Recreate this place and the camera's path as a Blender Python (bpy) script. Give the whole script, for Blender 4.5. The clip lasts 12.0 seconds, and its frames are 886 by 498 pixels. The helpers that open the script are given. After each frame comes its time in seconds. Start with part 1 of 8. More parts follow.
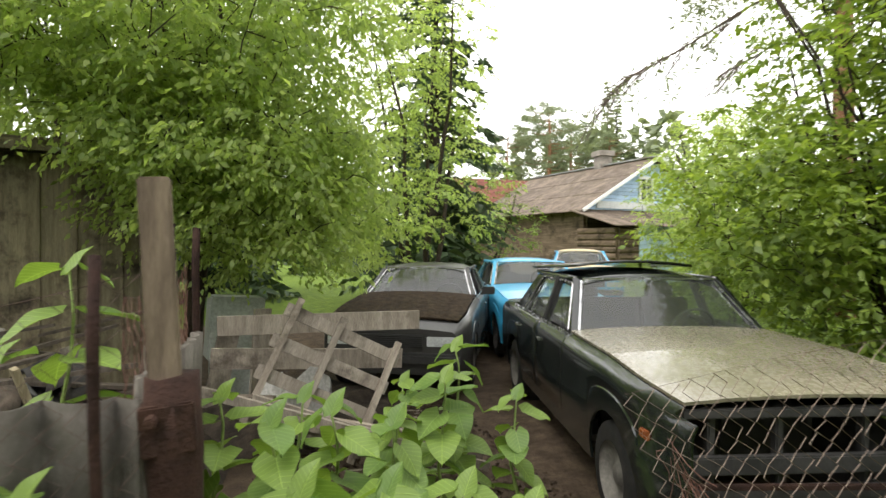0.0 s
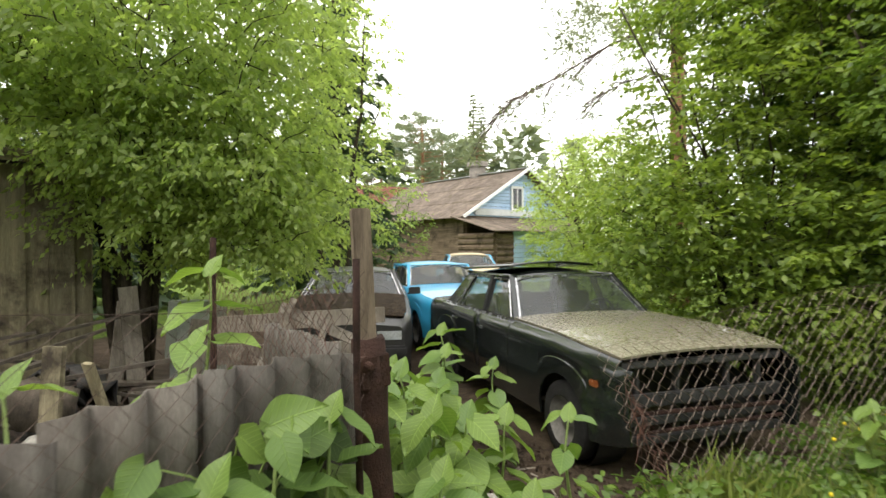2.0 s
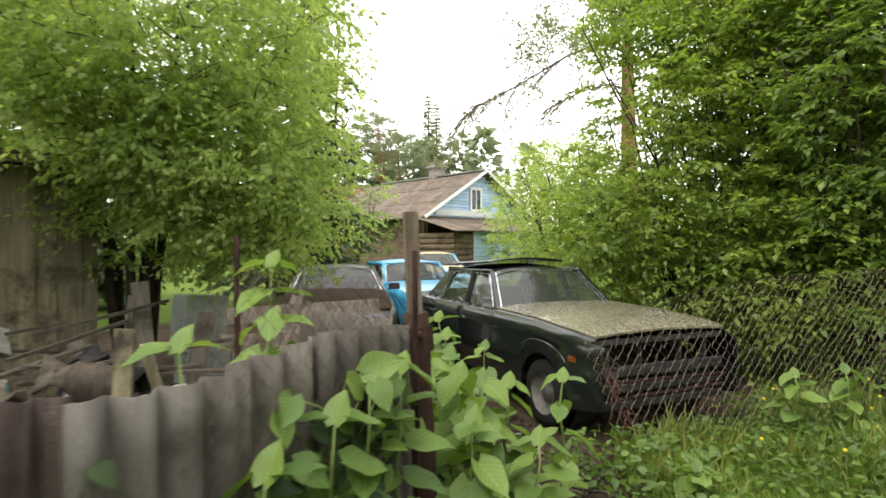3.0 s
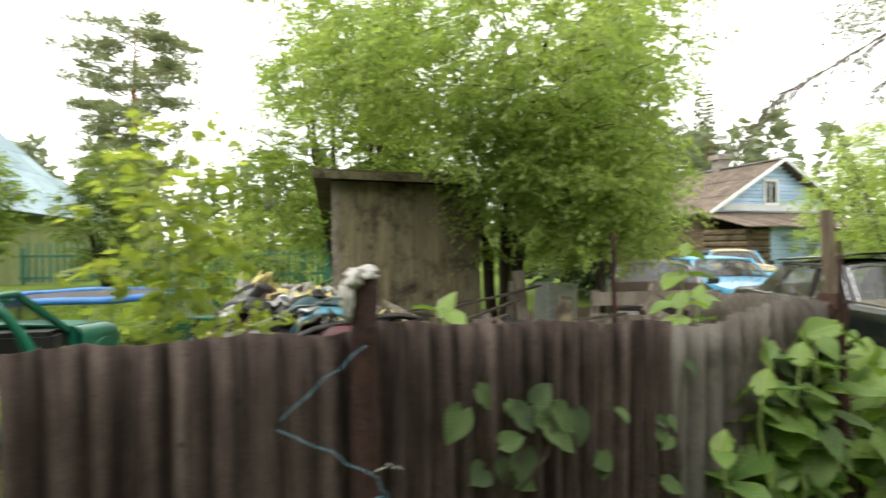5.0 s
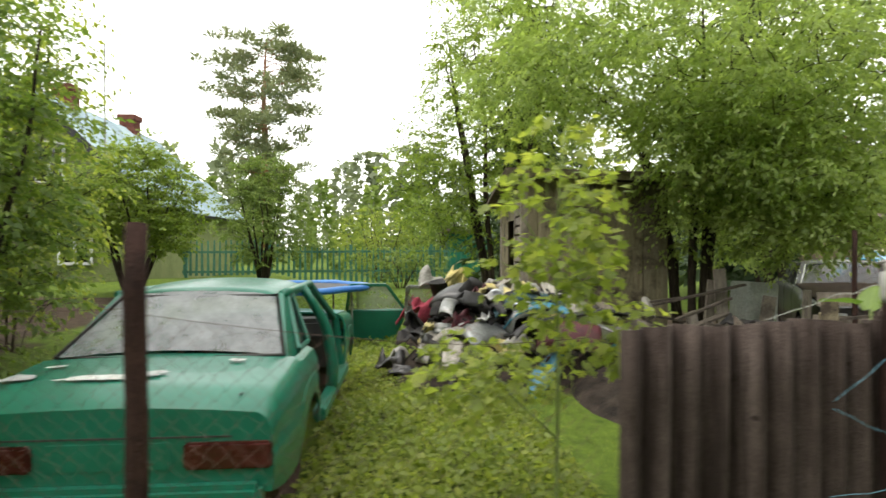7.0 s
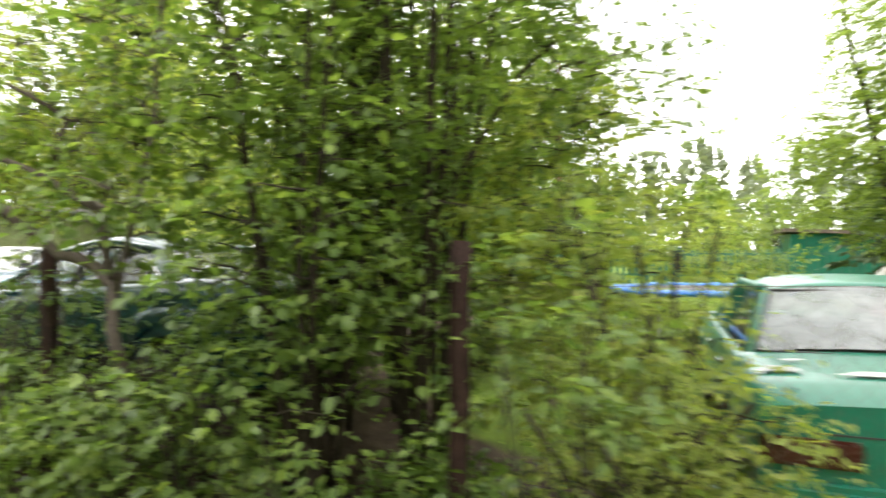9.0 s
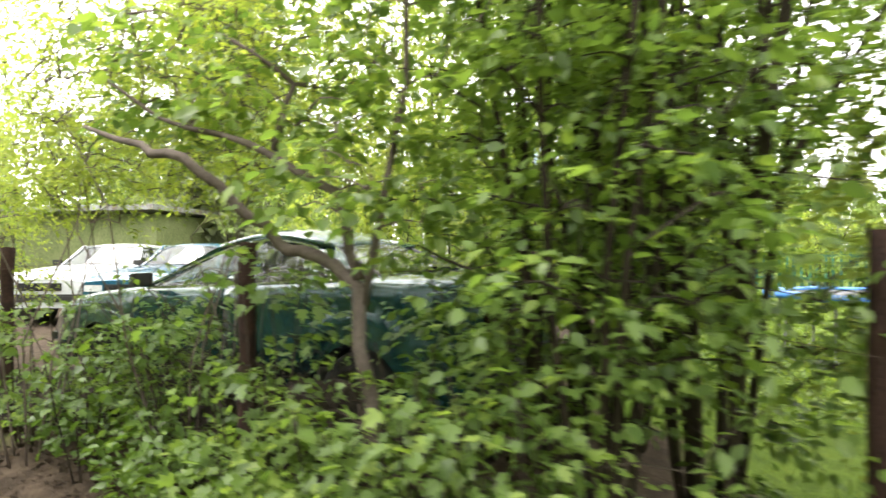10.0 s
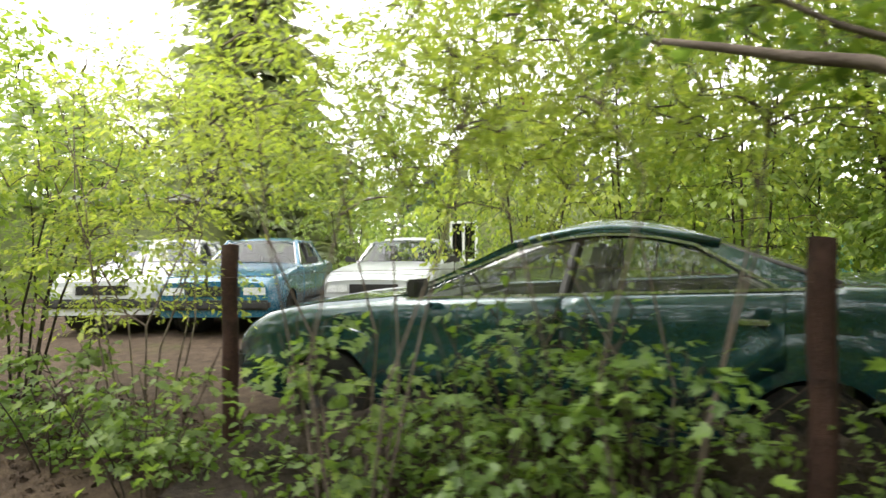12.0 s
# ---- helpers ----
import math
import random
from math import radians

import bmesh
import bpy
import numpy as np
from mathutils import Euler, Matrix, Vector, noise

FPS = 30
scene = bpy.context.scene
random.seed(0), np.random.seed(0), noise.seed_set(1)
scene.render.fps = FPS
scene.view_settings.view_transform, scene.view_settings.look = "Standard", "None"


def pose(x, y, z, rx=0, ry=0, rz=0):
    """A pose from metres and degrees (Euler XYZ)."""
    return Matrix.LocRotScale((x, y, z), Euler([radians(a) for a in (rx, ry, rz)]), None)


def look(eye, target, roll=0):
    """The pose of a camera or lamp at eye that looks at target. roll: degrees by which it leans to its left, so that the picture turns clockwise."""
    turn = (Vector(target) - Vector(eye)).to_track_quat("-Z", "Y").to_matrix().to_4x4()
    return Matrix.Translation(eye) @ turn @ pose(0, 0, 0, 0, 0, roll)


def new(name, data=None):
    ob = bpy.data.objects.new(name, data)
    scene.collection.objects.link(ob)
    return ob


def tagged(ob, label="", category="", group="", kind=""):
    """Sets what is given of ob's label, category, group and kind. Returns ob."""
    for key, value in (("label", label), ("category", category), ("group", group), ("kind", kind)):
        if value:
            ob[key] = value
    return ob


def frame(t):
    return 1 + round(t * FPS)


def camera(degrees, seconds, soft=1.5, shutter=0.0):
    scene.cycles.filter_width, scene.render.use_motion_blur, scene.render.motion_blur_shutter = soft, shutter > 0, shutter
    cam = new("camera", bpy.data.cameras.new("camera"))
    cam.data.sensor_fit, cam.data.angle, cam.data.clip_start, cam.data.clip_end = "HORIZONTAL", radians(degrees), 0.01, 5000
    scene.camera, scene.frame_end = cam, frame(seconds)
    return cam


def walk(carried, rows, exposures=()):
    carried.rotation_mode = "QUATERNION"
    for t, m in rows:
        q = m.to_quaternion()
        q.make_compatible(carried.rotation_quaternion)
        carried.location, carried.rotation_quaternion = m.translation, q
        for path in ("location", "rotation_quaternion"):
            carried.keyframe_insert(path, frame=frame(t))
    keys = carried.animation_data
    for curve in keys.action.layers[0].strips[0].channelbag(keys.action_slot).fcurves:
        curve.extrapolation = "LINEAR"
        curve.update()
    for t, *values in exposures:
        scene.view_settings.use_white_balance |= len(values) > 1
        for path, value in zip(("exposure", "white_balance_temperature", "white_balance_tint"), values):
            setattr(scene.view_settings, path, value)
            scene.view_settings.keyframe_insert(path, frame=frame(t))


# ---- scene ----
cam = camera(77.0, 12.0, 1.5, 0.55)
PATH = [
    (0.0, (-0.640, 1.663, 1.652), (0.027, 3.548, 1.630), 0.3),
    (0.5, (-0.946, 1.543, 1.647), (-0.151, 3.378, 1.634), 0.2),
    (1.0, (-1.270, 1.466, 1.662), (-0.386, 3.260, 1.650), 0.4),
    (1.5, (-1.505, 1.443, 1.677), (-0.516, 3.182, 1.664), 0.2),
    (2.0, (-1.793, 1.242, 1.661), (-0.697, 2.915, 1.656), -0.2),
    (2.5, (-2.077, 1.125, 1.647), (-0.872, 2.721, 1.645), 0.2),
    (2.7, (-2.226, 1.065, 1.634), (-0.982, 2.631, 1.630), -0.3),
    (4.3, (-3.474, 0.469, 1.653), (-2.606, 2.271, 1.643), -0.2),
    (4.5, (-3.614, 0.431, 1.637), (-2.868, 2.286, 1.632), -0.4),
    (5.0, (-3.932, 0.402, 1.601), (-3.500, 2.355, 1.598), -0.5),
    (5.5, (-4.276, 0.422, 1.616), (-4.053, 2.410, 1.607), -0.3),
    (6.0, (-4.589, 0.388, 1.638), (-4.436, 2.382, 1.636), -0.4),
    (6.5, (-4.922, 0.440, 1.596), (-4.783, 2.435, 1.591), -0.4),
    (6.7, (-5.080, 0.447, 1.596), (-4.946, 2.443, 1.590), -0.3),
    (8.3, (-6.951, 0.236, 1.484), (-7.118, 2.229, 1.488), 0.1),
    (8.5, (-7.199, 0.218, 1.491), (-7.548, 2.187, 1.496), 0.5),
    (9.0, (-7.832, 0.184, 1.513), (-8.573, 2.042, 1.532), -0.4),
    (9.5, (-8.502, 0.263, 1.517), (-9.384, 2.058, 1.535), 0.1),
    (10.0, (-9.093, 0.351, 1.499), (-10.015, 2.126, 1.519), -0.1),
    (10.5, (-9.744, 0.345, 1.499), (-10.682, 2.111, 1.525), 0.1),
    (11.0, (-10.390, 0.336, 1.512), (-11.315, 2.109, 1.523), -0.3),
    (11.5, (-11.021, 0.382, 1.554), (-11.955, 2.151, 1.547), -0.3),
    (12.0, (-11.753, 0.242, 1.534), (-12.556, 2.074, 1.532), -0.3),
]
walk(cam, [(t, look(eye, target, roll)) for t, eye, target, roll in PATH],
     exposures=[(0.0, 0.64), (2.5, 0.66), (4.5, 0.66), (5.2, 0.62), (6.0, 0.52), (6.7, 0.44), (8.2, 0.38), (8.5, 0.45), (9.0, 1.3), (9.5, 1.6), (10.5, 1.8), (11.0, 1.65), (12.0, 1.28)])

# ---- light: overcast sky ----
world = bpy.data.worlds.new("overcast_sky")
scene.world = world
world.use_nodes = True
wn, wl = world.node_tree.nodes, world.node_tree.links
wn.clear()
sky = wn.new("ShaderNodeTexSky")
sky.sky_type = "NISHITA"
sky.sun_disc = False
sky.sun_elevation, sky.sun_rotation = radians(60), radians(250)
cloud = wn.new("ShaderNodeMix")
cloud.data_type = "RGBA"
cloud.inputs["Factor"].default_value = 0.85
cloud.inputs[7].default_value = (12.2, 12.0, 11.5, 1)
sky_bg = wn.new("ShaderNodeBackground")
sky_bg.inputs["Strength"].default_value = 0.17
wo = wn.new("ShaderNodeOutputWorld")
wl.new(sky.outputs[0], cloud.inputs[6])
wl.new(cloud.outputs[2], sky_bg.inputs["Color"])
wl.new(sky_bg.outputs[0], wo.inputs["Surface"])

sun_data = bpy.data.lights.new("sun", "SUN")
sun_data.energy, sun_data.angle, sun_data.color = 1.5, radians(30), (1.0, 0.96, 0.88)
sun = new("sun", sun_data)
SUN_ELEV, SUN_AZ = radians(60), radians(250)
sun.rotation_euler = Vector((-math.sin(SUN_AZ) * math.cos(SUN_ELEV), -math.cos(SUN_AZ) * math.cos(SUN_ELEV),
                             -math.sin(SUN_ELEV))).to_track_quat("-Z", "Y").to_euler()


# ---- materials ----
def material(name, build):
    m = bpy.data.materials.new(name)
    m.use_nodes = True
    n, l = m.node_tree.nodes, m.node_tree.links
    n.clear()
    out = n.new("ShaderNodeOutputMaterial")
    l.new(build(n, l), out.inputs["Surface"])
    return m


def noise_node(n, l, scale, detail=4.0, rough=0.6, coords="Object", stretch=(1, 1, 1)):
    tc = n.new("ShaderNodeTexCoord")
    mp = n.new("ShaderNodeMapping")
    mp.inputs["Scale"].default_value = stretch
    t = n.new("ShaderNodeTexNoise")
    t.inputs["Scale"].default_value, t.inputs["Detail"].default_value, t.inputs["Roughness"].default_value = scale, detail, rough
    l.new(tc.outputs[coords], mp.inputs["Vector"])
    l.new(mp.outputs[0], t.inputs["Vector"])
    return t.outputs["Fac"]


def ramp(n, l, fac, stops):
    r = n.new("ShaderNodeValToRGB")
    e = r.color_ramp.elements
    while len(e) < len(stops):
        e.new(0.5)
    for k, (p, c) in zip(e, stops):
        k.position, k.color = p, (*c, 1) if len(c) == 3 else c
    l.new(fac, r.inputs[0])
    return r.outputs[0]


def mix(n, l, a, b, fac, mode="MIX"):
    m = n.new("ShaderNodeMix")
    m.data_type, m.blend_type = "RGBA", mode
    for v, k in ((fac, 0), (a, 6), (b, 7)):
        if isinstance(v, (int, float)):
            m.inputs[k].default_value = v
        elif isinstance(v, tuple):
            m.inputs[k].default_value = (*v, 1)
        else:
            l.new(v, m.inputs[k])
    return m.outputs[2]


def bump(n, l, height, strength, distance=0.01):
    b = n.new("ShaderNodeBump")
    b.inputs["Strength"].default_value, b.inputs["Distance"].default_value = strength, distance
    l.new(height, b.inputs["Height"])
    return b.outputs[0]


def principled(n, l, color, rough=0.7, metal=0.0, normal=None, coat=0.0, spec=0.5):
    p = n.new("ShaderNodeBsdfPrincipled")
    p.inputs["Specular IOR Level"].default_value = spec
    for v, k in ((color, "Base Color"), (rough, "Roughness"), (metal, "Metallic"), (coat, "Coat Weight")):
        if isinstance(v, (int, float)):
            p.inputs[k].default_value = v
        elif isinstance(v, tuple):
            p.inputs[k].default_value = (*v, 1)
        else:
            l.new(v, p.inputs[k])
    if normal is not None:
        l.new(normal, p.inputs["Normal"])
    return p.outputs[0]


def worn(name, a, b, scale=6, rough=0.8, metal=0.0, fine=60, bumpy=0.4, stain=None, stretch=(1, 1, 1), coat=0.0, spread=(0.35, 0.65), dist=0.01):
    """Two colours mixed by a coarse noise, with fine grain, optional stains and relief; each object varies a little."""
    def build(n, l):
        big = noise_node(n, l, scale, 5, 0.65, stretch=stretch)
        small = noise_node(n, l, fine, 3, 0.6, stretch=stretch)
        c = ramp(n, l, big, [(spread[0], a), (spread[1], b)])
        c = mix(n, l, c, ramp(n, l, small, [(0.3, (0.55, 0.55, 0.55)), (0.7, (1.25, 1.25, 1.25))]), 0.5, "MULTIPLY")
        if stain:
            s = noise_node(n, l, scale * 0.45 + 1.3, 6, 0.7)
            c = mix(n, l, c, stain, ramp(n, l, s, [(0.5, (0, 0, 0)), (0.66, (1, 1, 1))]))
        oi = n.new("ShaderNodeObjectInfo")
        c = mix(n, l, c, ramp(n, l, oi.outputs["Random"], [(0, (0.72, 0.72, 0.72)), (1, (1.15, 1.12, 1.08))]), 0.7, "MULTIPLY")
        r = ramp(n, l, big, [(0.3, (max(rough - 0.12, 0.03),) * 3), (0.7, (min(rough + 0.1, 1),) * 3)])
        return principled(n, l, c, r, metal, bump(n, l, small, bumpy, dist), coat, 0.15 if rough > 0.74 else 0.5)
    return material(name, build)


def leaf_material(name, dark, light, yellow, trans=0.45, gloss=0.45, per_object=0.25, veins=False):
    def build(n, l):
        geo = n.new("ShaderNodeNewGeometry")
        oi = n.new("ShaderNodeObjectInfo")
        add = n.new("ShaderNodeMath")
        add.operation = "MULTIPLY_ADD"
        add.inputs[1].default_value = per_object
        l.new(oi.outputs["Random"], add.inputs[0])
        l.new(geo.outputs["Random Per Island"], add.inputs[2])
        c = ramp(n, l, add.outputs[0], [(0.0, dark), (0.5, light), (0.85, light), (1.0, yellow)])
        patch = noise_node(n, l, 1.1, 3, 0.6)
        c = mix(n, l, c, yellow, ramp(n, l, patch, [(0.45, (0, 0, 0)), (0.75, (0.75, 0.75, 0.75))]))
        vein = noise_node(n, l, 45, 2, 0.5)
        relief = bump(n, l, vein, 0.3, 0.004)
        if veins:
            # a pale midrib and side veins that run out and forward from it
            tc = n.new("ShaderNodeTexCoord")
            xyz = n.new("ShaderNodeSeparateXYZ")
            l.new(tc.outputs["Object"], xyz.inputs[0])

            def calc(op, p, q=None):
                k = n.new("ShaderNodeMath")
                k.operation = op
                for i, v in enumerate((p, q)):
                    if isinstance(v, (int, float)):
                        k.inputs[i].default_value = v
                    elif v is not None:
                        l.new(v, k.inputs[i])
                return k.outputs[0]
            off = calc("ABSOLUTE", xyz.outputs["Y"])
            wave = calc("SINE", calc("MULTIPLY", calc("SUBTRACT", xyz.outputs["X"], calc("MULTIPLY", off, 0.8)), 46.0))
            rib = ramp(n, l, wave, [(0.8, (0, 0, 0)), (1.0, (0.7, 0.7, 0.7))])
            mid = ramp(n, l, off, [(0.006, (1, 1, 1)), (0.02, (0, 0, 0))])
            lines = mix(n, l, rib, mid, 1.0, "ADD")
            relief = bump(n, l, lines, 0.5, 0.006)
            c = mix(n, l, c, mix(n, l, c, (1.7, 1.6, 1.7), 1.0, "MULTIPLY"), mix(n, l, (0, 0, 0), lines, 0.7))
        p = principled(n, l, c, gloss, 0.0, relief)
        t = n.new("ShaderNodeBsdfTranslucent")
        l.new(mix(n, l, c, (1.2, 1.25, 0.4), 0.6, "MULTIPLY"), t.inputs["Color"])
        m = n.new("ShaderNodeMixShader")
        m.inputs[0].default_value = trans
        l.new(p, m.inputs[1])
        l.new(t.outputs[0], m.inputs[2])
        return m.outputs[0]
    return material(name, build)


def glass_material(name, tint, dirt, dirt_amount):
    def build(n, l):
        clear = n.new("ShaderNodeBsdfTransparent")
        clear.inputs[0].default_value = (*tint, 1)
        gloss = n.new("ShaderNodeBsdfGlossy")
        gloss.inputs["Roughness"].default_value = 0.04
        facing = n.new("ShaderNodeLayerWeight")
        facing.inputs[0].default_value = 0.5
        power = n.new("ShaderNodeMath")
        power.operation = "POWER"
        power.inputs[1].default_value = 4.0
        l.new(facing.outputs["Facing"], power.inputs[0])
        boost = n.new("ShaderNodeMath")
        boost.operation = "MULTIPLY_ADD"
        boost.inputs[1].default_value, boost.inputs[2].default_value = 0.8, 0.06
        l.new(power.outputs[0], boost.inputs[0])
        m = n.new("ShaderNodeMixShader")
        l.new(boost.outputs[0], m.inputs[0])
        l.new(clear.outputs[0], m.inputs[1])
        l.new(gloss.outputs[0], m.inputs[2])
        d = n.new("ShaderNodeBsdfDiffuse")
        d.inputs[0].default_value = (*dirt, 1)
        m2 = n.new("ShaderNodeMixShader")
        s = noise_node(n, l, 5, 6, 0.7)
        l.new(ramp(n, l, s, [(0.25, (dirt_amount * 0.35,) * 3), (0.75, (dirt_amount,) * 3)]), m2.inputs[0])
        l.new(m.outputs[0], m2.inputs[1])
        l.new(d.outputs[0], m2.inputs[2])
        return m2.outputs[0]
    return material(name, build)


def paint(name, base, faded, rough=0.3, rust=None, metal=0.0, coat=0.5, patches=None):
    """Car paint: faded large patches, dust grain, optional rust or bare white spots."""
    def build(n, l):
        big = noise_node(n, l, 1.6, 5, 0.6)
        dust = noise_node(n, l, 35, 4, 0.7)
        c = ramp(n, l, big, [(0.3, base), (0.7, faded)])
        c = mix(n, l, c, (0.22, 0.2, 0.16), ramp(n, l, dust, [(0.5, (0, 0, 0)), (0.8, (0.12, 0.12, 0.12))]))
        rv = ramp(n, l, dust, [(0.3, (rough,) * 3), (0.75, (min(1, rough + 0.15),) * 3)])
        if rust:
            s = noise_node(n, l, 4.5, 8, 0.75)
            c = mix(n, l, c, rust, ramp(n, l, s, [(0.64, (0, 0, 0)), (0.74, (0.8, 0.8, 0.8))]))
        return principled(n, l, c, rv, metal, bump(n, l, dust, 0.06, 0.003), coat)
    return material(name, build)


M = {}
M["plank"] = worn("weathered_plank", (0.17, 0.145, 0.09), (0.3, 0.26, 0.17), 3, 0.85, fine=30, bumpy=0.6, stain=(0.05, 0.04, 0.03), stretch=(6, 6, 0.6))
M["plank_grey"] = worn("grey_timber", (0.2, 0.17, 0.14), (0.34, 0.3, 0.25), 3, 0.85, fine=30, bumpy=0.6, stain=(0.09, 0.075, 0.06), stretch=(5, 5, 0.8))
M["plank_dark"] = worn("rotten_dark_board", (0.05, 0.042, 0.034), (0.12, 0.1, 0.08), 3, 0.9, fine=40, bumpy=0.6, stretch=(5, 5, 0.8))
M["rusty_well"] = worn("rusty_dirty_steel", (0.035, 0.022, 0.017), (0.12, 0.085, 0.065), 5, 0.9, 0.1, fine=50, bumpy=0.7, stain=(0.16, 0.13, 0.11))
M["maroon"] = worn("maroon_plastic", (0.06, 0.014, 0.02), (0.12, 0.03, 0.04), 5, 0.55, fine=40, bumpy=0.2, stain=(0.05, 0.035, 0.03))
M["teal_scrap"] = worn("dusty_dark_teal_plastic", (0.02, 0.06, 0.075), (0.05, 0.11, 0.13), 4, 0.5, fine=50, bumpy=0.2, stain=(0.07, 0.075, 0.07))
M["log"] = worn("old_log_wall", (0.11, 0.08, 0.055), (0.22, 0.165, 0.115), 2, 0.85, fine=25, bumpy=0.6, stain=(0.06, 0.045, 0.03), stretch=(0.5, 0.5, 6))
def slate_build(n, l):
    """Old fibre cement: grey-brown, with dark weather streaks, lichen mottle and gritty speckle."""
    streak = noise_node(n, l, 2.6, 5, 0.7, stretch=(4.5, 4.5, 0.22))
    mottle = noise_node(n, l, 9, 6, 0.75)
    grit = noise_node(n, l, 140, 3, 0.7)
    c = ramp(n, l, streak, [(0.34, (0.018, 0.012, 0.01)), (0.5, (0.06, 0.045, 0.038)), (0.72, (0.13, 0.103, 0.09))])
    c = mix(n, l, c, ramp(n, l, mottle, [(0.3, (0.5, 0.47, 0.45)), (0.55, (1, 1, 1)), (0.75, (1.35, 1.33, 1.3))]), 0.75, "MULTIPLY")
    c = mix(n, l, c, ramp(n, l, grit, [(0.3, (0.45, 0.43, 0.42)), (0.6, (1.1, 1.1, 1.1)), (0.75, (1.6, 1.6, 1.6))]), 0.6, "MULTIPLY")
    spot = noise_node(n, l, 22, 2, 0.5)
    c = mix(n, l, c, (0.02, 0.014, 0.011), ramp(n, l, spot, [(0.7, (0, 0, 0)), (0.74, (0.85, 0.85, 0.85))]))
    return principled(n, l, c, 0.92, 0.0, bump(n, l, mix(n, l, grit, mottle, 0.5), 0.7, 0.012), 0.0, 0.15)


M["slate"] = material("fibre_cement", slate_build)
M["slate_pale"] = worn("pale_fibre_cement", (0.1, 0.088, 0.077), (0.185, 0.17, 0.15), 3.2, 0.9, fine=90, bumpy=0.6, stain=(0.08, 0.075, 0.06), stretch=(3, 3, 0.6))
M["roof_old"] = worn("mossy_roofing", (0.1, 0.078, 0.062), (0.2, 0.16, 0.13), 2.5, 0.95, fine=20, bumpy=0.7, stain=(0.09, 0.075, 0.05))
M["roof_blue"] = worn("light_blue_roof_sheet", (0.26, 0.36, 0.4), (0.36, 0.46, 0.5), 0.8, 0.75, fine=14, bumpy=0.2, stain=(0.35, 0.45, 0.48))
M["blue_wall"] = worn("blue_painted_boards", (0.36, 0.53, 0.76), (0.5, 0.66, 0.86), 1.5, 0.7, fine=20, bumpy=0.3)
M["white_paint"] = worn("white_painted_wood", (0.68, 0.7, 0.7), (0.82, 0.83, 0.82), 2, 0.6, fine=30, bumpy=0.2)
M["green_wall"] = worn("green_house_boards", (0.17, 0.21, 0.08), (0.26, 0.29, 0.13), 1.5, 0.75, fine=20, bumpy=0.3)
M["brick"] = worn("chimney_brick", (0.12, 0.045, 0.035), (0.2, 0.085, 0.065), 3, 0.9, fine=20, bumpy=0.6)
M["chimney_grey"] = worn("grey_brick", (0.2, 0.18, 0.16), (0.33, 0.3, 0.27), 3, 0.9, fine=20, bumpy=0.6)
M["rust"] = worn("rusty_steel", (0.022, 0.013, 0.011), (0.05, 0.028, 0.023), 7, 0.85, 0.15, fine=90, bumpy=0.7, stain=(0.062, 0.034, 0.025))
M["post_wood"] = worn("old_post_wood", (0.13, 0.1, 0.075), (0.24, 0.19, 0.14), 4, 0.9, fine=40, bumpy=0.6, stretch=(6, 6, 0.7))
M["wire"] = worn("rusted_wire", (0.16, 0.115, 0.09), (0.27, 0.21, 0.17), 9, 0.7, 0.3, fine=80, bumpy=0.2)
M["wire_dark"] = worn("dark_rusted_wire", (0.06, 0.04, 0.03), (0.12, 0.085, 0.07), 9, 0.8, 0.3, fine=80, bumpy=0.2)
M["wire_rust"] = worn("rust_brown_wire", (0.12, 0.06, 0.045), (0.2, 0.11, 0.085), 9, 0.8, 0.3, fine=80, bumpy=0.2)
M["bark"] = worn("bark", (0.026, 0.02, 0.015), (0.07, 0.056, 0.04), 9, 0.95, fine=50, bumpy=0.9, stretch=(3, 3, 0.8))
M["bark_grey"] = worn("dry_grey_bark", (0.09, 0.07, 0.058), (0.16, 0.13, 0.11), 9, 0.95, fine=50, bumpy=0.6)
M["bark_pine"] = worn("pine_bark", (0.22, 0.11, 0.06), (0.36, 0.2, 0.12), 5, 0.95, fine=30, bumpy=0.9, stretch=(3, 3, 1))
M["stem"] = worn("green_stem", (0.14, 0.2, 0.05), (0.22, 0.29, 0.08), 9, 0.6, fine=50, bumpy=0.2)
M["leaf_tree"] = leaf_material("cherry_leaf", (0.215, 0.29, 0.09), (0.345, 0.44, 0.148), (0.445, 0.53, 0.195), 0.69)
M["leaf_bush"] = leaf_material("bush_leaf", (0.1, 0.155, 0.03), (0.18, 0.26, 0.048), (0.285, 0.365, 0.065), 0.58)
M["leaf_yellow"] = leaf_material("maple_leaf", (0.17, 0.23, 0.05), (0.28, 0.345, 0.075), (0.39, 0.43, 0.1), 0.66)
M["leaf_thicket"] = leaf_material("thicket_leaf", (0.07, 0.12, 0.028), (0.14, 0.215, 0.05), (0.24, 0.325, 0.07), 0.6)
M["leaf_weed"] = leaf_material("weed_leaf", (0.06, 0.115, 0.024), (0.115, 0.195, 0.042), (0.18, 0.27, 0.055), 0.42, 0.5, 0.8, True)
# darker version of the weed leaf; the shade at the fence is in its colour
M["leaf_burdock_shaded"] = leaf_material("shaded_burdock_leaf", (0.035, 0.075, 0.014), (0.06, 0.115, 0.022), (0.1, 0.17, 0.03), 0.35, 0.6, 0.8, True)
M["leaf_vine"] = leaf_material("vine_leaf", (0.014, 0.026, 0.009), (0.026, 0.048, 0.013), (0.045, 0.078, 0.017), 0.25, 0.8, 0.8, True)
# far needles: distance haze is mixed into this pale grey-green
M["needle_far_haze"] = leaf_material("far_haze_needle", (0.15, 0.185, 0.125), (0.2, 0.235, 0.155), (0.25, 0.285, 0.18), 0.4, 0.9)
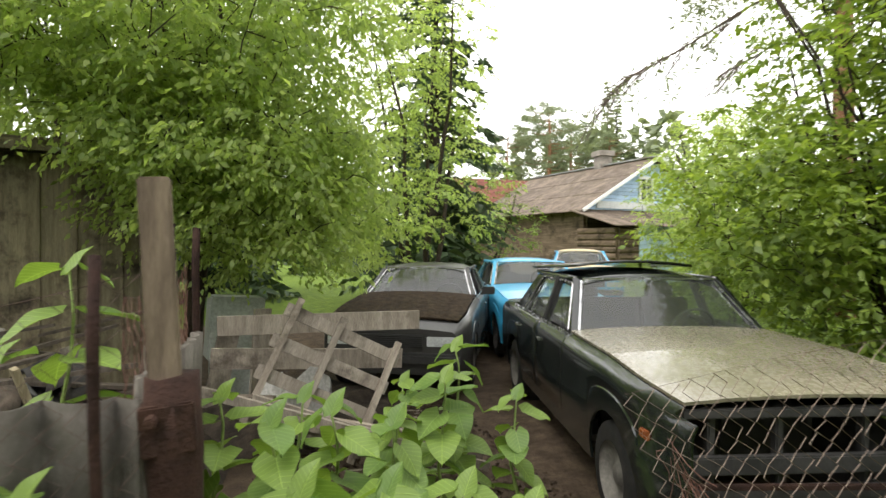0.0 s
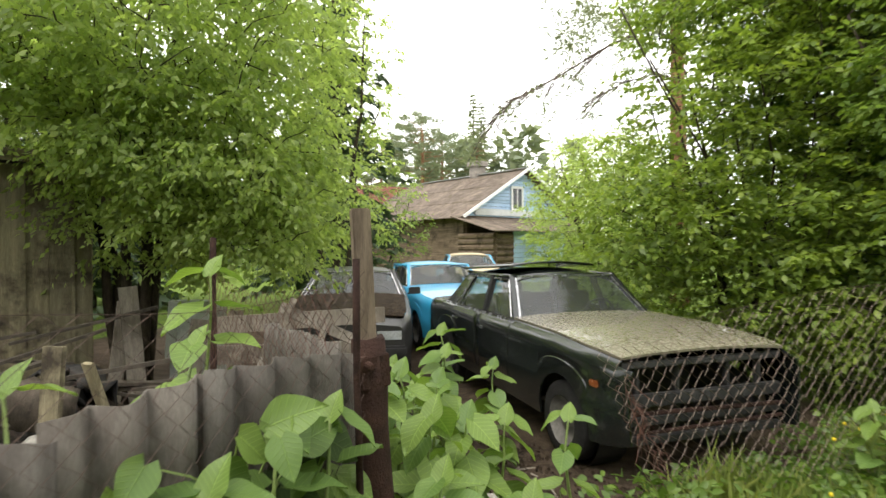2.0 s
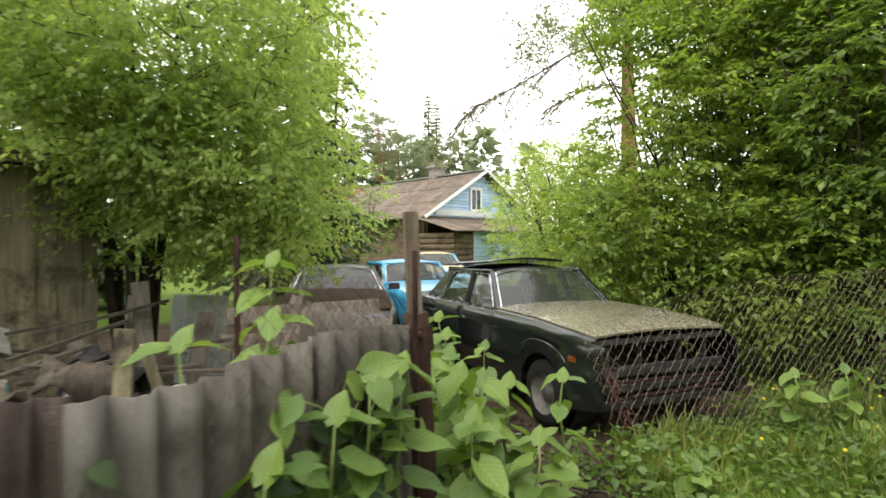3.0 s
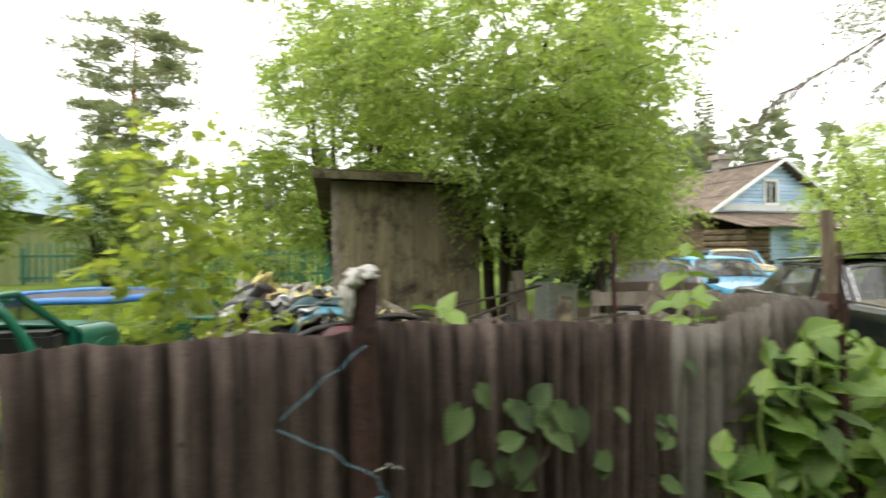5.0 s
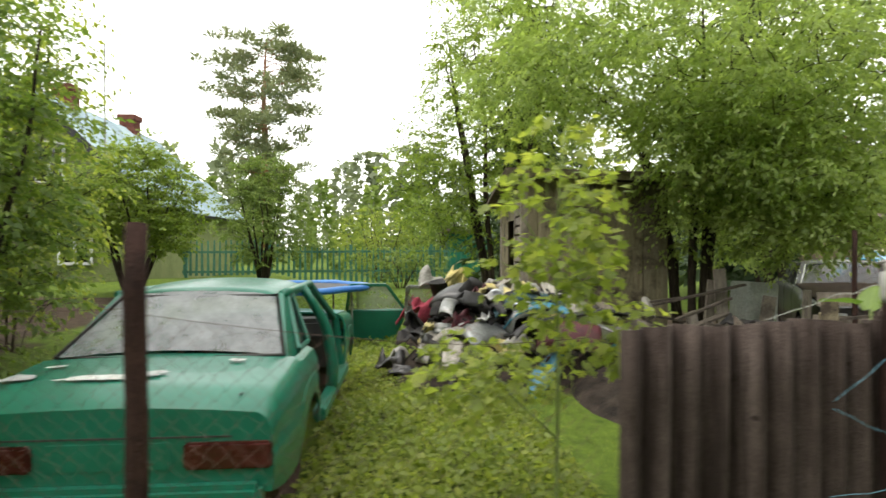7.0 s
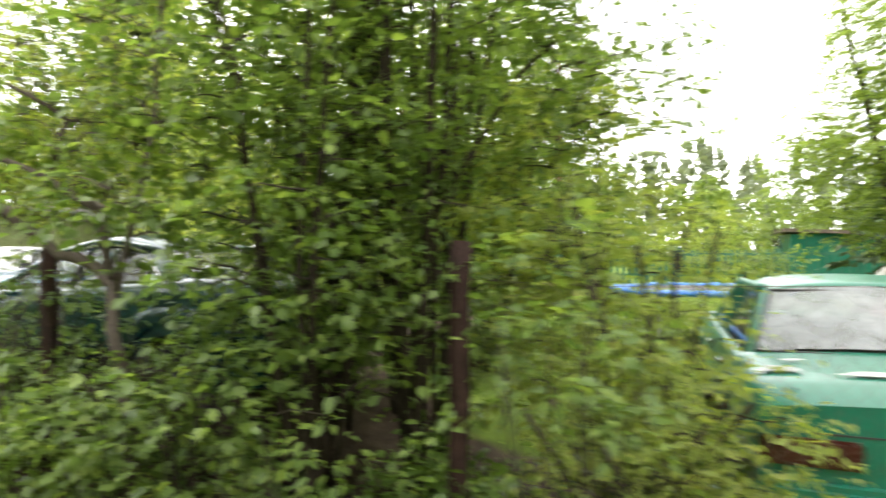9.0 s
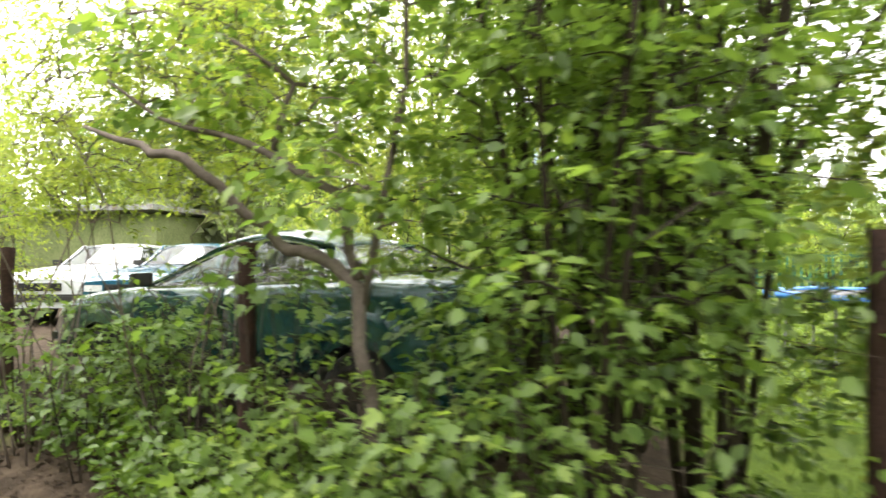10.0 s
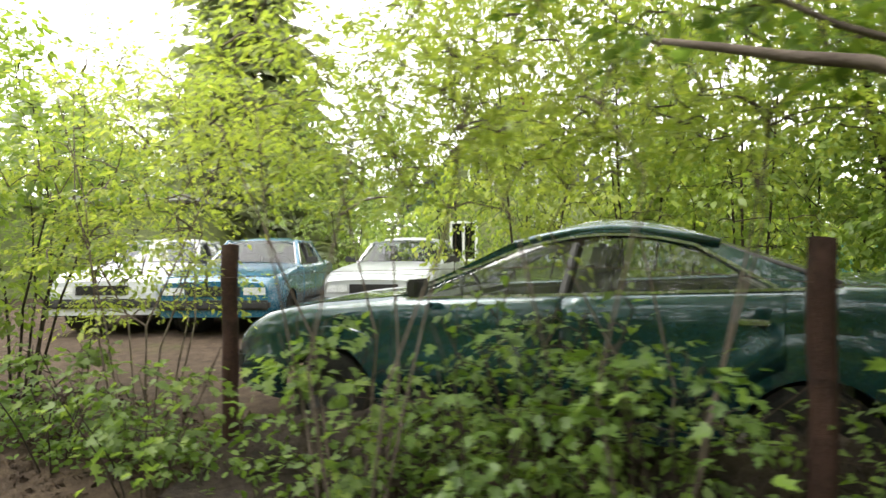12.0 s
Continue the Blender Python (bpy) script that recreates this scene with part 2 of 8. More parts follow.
M["leaf_under"] = leaf_material("undergrowth_leaf", (0.048, 0.09, 0.018), (0.09, 0.155, 0.026), (0.14, 0.22, 0.032), 0.45)
M["needle"] = leaf_material("conifer_needle", (0.025, 0.048, 0.02), (0.045, 0.08, 0.03), (0.065, 0.1, 0.036), 0.2, 0.7)
# pine needles, lightened towards haze for the far conifers that share them
M["needle_pine"] = leaf_material("pine_needle", (0.13, 0.155, 0.09), (0.19, 0.22, 0.12), (0.25, 0.28, 0.15), 0.4, 0.7)
M["leaf_far"] = leaf_material("far_leaf", (0.1, 0.16, 0.035), (0.16, 0.23, 0.05), (0.23, 0.3, 0.07), 0.4, 0.7)
M["grass"] = leaf_material("grass_blade", (0.09, 0.13, 0.028), (0.165, 0.225, 0.045), (0.26, 0.29, 0.07), 0.4, 0.6)
M["tyre"] = worn("old_rubber", (0.01, 0.01, 0.01), (0.03, 0.028, 0.026), 8, 0.85, fine=80, bumpy=0.5)
M["rim"] = worn("dirty_steel_rim", (0.08, 0.075, 0.07), (0.17, 0.16, 0.15), 8, 0.65, 0.4, fine=60, bumpy=0.2)
M["dark_plastic"] = worn("dark_plastic", (0.015, 0.015, 0.016), (0.04, 0.038, 0.037), 6, 0.6, fine=60, bumpy=0.2)
M["interior"] = worn("grey_cabin_trim", (0.16, 0.15, 0.14), (0.3, 0.28, 0.26), 4, 0.9, fine=50, bumpy=0.4)
M["seat_dark"] = worn("dark_seat_cloth", (0.02, 0.02, 0.022), (0.06, 0.055, 0.05), 5, 0.95, fine=80, bumpy=0.4)
M["chrome"] = worn("dull_chrome", (0.45, 0.45, 0.46), (0.65, 0.65, 0.66), 9, 0.25, 0.9, fine=60, bumpy=0.1)
M["glass"] = glass_material("dusty_car_glass", (0.62, 0.67, 0.65), (0.26, 0.27, 0.26), 0.13)
M["glass_dark"] = glass_material("dark_side_glass", (0.12, 0.14, 0.13), (0.2, 0.21, 0.2), 0.08)
# grime, made paler to carry the white sky reflection as well
M["glass_foggy_sky"] = glass_material("grimy_sky_pale_rear_glass", (0.7, 0.74, 0.74), (0.42, 0.44, 0.44), 0.6)
M["pane"] = glass_material("window_pane", (0.3, 0.33, 0.33), (0.12, 0.12, 0.12), 0.06)
M["brown_body"] = paint("black_green_paint", (0.004, 0.0055, 0.005), (0.009, 0.012, 0.011), 0.12, (0.04, 0.028, 0.02))
M["hood_beige"] = paint("beige_hood_paint", (0.15, 0.135, 0.095), (0.23, 0.205, 0.15), 0.2, (0.27, 0.22, 0.15))
M["green_body"] = paint("sea_green_paint", (0.002, 0.1, 0.058), (0.006, 0.15, 0.092), 0.3, (0.03, 0.06, 0.045), 0.0, 0.25)
M["teal_body"] = paint("dark_teal_paint", (0.003, 0.028, 0.036), (0.006, 0.05, 0.06), 0.14, None, 0.3, 0.9)
M["lot_blue"] = paint("dark_blue_paint", (0.01, 0.07, 0.12), (0.02, 0.11, 0.18), 0.2, None, 0.0, 0.8)
M["dark_soil"] = worn("dark_rotten_soil", (0.02, 0.014, 0.01), (0.055, 0.04, 0.028), 7, 0.95, fine=60, bumpy=0.8, dist=0.02)
M["blue_body"] = paint("sky_blue_paint", (0.02, 0.28, 0.52), (0.05, 0.38, 0.62), 0.3)
M["dark_body"] = paint("dark_primer_paint", (0.012, 0.012, 0.012), (0.03, 0.028, 0.026), 0.5)
M["debris"] = worn("leaf_litter_cover", (0.03, 0.02, 0.014), (0.1, 0.07, 0.045), 14, 0.95, fine=90, bumpy=1.0, dist=0.03)
M["white_body"] = paint("white_car_paint", (0.42, 0.44, 0.45), (0.56, 0.57, 0.57), 0.3)
M["silver_body"] = paint("silver_car_paint", (0.4, 0.42, 0.44), (0.52, 0.54, 0.56), 0.3, None, 0.5)
M["lamp_red"] = worn("dark_red_lens", (0.03, 0.006, 0.006), (0.065, 0.012, 0.011), 6, 0.25, fine=50, bumpy=0.1)
M["lamp_orange"] = worn("orange_lens", (0.2, 0.06, 0.02), (0.3, 0.1, 0.03), 6, 0.3, fine=50, bumpy=0.1)
M["lamp_white"] = worn("headlight_lens", (0.5, 0.52, 0.52), (0.7, 0.72, 0.72), 6, 0.15, fine=50, bumpy=0.1)
M["tarp"] = worn("beige_tarp", (0.42, 0.35, 0.22), (0.58, 0.5, 0.35), 3, 0.8, fine=30, bumpy=0.6)
M["patch_white"] = worn("dull_white_patch", (0.42, 0.45, 0.43), (0.56, 0.58, 0.55), 8, 0.8, fine=50, bumpy=0.3)
M["white_plastic"] = worn("dirty_white_plastic", (0.26, 0.25, 0.23), (0.46, 0.45, 0.42), 5, 0.6, fine=40, bumpy=0.2)
M["red_cloth"] = worn("faded_red_cloth", (0.22, 0.03, 0.05), (0.36, 0.07, 0.1), 5, 0.9, fine=40, bumpy=0.5)
M["yellow_cloth"] = worn("yellow_foam", (0.5, 0.42, 0.14), (0.62, 0.55, 0.3), 5, 0.95, fine=40, bumpy=0.5)
M["blue_pvc"] = worn("blue_pvc", (0.02, 0.14, 0.5), (0.05, 0.24, 0.62), 5, 0.5, fine=40, bumpy=0.3)
M["grey_metal"] = worn("grey_sheet_metal", (0.22, 0.23, 0.23), (0.38, 0.39, 0.38), 4, 0.5, 0.5, fine=40, bumpy=0.2, stain=(0.14, 0.1, 0.07))
M["grey_panel"] = worn("grey_green_panel", (0.33, 0.36, 0.32), (0.45, 0.47, 0.42), 3, 0.7, fine=40, bumpy=0.2)
M["blue_panel"] = paint("teal_blue_bumper", (0.03, 0.16, 0.24), (0.08, 0.26, 0.34), 0.4)
M["green_fence"] = worn("green_picket_paint", (0.03, 0.13, 0.08), (0.07, 0.2, 0.13), 2, 0.7, fine=20, bumpy=0.3)
M["twine"] = worn("pale_twine", (0.45, 0.47, 0.42), (0.6, 0.62, 0.55), 9, 0.9, fine=90, bumpy=0.4)
M["twine_blue"] = worn("blue_twine", (0.1, 0.24, 0.32), (0.17, 0.34, 0.42), 9, 0.9, fine=90, bumpy=0.4)
M["rubble"] = worn("broken_concrete", (0.28, 0.26, 0.23), (0.45, 0.43, 0.38), 6, 0.95, fine=40, bumpy=0.6)
M["soil_dark"] = worn("dark_rubbish_soil", (0.022, 0.018, 0.015), (0.07, 0.055, 0.043), 6, 0.95, fine=40, bumpy=1.0, dist=0.03)
M["flower"] = worn("yellow_petal", (0.6, 0.45, 0.02), (0.7, 0.55, 0.04), 9, 0.8, fine=50, bumpy=0.1)


def ground_build(n, l):
    tc = n.new("ShaderNodeTexCoord")
    at = n.new("ShaderNodeAttribute")
    at.attribute_name = "cover"
    big = noise_node(n, l, 0.9, 6, 0.65)
    mid = noise_node(n, l, 6, 6, 0.7)
    fine = noise_node(n, l, 55, 4, 0.7)
    dirt = ramp(n, l, mid, [(0.3, (0.034, 0.024, 0.016)), (0.55, (0.08, 0.057, 0.039)), (0.75, (0.12, 0.09, 0.062))])
    grass = ramp(n, l, mid, [(0.3, (0.06, 0.1, 0.016)), (0.6, (0.13, 0.19, 0.025)), (0.8, (0.2, 0.24, 0.04))])
    add = n.new("ShaderNodeMath")
    add.operation = "ADD"
    l.new(at.outputs["Fac"], add.inputs[0])
    sub = n.new("ShaderNodeMath")
    sub.operation = "MULTIPLY_ADD"
    sub.inputs[1].default_value, sub.inputs[2].default_value = 0.7, -0.35
    l.new(big, sub.inputs[0])
    l.new(sub.outputs[0], add.inputs[1])
    c = mix(n, l, dirt, grass, ramp(n, l, add.outputs[0], [(0.35, (0, 0, 0)), (0.65, (1, 1, 1))]))
    c = mix(n, l, c, ramp(n, l, fine, [(0.3, (0.5, 0.5, 0.5)), (0.7, (1.3, 1.3, 1.3))]), 0.6, "MULTIPLY")
    return principled(n, l, c, 0.95, 0.0, bump(n, l, fine, 0.9, 0.03), 0.0, 0.15)


M["ground"] = material("soil_and_grass", ground_build)


# ---- building helpers ----
rng = np.random.default_rng(7)
rnd = random.Random(11)


def smoothstep(a, b, v):
    v = np.clip((v - a) / (b - a), 0, 1)
    return v * v * (3 - 2 * v)


def height(x, y):
    """Height of the ground."""
    x, y = np.asarray(x, float), np.asarray(y, float)
    rise = 0.33 * smoothstep(-8.6, -10.2, x) * smoothstep(1.4, 3.0, y)
    rise = rise + 0.25 * smoothstep(8, 20, y) * smoothstep(30, 22, np.hypot(x, y))
    bumps = 0.03 * np.sin(1.7 * x + 0.6 * y) * np.cos(1.3 * y - 0.4 * x) + 0.015 * np.sin(4.1 * x) * np.sin(3.7 * y)
    return rise + bumps * smoothstep(60, 25, np.hypot(x, y))


def gz(x, y):
    return float(height(x, y))


def empty(name, m, label, category, group="", kind=""):
    ob = new(name)
    ob.matrix_world = m
    ob.empty_display_size = 0.1
    return tagged(ob, label, category, group, kind)


def mesh_data(name, verts, faces, mat, smooth=False):
    me = bpy.data.meshes.new(name)
    me.from_pydata([tuple(v) for v in verts], [], [tuple(f) for f in faces])
    me.materials.append(mat)
    if smooth:
        me.shade_smooth()
    me.update()
    return me


def piece(name, verts, faces, mat, parent=None, label="", smooth=False):
    ob = new(name, mesh_data(name, verts, faces, mat, smooth))
    ob.parent = parent
    if label:
        ob["label"] = label
    return ob


def part(name, bm, mat, parent, label="", smooth=False, bevel=0.0):
    """A bmesh as one mesh object under a thing."""
    if bevel:
        bmesh.ops.bevel(bm, geom=bm.edges[:], offset=bevel, segments=2, affect="EDGES", clamp_overlap=True)
    bmesh.ops.recalc_face_normals(bm, faces=bm.faces[:])
    me = bpy.data.meshes.new(name)
    bm.to_mesh(me)
    bm.free()
    me.materials.append(mat)
    if smooth:
        me.shade_smooth()
    ob = new(name, me)
    ob.parent = parent
    if label:
        ob["label"] = label
    return ob


def box(bm, size, m=Matrix()):
    return bmesh.ops.create_cube(bm, size=1.0, matrix=m @ Matrix.Diagonal((*size, 1)))["verts"]


def bar(bm, p, q, w, d, up=(0, 0, 1)):
    """A bar from p to q, w wide and d deep."""
    p, q = Vector(p), Vector(q)
    z = (q - p).normalized()
    x = Vector(up).cross(z)
    x = Vector((1, 0, 0)) if x.length < 1e-3 else x.normalized()
    y = z.cross(x)
    m = Matrix((x, y, z)).transposed().to_4x4()
    m.translation = (p + q) / 2
    return box(bm, (w, d, (q - p).length), m)


def tube_arrays(pts, radii, sides=6):
    """Vertices and faces of a tapered tube along pts."""
    pts = [Vector(p) for p in pts]
    verts, faces = [], []
    ref = Vector((0.31, 0.77, 0.21))
    for i, p in enumerate(pts):
        d = (pts[min(i + 1, len(pts) - 1)] - pts[max(i - 1, 0)]).normalized()
        a = d.cross(ref)
        a = a.normalized() if a.length > 1e-3 else d.orthogonal().normalized()
        b = d.cross(a)
        for k in range(sides):
            t = 2 * math.pi * k / sides
            verts.append(p + radii[i] * (math.cos(t) * a + math.sin(t) * b))
    for i in range(len(pts) - 1):
        for k in range(sides):
            j = (k + 1) % sides
            faces.append((i * sides + k, i * sides + j, (i + 1) * sides + j, (i + 1) * sides + k))
    faces.append(tuple(range(sides))[::-1])
    faces.append(tuple(range((len(pts) - 1) * sides, len(pts) * sides)))
    return verts, faces


class Soup:
    """Collects many small tubes into one mesh."""
    def __init__(self):
        self.v, self.f = [], []

    def add(self, verts, faces):
        o = len(self.v)
        self.v.extend(verts)
        self.f.extend(tuple(i + o for i in f) for f in faces)

    def tube(self, pts, radii, sides=5):
        self.add(*tube_arrays(pts, radii, sides))


def unit(v):
    return v / np.maximum(np.linalg.norm(v, axis=-1, keepdims=True), 1e-9)


LEAF_SIMPLE = (np.array([[0, 0, 0], [0.42, 0.5, 0.08], [0.42, -0.5, 0.08], [0.45, 0, 0], [1, 0, -0.1]]),
               [(0, 3, 1), (0, 2, 3), (1, 3, 4), (3, 2, 4)])
LEAF_ROUND = (np.array([[0, 0, 0], [0.18, 0.36, 0.05], [0.5, 0.5, 0.08], [0.8, 0.3, 0.02], [1.05, 0, -0.1],
                        [0.8, -0.3, 0.02], [0.5, -0.5, 0.08], [0.18, -0.36, 0.05], [0.5, 0, 0]]),
              [(0, 8, 1), (1, 8, 2), (2, 8, 3), (3, 8, 4), (4, 8, 5), (5, 8, 6), (6, 8, 7), (7, 8, 0)])
LEAF_LOBED = (np.array([[0, 0, 0], [0.05, 0.3, 0.03], [0.3, 0.5, 0.07], [0.36, 0.27, 0.03], [0.72, 0.42, 0.05], [0.66, 0.16, 0.01], [1.0, 0, -0.1],
                        [0.66, -0.16, 0.01], [0.72, -0.42, 0.05], [0.36, -0.27, 0.03], [0.3, -0.5, 0.07], [0.05, -0.3, 0.03]]),
              [(0, 2, 1), (0, 3, 2), (3, 5, 4), (0, 5, 3), (0, 6, 5), (0, 7, 6), (0, 9, 7), (7, 9, 8), (0, 10, 9), (0, 11, 10)])
LEAF_LITE = (np.array([[0, 0, 0], [0.45, 0.5, 0.07], [0.45, -0.5, 0.07], [1, 0, -0.1]]), [(0, 2, 1), (1, 2, 3)])


def leaves(name, centers, dirs, sizes, ratio, mat, parent, template=LEAF_SIMPLE, label="", flat=0.6):
    """Leaf blades at centers that point along dirs; flat: how far their faces turn up."""
    tv, tf = template
    n = len(centers)
    d = unit(np.asarray(dirs, float))
    up = unit(rng.normal(size=(n, 3)) * (1 - flat) + np.array([0, 0, flat]))
    side = unit(np.cross(up, d))
    nrm = np.cross(d, side)
    s = np.asarray(sizes, float)[:, None, None]
    v = (np.asarray(centers)[:, None, :] + s * (tv[None, :, 0:1] * d[:, None, :] + ratio * tv[None, :, 1:2] * side[:, None, :]
                                               + tv[None, :, 2:3] * nrm[:, None, :]))
    v = v.reshape(-1, 3)
    k, m = len(tv), len(tf)
    f = (np.array(tf)[None, :, :] + (np.arange(n) * k)[:, None, None]).reshape(-1)
    me = bpy.data.meshes.new(name)
    me.vertices.add(len(v))
    me.vertices.foreach_set("co", v.ravel())
    me.loops.add(len(f))
    me.loops.foreach_set("vertex_index", f.astype(np.int32))
    me.polygons.add(n * m)
    me.polygons.foreach_set("loop_start", np.arange(0, 3 * n * m, 3, dtype=np.int32))
    me.polygons.foreach_set("loop_total", np.full(n * m, 3, dtype=np.int32))
    me.materials.append(mat)
    me.update()
    me.validate()
    ob = new(name, me)
    ob.parent = parent
    if label:
        ob["label"] = label
    return ob


def ball(n):
    v = unit(rng.normal(size=(n, 3)))
    return v * rng.random((n, 1)) ** (1 / 2.4)


def wiggle(p, q, n, amount, sag=0.0):
    """A bent line from p to q."""
    p, q = Vector(p), Vector(q)
    out = []
    a, b = Vector(rng.normal(size=3)), Vector(rng.normal(size=3))
    for i in range(n + 1):
        t = i / n
        w = math.sin(math.pi * t)
        out.append(p.lerp(q, t) + a * amount * w + b * amount * 0.5 * math.sin(2 * math.pi * t) - Vector((0, 0, sag * w)))
    return out


def leafy(name, label, category, base, stems, blobs, leaf, size, mat, bark="bark", ratio=0.55, template=LEAF_SIMPLE,
          spread=0.3, droop=0.25, group="", shoots=4, twig_r=0.0035, hollow=0.0, flat=0.72):
    """A tree or bush. stems: lists of (point, radius) from the base up, in world metres about the base;
    blobs: (centre, radii, clusters) in which clusters of leaves hang on twigs; leaf: leaves in a cluster."""
    base = Vector(base)
    thing = empty(name, Matrix.Translation(base), label, category, group)
    soup, twigs = Soup(), Soup()
    nodes = []
    for st in stems:
        pts, rad = [Vector(p) for p, _ in st], [r for _, r in st]
        fine_p, fine_r = [], []
        for i in range(len(pts) - 1):
            for t in (0, 0.34, 0.67):
                j = Vector(rng.normal(size=3)) * 0.35 * rad[i] * (0 if i == 0 and t == 0 else 1)
                fine_p.append(pts[i].lerp(pts[i + 1], t) + j)
                fine_r.append(rad[i] + (rad[i + 1] - rad[i]) * t)
        fine_p.append(pts[-1])
        fine_r.append(rad[-1])
        soup.tube(fine_p, fine_r, 8 if rad[0] > 0.03 else 5)
        nodes.extend(p for p in fine_p[1:])
    piece("trunk", soup.v, soup.f, M[bark], thing, smooth=True)
    node_arr = np.array([tuple(p) for p in nodes])
    cs, ds, ss = [], [], []
    for centre, radii, count in blobs:
        pts = ball(count)
        if hollow:
            pts = unit(pts) * (hollow + (1 - hollow) * np.linalg.norm(pts, axis=1, keepdims=True))
        pts = pts * np.array(radii) + np.array(centre)
        gaps = np.linalg.norm(pts[:, None, :] - node_arr[None, ::2, :], axis=2).min(axis=1)
        pts = pts[np.argsort(gaps)]
        grown = np.zeros((len(node_arr) + 2 * count, 3))
        grown[:len(node_arr)], used = node_arr, len(node_arr)
        for c in pts:
            dist = np.linalg.norm(grown[:used] - c, axis=1) + 0.8 * np.maximum(grown[:used, 2] - c[2], 0)
            k = grown[int(np.argmin(dist))]
            line = wiggle(k, c, 3, 0.06 * float(np.linalg.norm(c - k)), -0.03)
            grown[used], grown[used + 1] = line[2], c
            used += 2
            twigs.tube(line, [twig_r * 2, twig_r * 1.6, twig_r * 1.2, twig_r * 0.7], 3)
            out = c - np.array(centre)
            turn = math.atan2(out[1], out[0])
            rise = 0.35 * out[2] / (np.linalg.norm(out) + 0.2)
            for _ in range(shoots):
                a = turn + rng.normal() * 1.1
                sd = unit(np.array([math.cos(a), math.sin(a), rise + rng.normal() * 0.28 - droop * 0.5]))
                across = np.array([-sd[1], sd[0], 0.0])
                ln = spread * (0.6 + 0.8 * rng.random())
                m = max(2, leaf // shoots)
                t = (np.arange(m) + rng.random(m)) / m
                p = c + sd * ln * t[:, None] + np.array([0, 0, -droop * 0.4 * ln]) * (t ** 2)[:, None]
                cs.append(p + rng.normal(size=(m, 3)) * 0.012)
                ds.append(sd * 0.6 + across * (np.where(np.arange(m) % 2, 0.8, -0.8) * (1.1 - 0.5 * t))[:, None] + rng.normal(size=(m, 3)) * 0.3 + np.array([0, 0, -droop]))
                ss.append(size * (0.65 + 0.7 * rng.random(m)))
    tagged(piece("twig_work", twigs.v, twigs.f, M[bark], thing), kind="stuff")
    leaves("crown", np.concatenate(cs), np.concatenate(ds), np.concatenate(ss), ratio, M[mat], thing, template, flat=flat)
    return thing


# ---- ground ----
def build_ground():
    xs = np.unique(np.concatenate([np.linspace(-600, -30, 14), np.arange(-30, 26, 0.4), np.linspace(26, 600, 14)]))
    ys = np.unique(np.concatenate([np.linspace(-600, -8, 14), np.arange(-8, 34, 0.4), np.linspace(34, 600, 14)]))
    gx, gy = np.meshgrid(xs, ys)
    gzz = height(gx, gy)
    v = np.stack([gx, gy, gzz], -1).reshape(-1, 3)
    nx, ny = len(xs), len(ys)
    f = [(j * nx + i, j * nx + i + 1, (j + 1) * nx + i + 1, (j + 1) * nx + i) for j in range(ny - 1) for i in range(nx - 1)]
    ob = piece("ground", v, f, M["ground"], smooth=True)
    # grass in the yard and far off, bare soil on the car yard, the path and the lane beyond the hedge
    cover = np.full(len(v), 0.75)
    x, y = v[:, 0] + 0.3 * np.sin(2.1 * v[:, 1] + 1.3 * np.sin(1.7 * v[:, 0])), v[:, 1] + 0.3 * np.sin(1.9 * v[:, 0] + 1.1 * np.sin(2.3 * v[:, 1]))
    cover = np.where((x > -1.2) & (x < 4.5) & (y > 3.2) & (y < 13), 0.2, cover)
    cover = np.where((x < -10.5) & (y > 2.2) & (y < 14), 0.25, cover)
    cover = np.where((x < -8.2) & (y > 0.8) & (y <= 2.2), 0.35, cover)
    cover = np.where((x < -7.7) & (x > -10.6) & (y > 1.2) & (y < 4.5), 0.1, cover)
    cover = np.where((x > -6.4) & (x < -3) & (y > 6.3) & (y < 8.6), 0.3, cover)
    cover = np.where((x > -3.3) & (x < -0.6) & (y > 3.1) & (y < 13), 0.05, cover)
    cover = np.where((y < 0.7) & (y > -1.5), 0.3, cover)
    a = ob.data.attributes.new("cover", "FLOAT", "POINT")
    a.data.foreach_set("value", cover.astype(np.float32))
    tagged(ob, "uneven soil with grass, moss and leaf litter", "ground", kind="structure")


build_ground()


# ---- cars ----
def wheel(parent, x, y, r, side, rim="rim", wide=0.17):
    """A wheel whose outer face looks to side (+1 left, -1 right)."""
    def lathe(profile, seg=28):
        v, f = [], []
        for k in range(seg):
            a = 2 * math.pi * k / seg
            for rr, yy in profile:
                v.append((x + rr * math.cos(a), y + side * yy, r + rr * math.sin(a)))
        m = len(profile)
        for k in range(seg):
            j = (k + 1) % seg
            for i in range(m - 1):
                f.append((k * m + i, k * m + i + 1, j * m + i + 1, j * m + i))
        return v, f
    h = wide / 2
    hub = empty("wheel", Matrix(), "", "")
    hub.parent = parent
    tv, tf = lathe([(r * 0.62, -h), (r * 0.8, -h * 1.02), (r * 0.97, -h * 0.85), (r, -h * 0.5), (r, h * 0.5), (r * 0.97, h * 0.85),
                    (r * 0.8, h * 1.02), (r * 0.62, h)])
    piece("tyre", tv, tf, M["tyre"], hub, "worn black tyre", True)
    rv, rf = lathe([(0.001, h * 0.55), (r * 0.18, h * 0.6), (r * 0.24, h * 0.3), (r * 0.45, h * 0.25), (r * 0.52, h * 0.6), (r * 0.6, h * 0.75), (r * 0.64, h * 1.0)])
    piece("rim", rv, rf, M[rim], hub, "dirty steel rim", True)
    return hub


